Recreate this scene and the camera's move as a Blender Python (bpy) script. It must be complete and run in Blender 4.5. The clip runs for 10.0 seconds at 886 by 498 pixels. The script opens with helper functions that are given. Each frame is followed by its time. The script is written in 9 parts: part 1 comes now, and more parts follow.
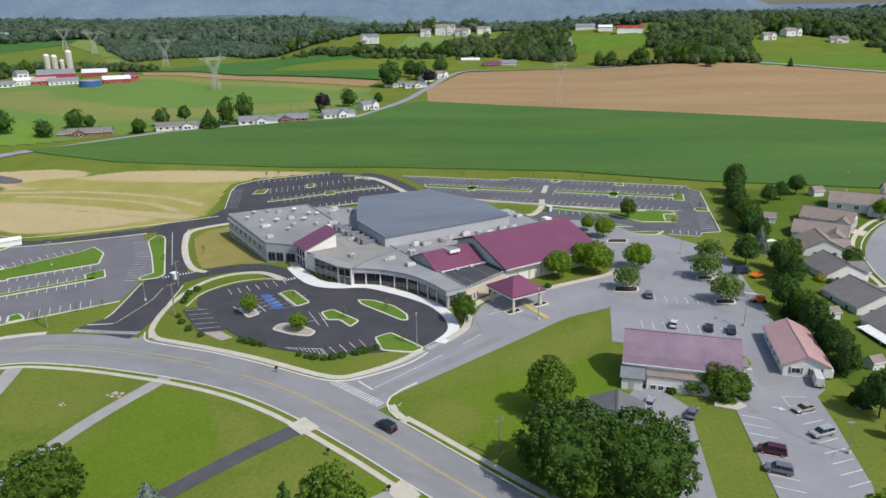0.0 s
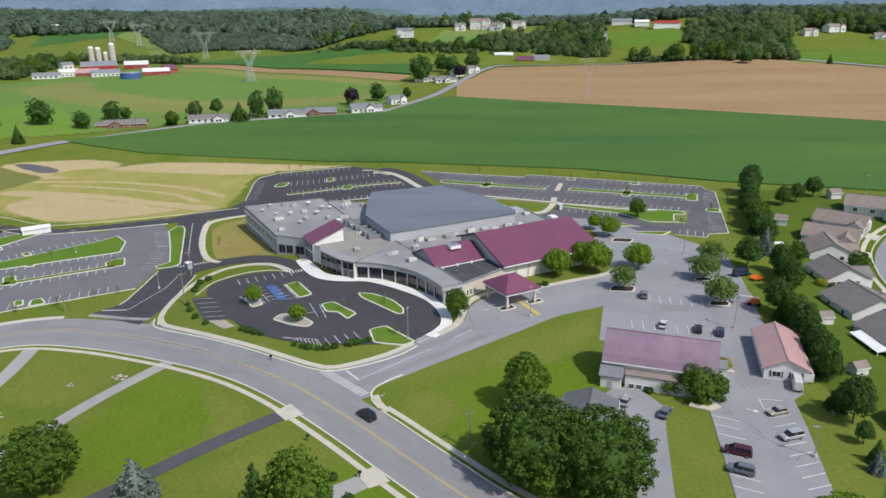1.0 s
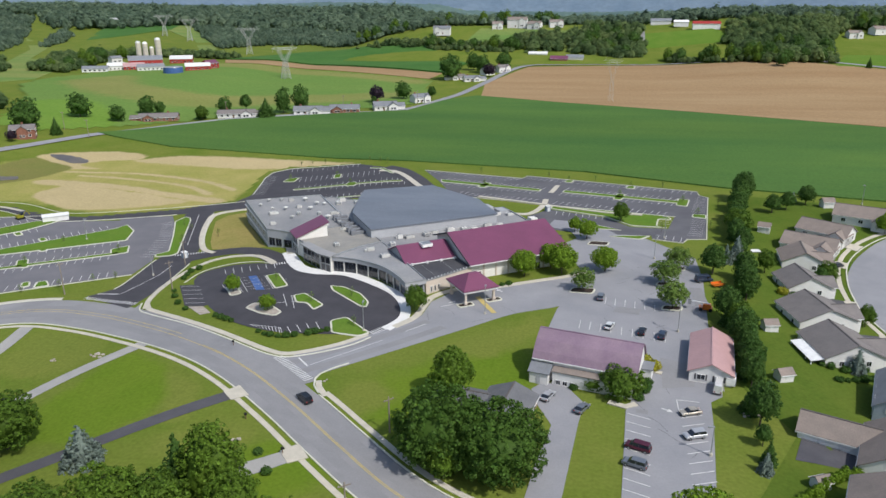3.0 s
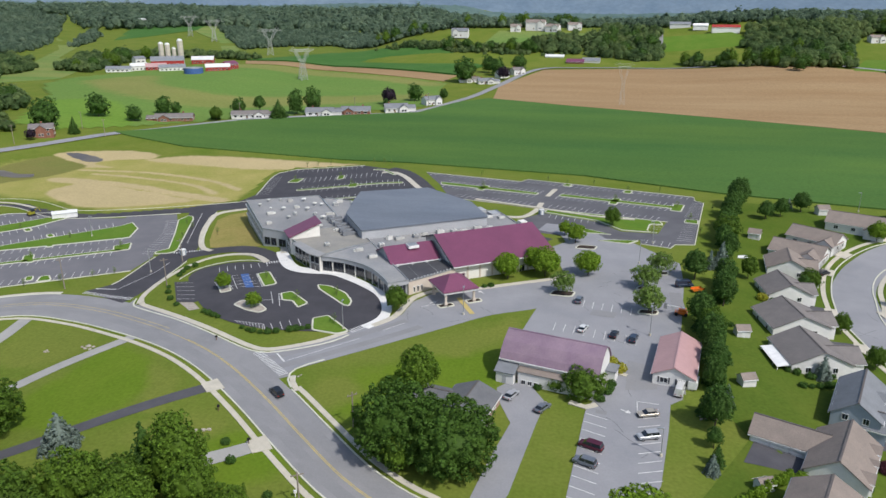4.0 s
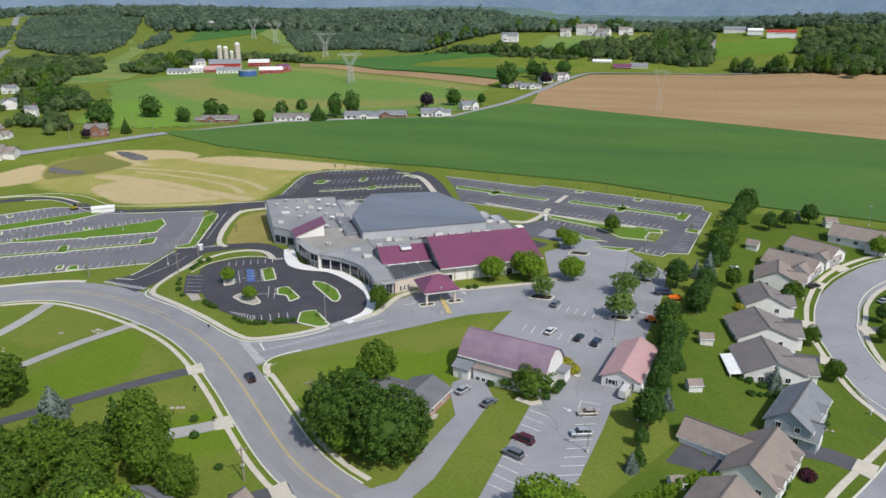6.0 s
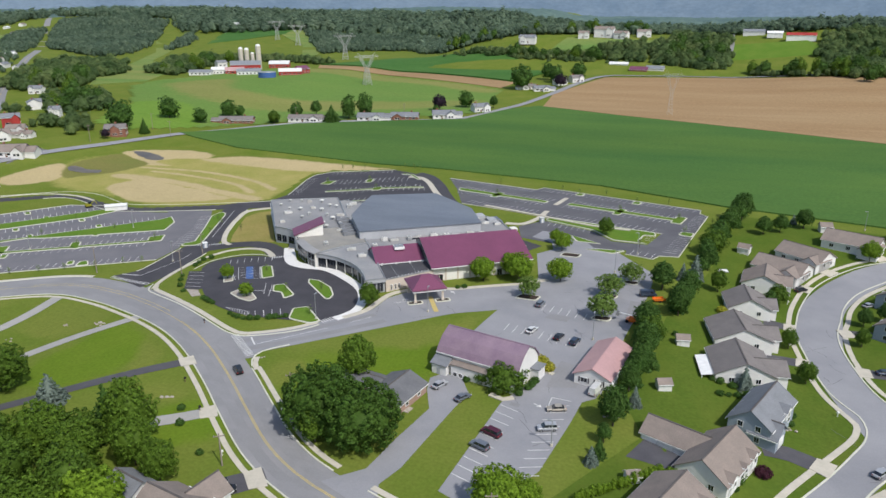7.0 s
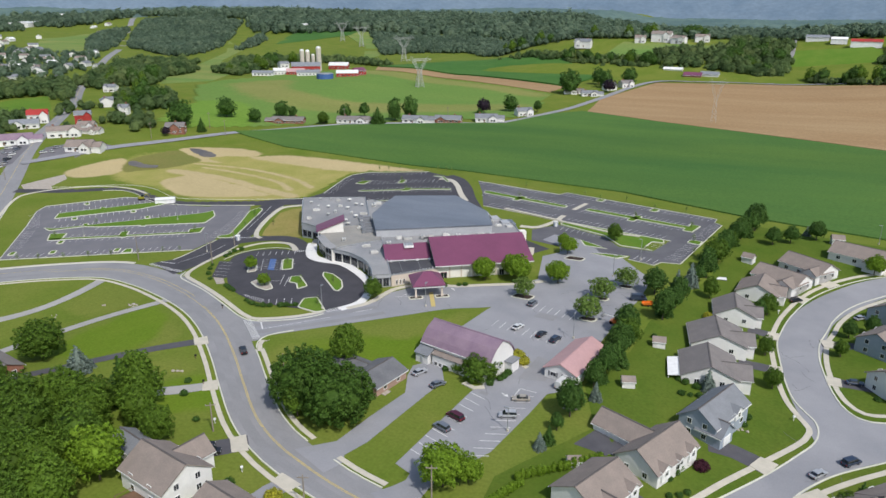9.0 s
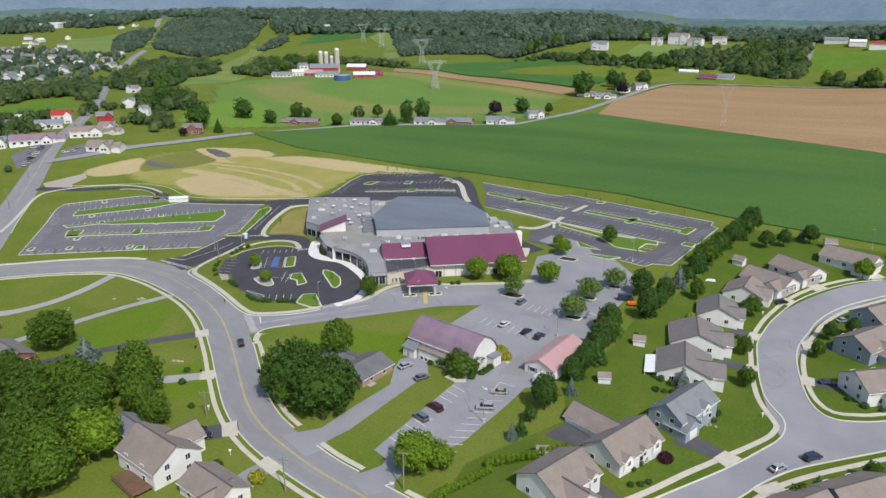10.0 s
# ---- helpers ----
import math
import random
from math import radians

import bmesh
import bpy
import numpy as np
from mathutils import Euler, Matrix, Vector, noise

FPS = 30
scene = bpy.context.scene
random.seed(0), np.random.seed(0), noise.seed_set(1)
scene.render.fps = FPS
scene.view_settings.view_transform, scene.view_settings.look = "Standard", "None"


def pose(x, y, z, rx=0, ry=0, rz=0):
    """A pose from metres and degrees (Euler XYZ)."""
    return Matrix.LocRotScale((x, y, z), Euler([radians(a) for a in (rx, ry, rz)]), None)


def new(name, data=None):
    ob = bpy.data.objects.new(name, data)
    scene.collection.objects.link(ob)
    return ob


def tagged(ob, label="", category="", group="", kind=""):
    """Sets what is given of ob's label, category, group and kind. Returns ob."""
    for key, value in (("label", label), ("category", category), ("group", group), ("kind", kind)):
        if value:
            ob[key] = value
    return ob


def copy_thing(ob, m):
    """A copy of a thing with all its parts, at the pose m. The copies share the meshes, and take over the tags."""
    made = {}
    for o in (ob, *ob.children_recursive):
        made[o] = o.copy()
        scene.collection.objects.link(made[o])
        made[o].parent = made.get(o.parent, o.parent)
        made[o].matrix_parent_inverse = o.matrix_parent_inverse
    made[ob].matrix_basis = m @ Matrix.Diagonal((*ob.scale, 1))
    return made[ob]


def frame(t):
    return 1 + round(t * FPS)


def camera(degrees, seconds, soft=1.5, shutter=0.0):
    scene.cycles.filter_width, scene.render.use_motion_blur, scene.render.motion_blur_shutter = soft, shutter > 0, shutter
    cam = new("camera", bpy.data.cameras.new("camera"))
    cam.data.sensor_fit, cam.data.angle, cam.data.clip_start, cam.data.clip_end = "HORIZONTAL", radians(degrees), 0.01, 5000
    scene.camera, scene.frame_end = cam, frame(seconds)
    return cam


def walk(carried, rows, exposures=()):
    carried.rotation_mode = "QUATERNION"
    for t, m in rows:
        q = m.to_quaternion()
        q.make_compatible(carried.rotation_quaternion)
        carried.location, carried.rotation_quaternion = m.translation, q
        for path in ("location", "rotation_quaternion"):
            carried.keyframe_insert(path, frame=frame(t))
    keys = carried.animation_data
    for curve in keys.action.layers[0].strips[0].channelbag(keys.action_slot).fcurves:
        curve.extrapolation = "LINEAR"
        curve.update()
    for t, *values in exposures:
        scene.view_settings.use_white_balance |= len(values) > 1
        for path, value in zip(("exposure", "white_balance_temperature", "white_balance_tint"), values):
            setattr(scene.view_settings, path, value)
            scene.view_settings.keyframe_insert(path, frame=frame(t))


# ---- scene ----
cam = camera(62.85, 10.0)
# seconds, place, pitch, yaw, lean
ROWS = [
    (0.0, 5.1, -5.92, 77.81, -18.067, 1.379, -0.813),
    (0.5, 10.81, -8.02, 79.11, -18.422, 3.121, -0.716),
    (1.0, 16.99, -10.09, 80.3, -18.59, 4.624, -0.644),
    (1.5, 23.27, -12.08, 81.39, -18.691, 5.891, -0.559),
    (2.0, 29.64, -14.01, 82.45, -18.789, 6.951, -0.466),
    (2.5, 36.17, -15.84, 83.54, -18.89, 7.801, -0.344),
    (4.0, 56.31, -20.38, 86.67, -18.876, 10.782, -0.03),
    (4.5, 63.2, -21.68, 87.72, -18.821, 11.89, -0.003),
    (5.0, 69.79, -22.97, 88.79, -18.815, 13.409, -0.033),
    (5.5, 76.37, -24.34, 89.85, -18.803, 14.877, -0.078),
    (7.0, 96.0, -29.02, 93.24, -18.739, 18.002, -0.1),
    (7.5, 102.48, -30.71, 94.46, -18.738, 19.427, -0.076),
    (8.0, 109.03, -32.46, 95.77, -18.746, 20.957, -0.037),
    (8.5, 115.58, -34.3, 97.09, -18.756, 22.306, 0.017),
    (9.0, 122.28, -36.18, 98.52, -18.754, 23.448, 0.047),
    (9.5, 129.06, -38.2, 100.04, -18.756, 24.444, 0.039),
    (10.0, 135.78, -40.23, 101.55, -18.76, 25.342, 0.0),
]
walk(cam, [(t, pose(x, y, z, 90 + pitch, 0, yaw) @ pose(0, 0, 0, 0, 0, lean)) for t, x, y, z, pitch, yaw, lean in ROWS], [(0, 0.0, 6280, 10), (10, 0.0, 6280, 10)])

# ---- light ----
SUN_WAY = Vector((-0.79, 0.61, -1.19)).normalized()
sun = new("sun", bpy.data.lights.new("sun", "SUN"))
sun.data.energy, sun.data.angle, sun.data.color = 3.6, radians(0.6), (1.0, 0.95, 0.87)
sun.rotation_euler = SUN_WAY.to_track_quat("-Z", "Y").to_euler()
world = bpy.data.worlds.new("world")
scene.world = world
world.use_nodes = True
wn = world.node_tree.nodes
sky = wn.new("ShaderNodeTexSky")
sky.sky_type, sky.sun_disc = "NISHITA", False
sky.sun_elevation, sky.sun_rotation = radians(50), math.atan2(0.79, -0.61)
sky.air_density, sky.dust_density, sky.ozone_density = 1.2, 2.0, 1.0
wn["Background"].inputs["Strength"].default_value = 0.13
world.node_tree.links.new(sky.outputs[0], wn["Background"].inputs["Color"])
scene.view_settings.exposure = 0.0


# ---- materials ----
def mat(name, base, base2=None, scale=0.3, fine=4.0, rough=0.85, bump=0.0, vary=0.35, metal=0.0, per_object=0.0, island=0.0, grain=0.5, spec=0.3, stretch=None, covers=(), tone=False, broad=0.0):
    """Two colours mixed by coarse and fine noise in world metres, with a fine relief. covers: up to three pairs of colours laid over
    these where the mesh's own cover attribute says so; tone: each plant's own tint; broad: strength of wide patches."""
    m = bpy.data.materials.new(name)
    m.use_nodes = True
    n, l = m.node_tree.nodes, m.node_tree.links
    b = n["Principled BSDF"]
    b.inputs["Roughness"].default_value, b.inputs["Metallic"].default_value = rough, metal
    b.inputs["Specular IOR Level"].default_value = spec
    b2 = base2 or tuple(c * 0.72 for c in base)
    geo = n.new("ShaderNodeNewGeometry")
    place = geo.outputs["Position"]
    if stretch:
        mp = n.new("ShaderNodeMapping")
        mp.inputs["Rotation"].default_value[2], mp.inputs["Scale"].default_value = radians(stretch[0]), (stretch[1], stretch[2], 1)
        l.new(place, mp.inputs[0])
        place = mp.outputs[0]
    n1, n2 = n.new("ShaderNodeTexNoise"), n.new("ShaderNodeTexNoise")
    n1.inputs["Scale"].default_value, n1.inputs["Detail"].default_value, n1.inputs["Roughness"].default_value = scale, 5, 0.6
    n2.inputs["Scale"].default_value, n2.inputs["Detail"].default_value = fine, 3
    l.new(place, n1.inputs["Vector"]), l.new(geo.outputs["Position"], n2.inputs["Vector"])
    r = n.new("ShaderNodeMapRange")
    r.inputs[1].default_value, r.inputs[2].default_value = 0.5 - vary / 2, 0.5 + vary / 2
    l.new(n1.outputs[0], r.inputs[0])
    mix = n.new("ShaderNodeMix")
    mix.data_type = "RGBA"
    mix.inputs[6].default_value, mix.inputs[7].default_value = (*base, 1), (*b2, 1)
    l.new(r.outputs[0], mix.inputs[0])
    out = mix.outputs[2]
    if covers:
        at_ = n.new("ShaderNodeAttribute")
        at_.attribute_name = "cover"
        sep = n.new("ShaderNodeSeparateColor")
        l.new(at_.outputs["Color"], sep.inputs[0])
        n3 = n.new("ShaderNodeTexNoise")
        n3.inputs["Scale"].default_value, n3.inputs["Detail"].default_value, n3.inputs["Roughness"].default_value = 0.16, 7, 0.68
        l.new(place, n3.inputs["Vector"])
        for k, (ca, cb) in enumerate(covers):
            pair = n.new("ShaderNodeMix")
            pair.data_type = "RGBA"
            pair.inputs[6].default_value, pair.inputs[7].default_value = (*ca, 1), (*cb, 1)
            l.new(r.outputs[0], pair.inputs[0])
            add = n.new("ShaderNodeMath")
            add.operation = "MULTIPLY_ADD"
            add.inputs[1].default_value = 0.9
            l.new(n3.outputs[0], add.inputs[0]), l.new(sep.outputs[k], add.inputs[2])
            ramp = n.new("ShaderNodeMapRange")
            ramp.interpolation_type = "SMOOTHSTEP"
            ramp.inputs[1].default_value, ramp.inputs[2].default_value = 0.72, 1.18
            l.new(add.outputs[0], ramp.inputs[0])
            over = n.new("ShaderNodeMix")
            over.data_type = "RGBA"
            l.new(ramp.outputs[0], over.inputs[0]), l.new(out, over.inputs[6]), l.new(pair.outputs[2], over.inputs[7])
            out = over.outputs[2]
    hsv = n.new("ShaderNodeHueSaturation")
    l.new(out, hsv.inputs["Color"])
    val = n.new("ShaderNodeMath")
    val.operation = "MULTIPLY_ADD"
    val.inputs[1].default_value, val.inputs[2].default_value = grain, 1.0 - grain / 2
    l.new(n2.outputs[0], val.inputs[0])
    v = val.outputs[0]
    if broad:
        n4, m4, x4 = n.new("ShaderNodeTexNoise"), n.new("ShaderNodeMapRange"), n.new("ShaderNodeMath")
        n4.inputs["Scale"].default_value, n4.inputs["Detail"].default_value = scale * 0.28, 3
        m4.inputs[1].default_value, m4.inputs[2].default_value, m4.inputs[3].default_value, m4.inputs[4].default_value = 0.3, 0.7, 1 - broad, 1 + broad
        x4.operation = "MULTIPLY"
        l.new(place, n4.inputs["Vector"]), l.new(n4.outputs[0], m4.inputs[0]), l.new(m4.outputs[0], x4.inputs[0]), l.new(v, x4.inputs[1])
        v = x4.outputs[0]
    if tone:
        ta, th, tv = n.new("ShaderNodeAttribute"), n.new("ShaderNodeMapRange"), n.new("ShaderNodeMapRange")
        ta.attribute_name = "tone"
        th.inputs[3].default_value, th.inputs[4].default_value = 0.475, 0.515
        tv.inputs[3].default_value, tv.inputs[4].default_value = 1.3, 0.72
        tm = n.new("ShaderNodeMath")
        tm.operation = "MULTIPLY"
        l.new(ta.outputs["Fac"], th.inputs[0]), l.new(ta.outputs["Fac"], tv.inputs[0]), l.new(th.outputs[0], hsv.inputs["Hue"])
        l.new(tv.outputs[0], tm.inputs[0]), l.new(v, tm.inputs[1])
        v = tm.outputs[0]
    if per_object or island:
        oi = n.new("ShaderNodeObjectInfo")
        src = geo.outputs["Random Per Island"] if island else oi.outputs["Random"]
        k = island or per_object
        mr = n.new("ShaderNodeMapRange")
        mr.inputs[3].default_value, mr.inputs[4].default_value = 1 - k, 1 + k
        l.new(src, mr.inputs[0])
        mu = n.new("ShaderNodeMath")
        mu.operation = "MULTIPLY"
        l.new(v, mu.inputs[0]), l.new(mr.outputs[0], mu.inputs[1])
        v = mu.outputs[0]
    l.new(v, hsv.inputs["Value"])
    l.new(hsv.outputs[0], b.inputs["Base Color"])
    if bump:
        bp = n.new("ShaderNodeBump")
        bp.inputs["Strength"].default_value, bp.inputs["Distance"].default_value = bump, 0.1
        l.new(n2.outputs[0], bp.inputs["Height"])
        l.new(bp.outputs[0], b.inputs["Normal"])
    return m


GRASS = mat("mown_grass", (0.097, 0.148, 0.018), (0.158, 0.18, 0.036), 0.045, 1.2, 0.95, 0.3, 0.5, grain=0.6, spec=0.05)
LAWN = mat("bright_lawn", (0.082, 0.168, 0.02), (0.125, 0.19, 0.03), 0.06, 1.2, 0.95, 0.3, 0.5, grain=0.5, spec=0.05)
GARDEN = mat("garden_lawn", (0.058, 0.108, 0.013), (0.11, 0.142, 0.023), 0.05, 1.2, 0.95, 0.3, 0.5, grain=0.5, spec=0.05)
CROP = mat("soy_crop", (0.05, 0.117, 0.03), (0.088, 0.158, 0.034), 0.012, 0.8, 0.9, 0.5, 0.4, grain=0.6, spec=0.08, stretch=(14, 0.35, 1.4), broad=0.12)
CORN = mat("corn_crop", (0.045, 0.12, 0.025), (0.07, 0.15, 0.035), 0.02, 0.6, 0.9, 0.5, 0.4, grain=0.6, spec=0.08)
MEADOW = mat("meadow", (0.205, 0.225, 0.07), (0.115, 0.2, 0.05), 0.016, 0.4, 0.95, 0.3, 0.4, spec=0.05, stretch=(20, 0.5, 1.6))
STUBBLE = mat("ripe_stubble", (0.275, 0.178, 0.093), (0.33, 0.232, 0.128), 0.02, 0.5, 0.95, 0.3, 0.4, spec=0.05, stretch=(14, 0.3, 1.6))
DRYLAWN = mat("parched_lawn", (0.21, 0.2, 0.055), (0.3, 0.24, 0.09), 0.08, 1.2, 0.95, 0.3, 0.5, grain=0.5, spec=0.05)
ASPHALT_NEW = mat("new_asphalt", (0.05, 0.048, 0.055), (0.066, 0.063, 0.071), 0.15, 3, 0.8, 0.2, grain=0.22, spec=0.25)
ASPHALT_MID = mat("middle_aged_asphalt", (0.132, 0.13, 0.143), (0.165, 0.16, 0.172), 0.1, 3, 0.85, 0.2, grain=0.22, spec=0.25)
ASPHALT_EAST = mat("dark_weathered_asphalt", (0.094, 0.093, 0.105), (0.122, 0.12, 0.13), 0.1, 3, 0.85, 0.2, grain=0.22, spec=0.25, broad=0.1)
ASPHALT_OLD = mat("old_grey_asphalt", (0.285, 0.285, 0.3), (0.225, 0.228, 0.245), 0.07, 2.5, 0.9, 0.2, 0.4, grain=0.22, spec=0.25)
ROAD = mat("road_asphalt", (0.265, 0.262, 0.268), (0.21, 0.209, 0.216), 0.09, 2.5, 0.88, 0.2, 0.4, grain=0.22, spec=0.25)
DRIVE_PALE = mat("pale_worn_driveway", (0.36, 0.35, 0.33), (0.3, 0.295, 0.285), 0.2, 3, 0.9, 0.2, 0.4, grain=0.2, spec=0.2)
DRIVE_DARK = mat("dark_sealed_driveway", (0.07, 0.068, 0.078), (0.095, 0.093, 0.102), 0.2, 3, 0.8, 0.2, 0.4, grain=0.2, spec=0.25)
ROAD_WORN = mat("tyre_worn_asphalt", (0.21, 0.209, 0.216), (0.25, 0.248, 0.255), 0.12, 2.5, 0.85, 0.2, 0.5, grain=0.25, spec=0.25, stretch=(40, 0.5, 1.5))
CONCRETE = mat("pale_concrete", (0.53, 0.49, 0.41), (0.44, 0.41, 0.34), 0.4, 3, 0.85, 0.1, grain=0.2)
CONCRETE_NEW = mat("new_white_concrete", (0.72, 0.71, 0.69), (0.64, 0.63, 0.61), 0.4, 3, 0.85, 0.1, grain=0.2)
CURB = mat("curb_concrete", (0.6, 0.59, 0.5), (0.5, 0.5, 0.41), 0.3, 3, 0.85, 0.1, grain=0.2)
PAINT_W = mat("white_road_paint", (0.7, 0.7, 0.69), (0.48, 0.48, 0.48), 0.8, 5, 0.7)
PAINT_Y = mat("yellow_road_paint", (0.55, 0.42, 0.13), (0.42, 0.35, 0.16), 0.8, 5, 0.7)
PAINT_B = mat("blue_parking_paint", (0.06, 0.13, 0.34), None, 0.8, 5, 0.7)
MULCH = mat("dark_mulch", (0.05, 0.035, 0.028), None, 1, 6, 0.95, 0.4)
STONES = mat("pale_gravel", (0.42, 0.38, 0.33), (0.3, 0.26, 0.22), 1, 8, 0.95, 0.4)
POND = mat("pond_mud", (0.1, 0.09, 0.085), (0.16, 0.13, 0.09), 0.06, 1, 0.4)
ROOF_RED = mat("maroon_metal_roof", (0.2, 0.066, 0.122), (0.17, 0.058, 0.106), 0.15, 1.5, 0.42, 0.05, 0.4, 0.15, grain=0.2)
ROOF_PURPLE = mat("faded_purple_roof", (0.2, 0.138, 0.19), (0.245, 0.178, 0.22), 0.25, 2.5, 0.7, 0.05, 0.35, grain=0.3, broad=0.1)
ROOF_PINK = mat("faded_pink_metal_roof", (0.46, 0.285, 0.28), (0.4, 0.25, 0.25), 0.15, 1.5, 0.5, 0.05, grain=0.2)
MEMBRANE = mat("grey_roof_membrane", (0.235, 0.24, 0.25), (0.305, 0.3, 0.295), 0.07, 1.2, 0.75, 0.05, 0.3, grain=0.3, broad=0.14)
MEMBRANE_B = mat("blue_grey_standing_seam", (0.115, 0.132, 0.162), (0.155, 0.172, 0.2), 0.06, 0.8, 0.5, 0.05, 0.4, grain=0.25, stretch=(-20, 0.5, 1.8), broad=0.16)
MEMBRANE_TAN = mat("tan_grey_roof_ballast", (0.3, 0.285, 0.25), (0.225, 0.22, 0.21), 0.1, 1.5, 0.85, 0.05, 0.3, grain=0.3, broad=0.16)
ROOF_DARK = mat("dark_flat_roof", (0.055, 0.055, 0.062), (0.085, 0.085, 0.09), 0.15, 1.5, 0.7, 0.05, grain=0.2)
WALL_W = mat("white_stucco", (0.72, 0.7, 0.66), (0.64, 0.62, 0.58), 0.2, 2, 0.85, 0.1, grain=0.2)
WALL_CREAM = mat("cream_brick", (0.56, 0.49, 0.42), (0.5, 0.43, 0.36), 0.4, 3, 0.85, 0.1, grain=0.2)
WALL_G = mat("grey_panel_wall", (0.4, 0.41, 0.43), (0.34, 0.35, 0.37), 0.15, 2, 0.6, 0.05, grain=0.2)
WALL_BRICK = mat("pinkish_tan_brick", (0.36, 0.24, 0.19), (0.3, 0.2, 0.16), 0.8, 5, 0.9)
SIDING_W = mat("white_siding", (0.7, 0.69, 0.67), (0.62, 0.61, 0.6), 0.3, 3, 0.7, grain=0.2)
SIDING_B = mat("blue_grey_siding", (0.3, 0.34, 0.4), (0.26, 0.3, 0.35), 0.3, 3, 0.7, grain=0.2)
BRICK_R = mat("red_brick", (0.26, 0.12, 0.08), (0.2, 0.09, 0.065), 0.8, 5, 0.9)
SHINGLE_T = mat("taupe_shingle", (0.25, 0.208, 0.182), (0.205, 0.172, 0.152), 0.3, 4, 0.9, 0.2)
SHINGLE_D = mat("dark_shingle", (0.16, 0.147, 0.143), (0.198, 0.18, 0.172), 0.3, 4, 0.9, 0.2)
SHINGLE_S = mat("slate_grey_shingle", (0.115, 0.118, 0.128), (0.15, 0.152, 0.16), 0.3, 4, 0.9, 0.2)
RIDGE_CAP = mat("dark_ridge_cap", (0.09, 0.08, 0.078), (0.12, 0.108, 0.104), 0.6, 4, 0.9)
SHINGLE_G = mat("grey_shingle", (0.2, 0.21, 0.23), (0.165, 0.175, 0.19), 0.3, 4, 0.9, 0.2)
METAL_W = mat("white_metal", (0.75, 0.75, 0.74), (0.62, 0.62, 0.61), 0.6, 3, 0.5, per_object=0.12, grain=0.2)
UNIT = mat("weathered_unit_casing", (0.6, 0.6, 0.57), (0.44, 0.43, 0.41), 0.5, 2, 0.6, per_object=0.25, grain=0.3)
METAL_G = mat("galvanised_metal", (0.42, 0.43, 0.44), (0.33, 0.34, 0.35), 0.6, 4, 0.45, metal=0.6, grain=0.2)
BARN_RED = mat("red_barn_paint", (0.36, 0.04, 0.035), (0.28, 0.035, 0.03), 0.2, 2, 0.8)
LATTICE = mat("dull_galvanised_lattice", (0.45, 0.46, 0.45), (0.38, 0.39, 0.38), 0.3, 2, 0.7, grain=0.2)
WOOD = mat("brown_timber", (0.17, 0.1, 0.06), (0.12, 0.075, 0.05), 0.6, 4, 0.8)
WOOD_P = mat("weathered_pole", (0.27, 0.23, 0.19), (0.2, 0.17, 0.14), 0.6, 4, 0.9)
TAR = mat("black_crack_filler", (0.09, 0.09, 0.1), (0.13, 0.13, 0.14), 0.5, 4, 0.7)
TYRE = mat("black_rubber", (0.02, 0.02, 0.02), None, 1, 5, 0.9)
GLASS = bpy.data.materials.new("dark_window_glass")
GLASS.use_nodes = True
gb = GLASS.node_tree.nodes["Principled BSDF"]
gb.inputs["Base Color"].default_value, gb.inputs["Roughness"].default_value, gb.inputs["Specular IOR Level"].default_value = (0.018, 0.022, 0.03, 1), 0.06, 0.8
BARK = mat("bark", (0.11, 0.085, 0.065), (0.075, 0.06, 0.045), 0.8, 6, 0.95, 0.4)


def lit_through(m, share):
    """Leaves that let some light through."""
    n, l = m.node_tree.nodes, m.node_tree.links
    behind, blend = n.new("ShaderNodeBsdfTranslucent"), n.new("ShaderNodeMixShader")
    blend.inputs[0].default_value = share
    l.new(n["Principled BSDF"].inputs["Base Color"].links[0].from_socket, behind.inputs["Color"])
    l.new(n["Principled BSDF"].outputs[0], blend.inputs[1]), l.new(behind.outputs[0], blend.inputs[2]), l.new(blend.outputs[0], n["Material Output"].inputs["Surface"])
    return m


def leaf(name, a, b):
    return lit_through(mat(name, a, b, 0.25, 1.2, 0.6, 0, 0.6, island=0.3, spec=0.12), 0.34)


LEAF = [leaf("leaf_green", (0.068, 0.13, 0.016), (0.1, 0.168, 0.022)), leaf("leaf_bright", (0.13, 0.225, 0.017), (0.17, 0.265, 0.024)),
        leaf("leaf_dark", (0.052, 0.115, 0.023), (0.078, 0.146, 0.03)), leaf("needle_blue", (0.15, 0.2, 0.17), (0.2, 0.245, 0.21)),
        leaf("leaf_purple", (0.055, 0.018, 0.03), (0.08, 0.028, 0.04)), leaf("leaf_yellow", (0.42, 0.38, 0.04), (0.3, 0.33, 0.04)),
        leaf("leaf_airy", (0.13, 0.21, 0.042), (0.165, 0.245, 0.055)), leaf("leaf_copper", (0.03, 0.022, 0.034), (0.045, 0.03, 0.045)), leaf("leaf_mid_green", (0.09, 0.166, 0.018), (0.124, 0.203, 0.025)), leaf("leaf_deep_green", (0.05, 0.108, 0.017), (0.078, 0.142, 0.024))]


# ---- geometry helpers ----
def link(name, bm, material, parent=None, label="", smooth=False):
    me = bpy.data.meshes.new(name)
    bmesh.ops.recalc_face_normals(bm, faces=bm.faces) if len(bm.faces) < 4000 else None
    bm.to_mesh(me)
    bm.free()
    for m in material if isinstance(material, (list, tuple)) else [material]:
        me.materials.append(m)
    if smooth:
        me.shade_smooth()
    ob = new(name, me)
    if parent is not None:
        ob.parent = parent
    if label:
        ob["label"] = label
    return ob


def part(name, bm, material, parent, label=""):
    return link(name, bm, material, parent, label)


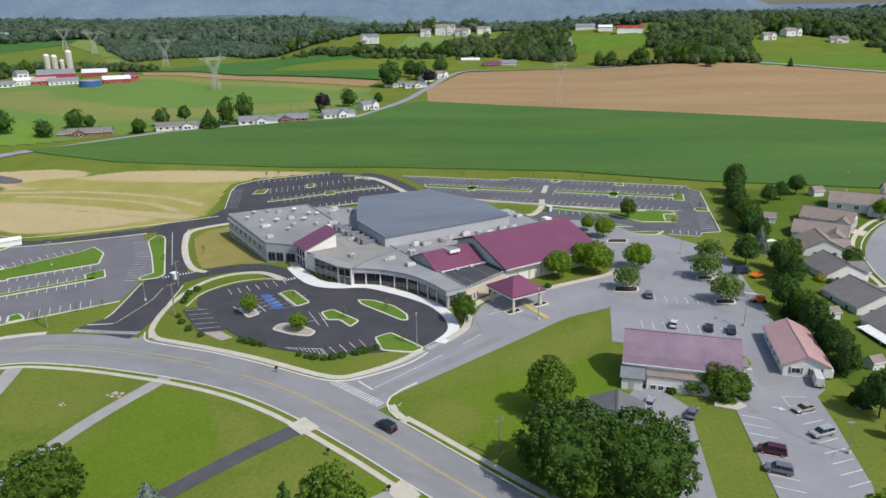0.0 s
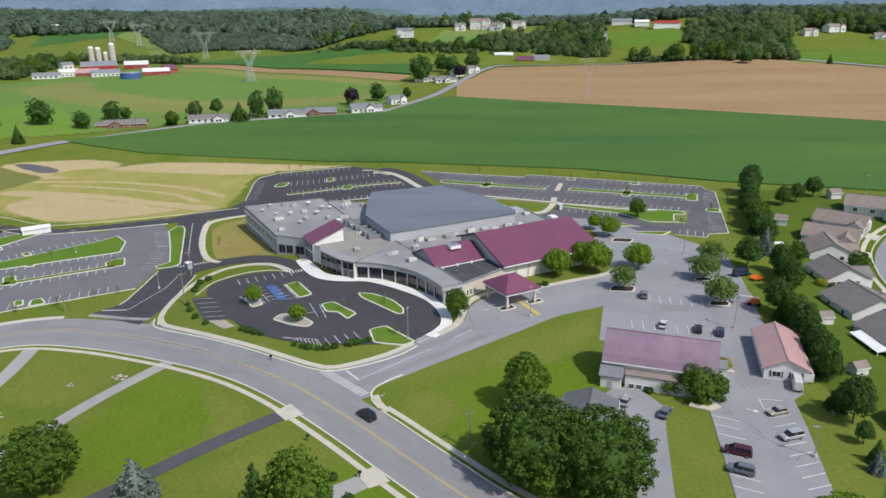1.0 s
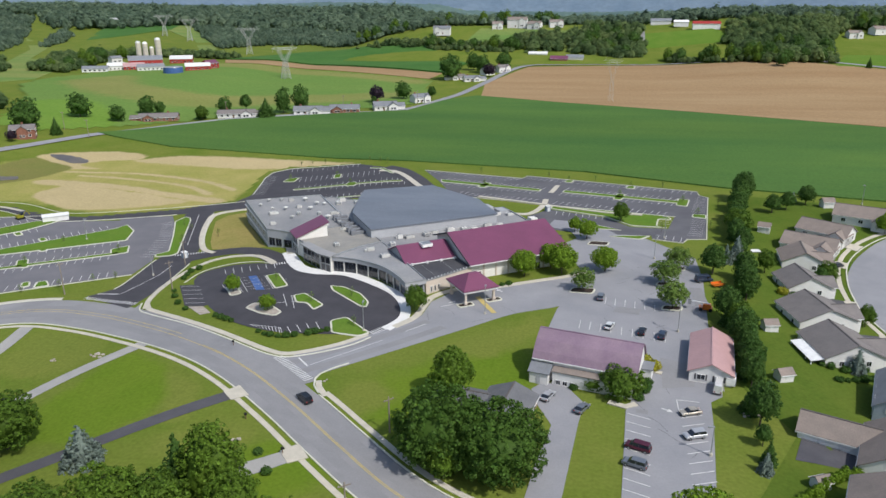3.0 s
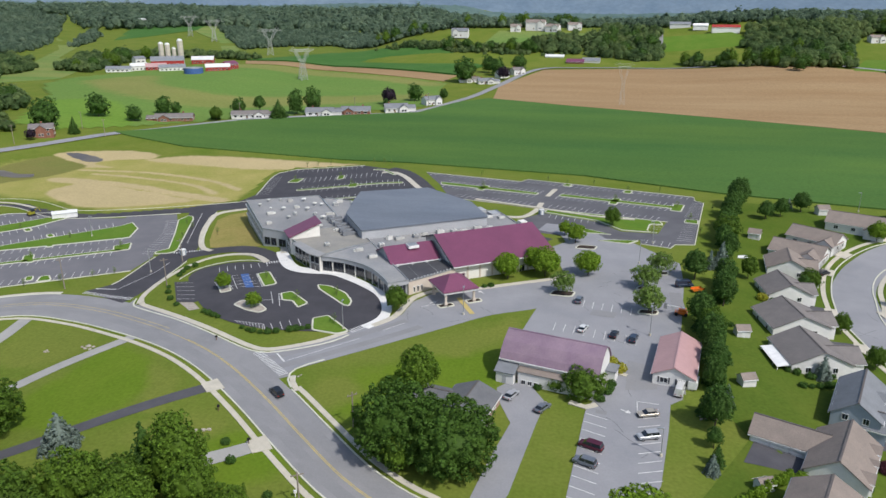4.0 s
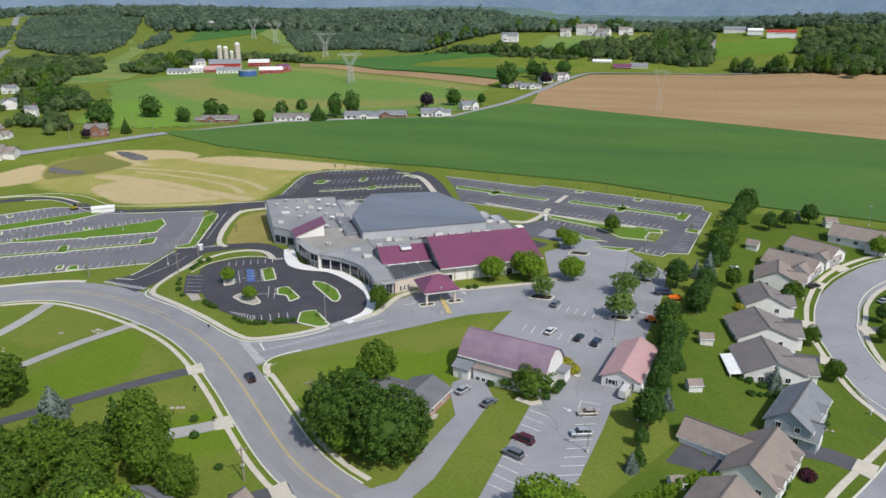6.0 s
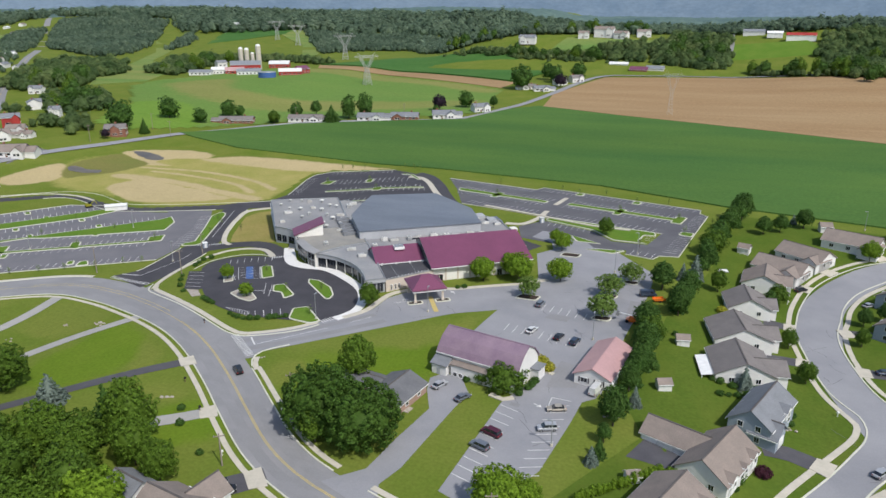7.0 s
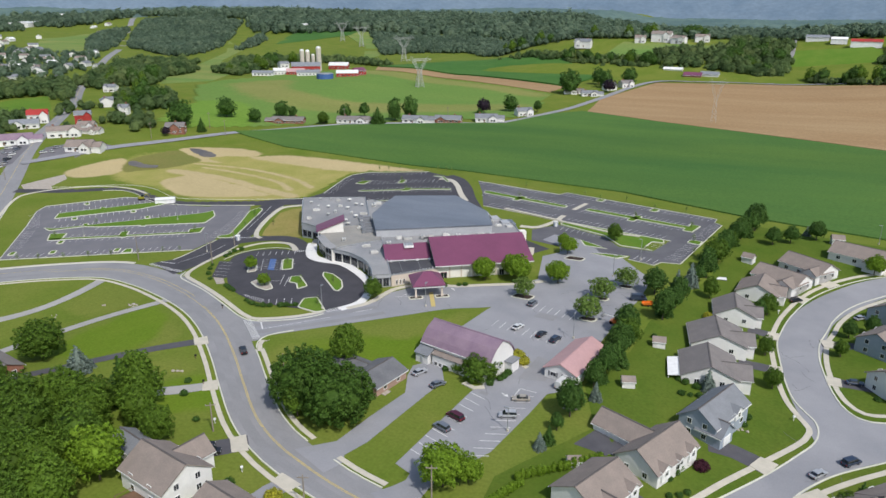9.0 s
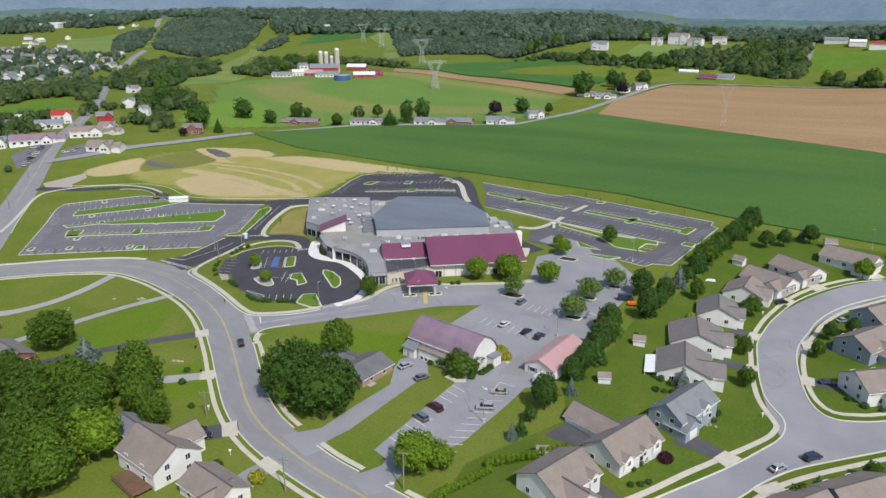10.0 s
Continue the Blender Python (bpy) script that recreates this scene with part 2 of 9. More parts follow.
def thing(name, label, category, m=None, group="", kind=""):
    e = new(name)
    e.empty_display_size = 0.5
    if m is not None:
        e.matrix_basis = m
    return tagged(e, label, category, group, kind)


def box(bm, x0, x1, y0, y1, z0, z1, top=None):
    """A block; top: how far the upper face is drawn in."""
    k = top or 0
    v = [bm.verts.new(p) for p in ((x0, y0, z0), (x1, y0, z0), (x1, y1, z0), (x0, y1, z0),
                                   (x0 + k, y0 + k, z1), (x1 - k, y0 + k, z1), (x1 - k, y1 - k, z1), (x0 + k, y1 - k, z1))]
    for f in ((3, 2, 1, 0), (4, 5, 6, 7), (0, 1, 5, 4), (1, 2, 6, 5), (2, 3, 7, 6), (3, 0, 4, 7)):
        bm.faces.new([v[i] for i in f])
    return v


def boxes(*rows):
    bm = bmesh.new()
    for r in rows:
        box(bm, *r)
    return bm


def prism(bm, ring, z0, z1):
    """An upright block over a plan outline; z may be a number or one height for each corner."""
    n = len(ring)
    lo = [z0] * n if isinstance(z0, (int, float)) else z0
    hi = [z1] * n if isinstance(z1, (int, float)) else z1
    a = [bm.verts.new((x, y, z)) for (x, y), z in zip(ring, lo)]
    b = [bm.verts.new((x, y, z)) for (x, y), z in zip(ring, hi)]
    faces = [bm.faces.new(b), bm.faces.new(a[::-1])]
    for i in range(n):
        bm.faces.new((a[i], a[(i + 1) % n], b[(i + 1) % n], b[i]))
    return faces


def hull(bm, pts, faces):
    v = [bm.verts.new(p) for p in pts]
    for f in faces:
        bm.faces.new([v[i] for i in f])


def tube(bm, a, b, r0, r1, n=8):
    a, b = Vector(a), Vector(b)
    q = (b - a).to_track_quat("Z", "Y")
    rings = [[bm.verts.new(p + q @ Vector((math.cos(k * math.tau / n) * r, math.sin(k * math.tau / n) * r, 0))) for k in range(n)] for p, r in ((a, r0), (b, r1))]
    for k in range(n):
        bm.faces.new((rings[0][k], rings[0][(k + 1) % n], rings[1][(k + 1) % n], rings[1][k]))
    bm.faces.new(rings[0][::-1]), bm.faces.new(rings[1])


# ---- lie of the land ----
def ease(a, b, v):
    u = min(1.0, max(0.0, (v - a) / (b - a)))
    return u * u * (3 - 2 * u)


def terrain(x, y):
    z = -4.0 * ease(-30, -95, x) * ease(420, 330, y) * ease(-330, -200, x)
    z -= 4.5 * ease(95, 140, x) * ease(300, 230, y)
    z += 6.0 * ease(-230, -320, x) * ease(250, 330, y)
    z += 5.5 * ease(350, 620, y) + 9.0 * ease(620, 850, y) * ease(-420, -60, x) + 2 * ease(620, 850, y) * ease(-60, -420, x)
    z += 37.0 * ease(850, 1040, y) * ease(-330, -120, x)
    z += 12.0 * ease(120, 300, x) * ease(600, 850, y)
    z += 30.0 * ease(1050, 2100, y) * ease(-330, -500, x) + 4.0 * ease(1250, 2100, y)
    z -= 55.0 * ease(1130, 1650, y) * ease(-330, -120, x)
    if y > 1150:
        z += ease(1150, 1700, y) * ease(2700, 2200, y) * (20 * noise.noise(Vector((x * 0.0021, y * 0.0016, 1.7))) + 8 * noise.noise(Vector((x * 0.006, y * 0.004, 4.1))))
    return z


def spline(pts, step=3.0, closed=False):
    """Points along a smooth curve through pts (rows of any length)."""
    P = [Vector(p) for p in pts]
    n = len(P)
    out = []
    for i in range(n if closed else n - 1):
        p1, p2 = P[i], P[(i + 1) % n]
        p0 = P[i - 1] if closed or i else p1 * 2 - p2
        p3 = P[(i + 2) % n] if closed or i + 2 < n else p2 * 2 - p1
        k = max(1, int((p2.xy - p1.xy).length / step))
        for j in range(k):
            u = j / k
            out.append(0.5 * ((2 * p1) + (p2 - p0) * u + (2 * p0 - 5 * p1 + 4 * p2 - p3) * u * u + (3 * p1 - p0 - 3 * p2 + p3) * u ** 3))
    if not closed:
        out.append(P[-1])
    return out


def sides(line):
    out = []
    for i, p in enumerate(line):
        d = (line[min(i + 1, len(line) - 1)].xy - line[max(i - 1, 0)].xy).normalized()
        out.append(Vector((-d.y, d.x)))
    return out


def ribbon(bm, line, a, b, lift, thick=0.0):
    """A band beside a line, from a to b metres to its left, draped on the land; a, b: numbers or functions of the point."""
    rows = []
    cuts = max(1, int(abs((b(line[0]) if callable(b) else b) - (a(line[0]) if callable(a) else a)) / 5))
    for p, s in zip(line, sides(line)):
        va, vb = (a(p) if callable(a) else a), (b(p) if callable(b) else b)
        row = []
        for k in range(cuts + 1):
            q = p.xy + s * (va + (vb - va) * k / cuts)
            row.append(bm.verts.new((q.x, q.y, terrain(q.x, q.y) + lift)))
        if thick:
            for q, at in ((row[0].co.copy(), 0), (row[-1].co.copy(), len(row) + 1)):
                row.insert(at, bm.verts.new((q.x, q.y, q.z - thick)))
        rows.append(row)
    for r, t in zip(rows, rows[1:]):
        for k in range(len(r) - 1):
            bm.faces.new((r[k], t[k], t[k + 1], r[k + 1]))


def drape(ring, lift, cell=8.0, thick=0.0):
    """A sheet over the land inside an outline, cut into cells so that it follows the ground; thick: depth of its edge."""
    bm = bmesh.new()
    f = bm.faces.new([bm.verts.new((p[0], p[1], 0)) for p in ring])
    if f.normal.z < 0 or sum(ring[i - 1][0] * p[1] - p[0] * ring[i - 1][1] for i, p in enumerate(ring)) < 0:
        bmesh.ops.reverse_faces(bm, faces=[f])
    bmesh.ops.triangulate(bm, faces=bm.faces[:])
    for axis in (0, 1):
        lo, hi = min(p[axis] for p in ring), max(p[axis] for p in ring)
        c = math.floor(lo / cell) * cell + cell
        while c < hi:
            n = Vector((1, 0, 0)) if axis == 0 else Vector((0, 1, 0))
            bmesh.ops.bisect_plane(bm, geom=bm.verts[:] + bm.edges[:] + bm.faces[:], plane_co=n * c, plane_no=n)
            c += cell
    for v in bm.verts:
        v.co.z = terrain(v.co.x, v.co.y) + lift
    if thick:
        rim = [e for e in bm.edges if e.is_boundary]
        made = bmesh.ops.extrude_edge_only(bm, edges=rim)["geom"]
        for v in made:
            if isinstance(v, bmesh.types.BMVert):
                v.co.z -= thick
    return bm


def rounded(pts, r=1.2, n=4):
    """An outline with its corners rounded."""
    out = []
    m = len(pts)
    for i in range(m):
        p, a, b = Vector(pts[i]).xy, Vector(pts[i - 1]).xy, Vector(pts[(i + 1) % m]).xy
        k = min(r, (a - p).length * 0.45, (b - p).length * 0.45)
        s, e = p + (a - p).normalized() * k, p + (b - p).normalized() * k
        for j in range(n + 1):
            u = j / n
            out.append((s * (1 - u) ** 2 + p * 2 * u * (1 - u) + e * u * u)[:])
    return out


def inset(ring, d):
    m = len(ring)
    area = sum(ring[i - 1][0] * ring[i][1] - ring[i][0] * ring[i - 1][1] for i in range(m))
    out = []
    for i in range(m):
        a, p, b = Vector(ring[i - 1]), Vector(ring[i]), Vector(ring[(i + 1) % m])
        t = ((p - a).normalized() + (b - p).normalized()).normalized()
        s = Vector((-t.y, t.x)) * (1 if area > 0 else -1)
        out.append((p + s * d)[:])
    return out


AX, AY = math.cos(radians(33.5)), math.sin(radians(33.5))


def site(u, v):
    """From the building's own axes to the world."""
    return (18.6 + AX * u - AY * v, 197.4 + AY * u + AX * v)


# ---- ground ----
def lines_of(lo, hi, step, far, grow=1.18):
    mid = [lo + i * step for i in range(int((hi - lo) / step) + 1)]
    a, s = [], step
    x = mid[0]
    while x > -far:
        s = min(s * grow, 120)
        x -= s
        a.append(x)
    b, s = [], step
    x = mid[-1]
    while x < far:
        s = min(s * grow, 120)
        x += s
        b.append(x)
    return a[::-1] + mid + b


gx, gy = lines_of(-320, 260, 4.0, 4300), [y for y in lines_of(30, 440, 4.0, 4700) if y > -1500]
me = bpy.data.meshes.new("ground")
me.from_pydata([(x, y, terrain(x, y)) for y in gy for x in gx], [],
               [(j * len(gx) + i, j * len(gx) + i + 1, (j + 1) * len(gx) + i + 1, (j + 1) * len(gx) + i) for j in range(len(gy) - 1) for i in range(len(gx) - 1)])
me.materials.append(GRASS)
tagged(new("ground", me), "mown green grass over gently rolling land", "grass", kind="structure")


def sheet(name, ring, material, lift, label, category, cell=8.0, thick=0.0, kind="structure"):
    return tagged(link(name, drape(ring, lift, cell, thick), material), label, category, kind=kind)


def field(ring, material, lift, label, thick=0.5):
    return sheet("field", ring, material, lift, label, "field", 20.0, thick)


field([(-256.2, 422.4), (-189.9, 395.3), (-92.4, 381.3), (-27.9, 370.4), (59.4, 357.7), (122.7, 332.2), (196.3, 314.3), (326.5, 289.4), (410.3, 433.1), (290.1, 489.2), (168.2, 539.5), (46.1, 585.8), (-24.9, 620.1),
       (-45.9, 594.8), (-69, 534.9), (-122, 513.9), (-190.7, 482.5)], CROP, 0.7, "broad dark green field of low soy crop", 0.7)
field([(-21.1, 622), (46.1, 589.4), (168.1, 543.2), (291.9, 493), (419.9, 437.9), (614.1, 638), (422, 725.1), (284.1, 794.4), (129.9, 838.7), (12.3, 816.1), (-25, 694.5)], STUBBLE, 0.3, "tan field of ripe cut grain stubble")
field([(-352.5, 832.9), (-230.6, 800), (-83.9, 721.2), (-76.5, 758.5), (-220, 833.7), (-374.7, 880.8)], STUBBLE, 0.3, "brown ploughed strip between green fields")
field([(-374.5, 885), (-220, 836.2), (-76.5, 761.3), (-59.4, 843.4), (-126.5, 938.5), (-304, 979.6)], CORN, 1.6, "dark green corn field", 1.6)
field([(119.9, 863.5), (158.7, 862.7), (286.2, 852.4), (281.8, 893.5), (233, 976.3), (128.1, 977.8)], LAWN, 0.3, "bright green hill pasture")
field([(316, 772), (352, 850), (365, 899), (430, 930), (463, 870), (520, 810), (438, 759)], LAWN, 0.3, "bright green hill pasture")
field([(-79.3, 925.2), (15.1, 939.5), (61.9, 993.9), (-60.5, 1005.8)], MEADOW, 0.3, "green lawn on the hill")

field([(-470, 358), (-472, 391), (-461, 426), (-539, 486), (-550, 450), (-542, 408)], LAWN, 0.3, "bright green meadow below the town")
field([(-974, 1301), (-774, 1048), (-641, 829), (-549, 658), (-505, 604), (-470, 650), (-500, 720), (-560, 830), (-643, 875), (-794, 1123)], MEADOW, 0.3, "pale green valley meadow")
field([(-810, 1248), (-776, 1320), (-740, 1431), (-850, 1760), (-989, 1666), (-937, 1512)], CORN, 0.6, "dark green crop on the hill", 0.6)
field([(-758, 1440), (-600, 1250), (-458, 985), (-480, 1085), (-669, 1420), (-860, 1860), (-920, 1860)], MEADOW, 0.4, "yellow-green strip under the power line")
field([(-1190, 990), (-985, 915), (-1290, 1215), (-1430, 1370), (-1640, 1480), (-1500, 1250)], MEADOW, 0.3, "pale green pasture on the far slope")

sheet("lawn", [(95, 120), (88, 140), (96, 165), (98, 190), (106, 215), (113, 245), (118, 280), (128, 318), (200, 302), (262, 290), (262, 190), (205, 150), (155, 100), (122, 62), (80, 74), (79, 92)], GARDEN, 0.045, "green mown garden lawns round the houses", "lawn", 4.0)
# graded ground beside the church, and other soft-edged covers
def edge_of(xs, ys, ring):
    """Signed distance of points to an outline, positive inside."""
    best, inn = np.full(xs.shape, 1e9), np.zeros(xs.shape, bool)
    for (x1, y1), (x2, y2) in zip(ring[-1:] + ring[:-1], ring):
        dx, dy = x2 - x1, y2 - y1
        u = np.clip(((xs - x1) * dx + (ys - y1) * dy) / max(1e-9, dx * dx + dy * dy), 0, 1)
        best = np.minimum(best, np.hypot(xs - x1 - u * dx, ys - y1 - u * dy))
        inn ^= ((y1 > ys) != (y2 > ys)) & (xs < dx * (ys - y1) / (dy if abs(dy) > 1e-9 else 1e-9) + x1)
    return np.where(inn, best, -best)


def cover_sheet(name, ring, layers, material, lift, label, category, cell=2.0):
    """Ground inside an outline whose cover changes softly: layers of (channel, outline, softness in metres)."""
    xs = np.arange(min(p[0] for p in ring), max(p[0] for p in ring) + cell, cell)
    ys = np.arange(min(p[1] for p in ring), max(p[1] for p in ring) + cell, cell)
    X, Y = np.meshgrid(xs, ys)
    keep = edge_of(X, Y, ring) > 0
    C = np.zeros((*X.shape, 4))
    C[..., 3] = 1
    for k, outline, soft in layers:
        smooth_line = [tuple(p.xy) for p in spline(outline, 3, True)]
        C[..., k] = np.maximum(C[..., k], np.clip(0.5 + edge_of(X, Y, smooth_line) / (2 * soft), 0, 1))
    ix = np.full(X.shape, -1)
    ix[keep] = np.arange(keep.sum())
    quads = np.stack((ix[:-1, :-1], ix[:-1, 1:], ix[1:, 1:], ix[1:, :-1]), -1).reshape(-1, 4)
    quads = quads[(quads >= 0).all(1)]
    me = bpy.data.meshes.new(name)
    me.from_pydata([(x, y, terrain(x, y) + lift) for x, y in zip(X[keep], Y[keep])], [], quads.tolist())
    me.color_attributes.new("cover", "FLOAT_COLOR", "POINT").data.foreach_set("color", C[keep].ravel())
    me.materials.append(material)
    return tagged(new(name, me), label, category, kind="structure")


EARTH_PAIR, DRY_PAIR = ((0.44, 0.355, 0.195), (0.38, 0.315, 0.165)), ((0.23, 0.24, 0.058), (0.34, 0.295, 0.105))
GRADED = mat("graded_ground", (0.097, 0.148, 0.018), (0.158, 0.18, 0.036), 0.045, 1.2, 0.95, 0.3, 0.5, grain=0.6, spec=0.05, covers=(DRY_PAIR, EARTH_PAIR, ((0.18, 0.165, 0.055), (0.15, 0.165, 0.045))))
cover_sheet("graded_ground", [(-104, 290), (-120, 274), (-150, 259), (-171, 255), (-198, 266), (-216, 265), (-238, 247), (-262, 236), (-300, 275), (-288, 320), (-262, 392), (-240, 425), (-190, 396), (-92, 382), (-45, 374), (-62, 368.5), (-100, 360), (-109, 350), (-108.5, 338), (-102.8, 303)],
            [(0, [(-100, 350), (-106, 305), (-106, 288), (-150, 266), (-200, 276), (-238, 284), (-262, 325), (-250, 356), (-215, 368), (-150, 362)], 9),
             (1, [(-196, 364), (-174.5, 376), (-137.1, 377), (-79, 372), (-58, 362), (-80, 355), (-110, 356.6), (-124, 354.1), (-157, 357.4), (-179, 360)], 4),
             (1, [(-222, 381), (-197, 377), (-194, 367), (-215, 361), (-221, 351), (-206, 346), (-228, 343), (-243, 354), (-254, 360), (-247, 372)], 3),
             (1, [(-204, 288), (-204, 302), (-195, 310), (-162, 302), (-129, 290), (-128, 284), (-156, 270), (-177, 270)], 3),
             (1, [(-268, 274), (-270, 288), (-268, 306), (-265, 317), (-255, 313), (-243, 296), (-246, 279), (-255, 270)], 3),
             (1, [(-222, 317), (-202, 318.5), (-169, 313), (-142, 303), (-111, 295), (-110, 287), (-140, 295), (-171, 305), (-217, 309)], 3.5),
             (1, [(-118, 302), (-140, 318), (-176, 328), (-208, 332), (-209, 329), (-176, 325), (-141, 315), (-120, 299)], 2.5),
             (1, [(-112, 314), (-138, 330), (-180, 340), (-222, 338), (-222, 335), (-180, 337), (-138, 326), (-112, 310)], 2.5),
             (2, [(-243, 296), (-259, 318), (-259, 340), (-254, 356), (-241, 353), (-223, 345), (-226, 320), (-235, 305)], 3)],
            GRADED, 0.1, "tan graded ground of dry grass and bare earth", "earth")
HAY = mat("hay_meadow", (0.135, 0.21, 0.05), (0.115, 0.2, 0.045), 0.016, 0.4, 0.95, 0.3, 0.4, spec=0.05, stretch=(20, 0.5, 1.6), covers=(((0.215, 0.215, 0.07), (0.17, 0.2, 0.055)), ((0.12, 0.22, 0.032), (0.145, 0.235, 0.04))))
cover_sheet("field", [(-258.7, 436.3), (-194.4, 491.6), (-121.9, 524.8), (-59.3, 571.6), (-78.2, 716.7), (-230.7, 795.4), (-362.3, 828.9), (-400, 838), (-470, 660), (-455, 600), (-380, 512), (-374, 509), (-339, 419), (-292, 402)],
            [(0, [(-430, 640), (-385, 590), (-330, 548), (-262, 528), (-180, 550), (-100, 596), (-85, 640), (-170, 610), (-270, 590), (-340, 620), (-390, 690)], 22), (0, [(-380, 800), (-300, 770), (-180, 735), (-100, 690), (-90, 712), (-230, 786), (-350, 822)], 16),
             (1, [(-317, 515), (-256, 440), (-292, 404), (-338, 420), (-372, 508)], 10)],
            HAY, 0.3, "hay meadow in green and olive bands", "field", 7.0)
def ragged(pts, amp=1.6):
    """A closed outline with an uneven, worn edge."""
    line = spline(pts, 1.6, True)
    out = []
    for i, p in enumerate(line):
        d = (line[(i + 1) % len(line)].xy - line[i - 1].xy).normalized()
        k = amp * (noise.noise(Vector((p.x * 0.12, p.y * 0.12, 3))) + 0.6 * noise.noise(Vector((p.x * 0.45, p.y * 0.45, 7))))
        out.append((p.x - d.y * k, p.y + d.x * k))
    return out


sheet("pond", ragged([(-256, 315), (-254.7, 319), (-244, 317), (-236.7, 320), (-234, 314), (-247, 308)]), POND, 0.22, "shallow muddy retention pond", "water")
sheet("pond", ragged([(-250, 365), (-241, 369), (-223, 360.6), (-224, 354), (-236, 357)]), POND, 0.22, "dark wet mud hollow", "water")
LAWNS = mat("lawn_beside_the_road", (0.097, 0.148, 0.018), (0.158, 0.18, 0.036), 0.045, 1.2, 0.95, 0.3, 0.5, grain=0.6, spec=0.05, covers=(((0.098, 0.163, 0.013), (0.132, 0.186, 0.02)), ((0.155, 0.178, 0.034), (0.13, 0.165, 0.03))))
cover_sheet("lawn", [(-100, 168), (-66, 152), (-45, 138.5), (-28, 126), (-12, 111), (0, 99), (14, 86), (25, 78), (-10, 60), (-60, 60), (-110, 100), (-150, 130), (-130, 150)],
            [(0, [(-70, 108), (-64.3, 138), (-59, 137), (-42, 125), (-40, 118), (-48, 100), (-63, 98)], 5), (0, [(-16, 99), (-7, 103), (3, 92), (-6, 84), (-18, 88)], 5), (1, [(-95, 148), (-78, 146), (-74, 130), (-86, 124), (-98, 132)], 7), (1, [(-36, 100), (-24, 108), (-14, 104), (-26, 92)], 6), (1, [(-48, 130), (-36, 121), (-32, 110), (-37, 105), (-42, 117)], 4)],
            LAWNS, 0.035, "bright green mown lawn with paler worn patches", "lawn", 1.5)
cover_sheet("lawn", [(-11, 121), (-14, 130), (40, 180), (46, 178), (43, 160), (41, 134), (46, 118), (42, 96), (36, 84), (26, 88), (8, 104)],
            [(0, [(0, 124), (10, 136), (28, 150), (38, 150), (40, 132), (30, 118), (14, 112), (6, 112)], 9), (1, [(14, 146), (30, 162), (42, 172), (41, 160), (30, 146)], 6), (1, [(-4, 122), (2, 130), (10, 124), (4, 114)], 5)],
            LAWNS, 0.035, "green mown church lawn with yellowed patches", "lawn", 1.5)


# ---- roads ----
def road(pts, material, label, name="road", lift=0.06, step=4.0):
    line = spline(pts, step)
    bm = bmesh.new()
    ribbon(bm, line, lambda p: -p.z / 2, lambda p: p.z / 2, lift)
    tagged(link(name, bm, material), label, "road", kind="structure")
    return line


def band(line, off, w, material, name, label, category, lift=0.14, thick=0.12, lo=0.0, hi=1.0):
    """A strip along a line; off: metres beyond the road's edge, on the side of its sign."""
    part_line = line[int(lo * (len(line) - 1)):int(hi * (len(line) - 1)) + 1]
    bm = bmesh.new()
    s = 1 if off > 0 else -1
    ribbon(bm, part_line, lambda p: s * (p.z / 2 + abs(off) - 0.001), lambda p: s * (p.z / 2 + abs(off) + w), lift, thick)
    return tagged(link(name, bm, material), label, category, kind="structure")


main = road([(-230.2, 74.2, 15), (-190.1, 104.3, 15.5), (-150.1, 136.2, 16), (-132.1, 150.7, 16), (-110.3, 162.7, 17), (-88.5, 162.1, 17), (-66.7, 153.7, 15), (-45.3, 142.1, 13), (-27.8, 130.5, 13),
             (-11.5, 116.6, 12.6), (1.5, 104.2, 12.2), (15.3, 91.5, 11.6), (26.5, 84, 11.4), (36.3, 79.6, 11.6), (47, 75.7, 11), (57, 73, 11), (75, 69, 11), (100, 64, 11), (140, 57, 11)], ROAD, "two-lane grey asphalt road that curves past the church")
town = road([(-150, 118, 13), (-190, 157, 14), (-216, 181.6, 14), (-250, 216.5, 14), (-306.5, 272.8, 13), (-345.7, 316.6, 12), (-382, 357.5, 11), (-421, 402, 10), (-473, 460, 10), (-535, 520, 10), (-604, 590, 10), (-659, 650, 10), (-780, 775, 11), (-903, 906, 12), (-1075, 1097, 13), (-1348, 1373, 14), (-1662, 1698, 16), (-1850, 1900, 16)], ROAD, "grey asphalt town street")
road([(-306.5, 275, 7), (-292, 305, 7), (-283, 345, 7), (-262, 400, 7), (-243.4, 431.9, 7), (-191.6, 484.3, 7), (-122, 516.6, 7), (-74.8, 534.8, 7), (-46.9, 605.8, 7), (-26.9, 694.5, 7), (7.5, 821.4, 7), (53.8, 840.1, 6), (126.9, 845.3, 6), (284.3, 807.1, 6), (422, 732.9, 6), (674.3, 631.4, 6)],
            ASPHALT_OLD, "narrow country road along the crop field", lift=0.5)
lane = road([(126.9, 845.3, 6), (138.8, 879.5, 6), (128.8, 918.7, 6), (147.4, 952.2, 5), (152.4, 1050.6, 5)], ROAD, "narrow lane up the hill", lift=0.5)
link_road = road([(-92, 172, 20), (-88.5, 182, 15), (-89, 195, 14), (-90, 207, 14), (-92.5, 222, 11.5), (-99, 240, 11.5), (-106, 258, 11.5), (-112, 278, 12)], ASPHALT_NEW, "new black asphalt access drive", lift=0.10)
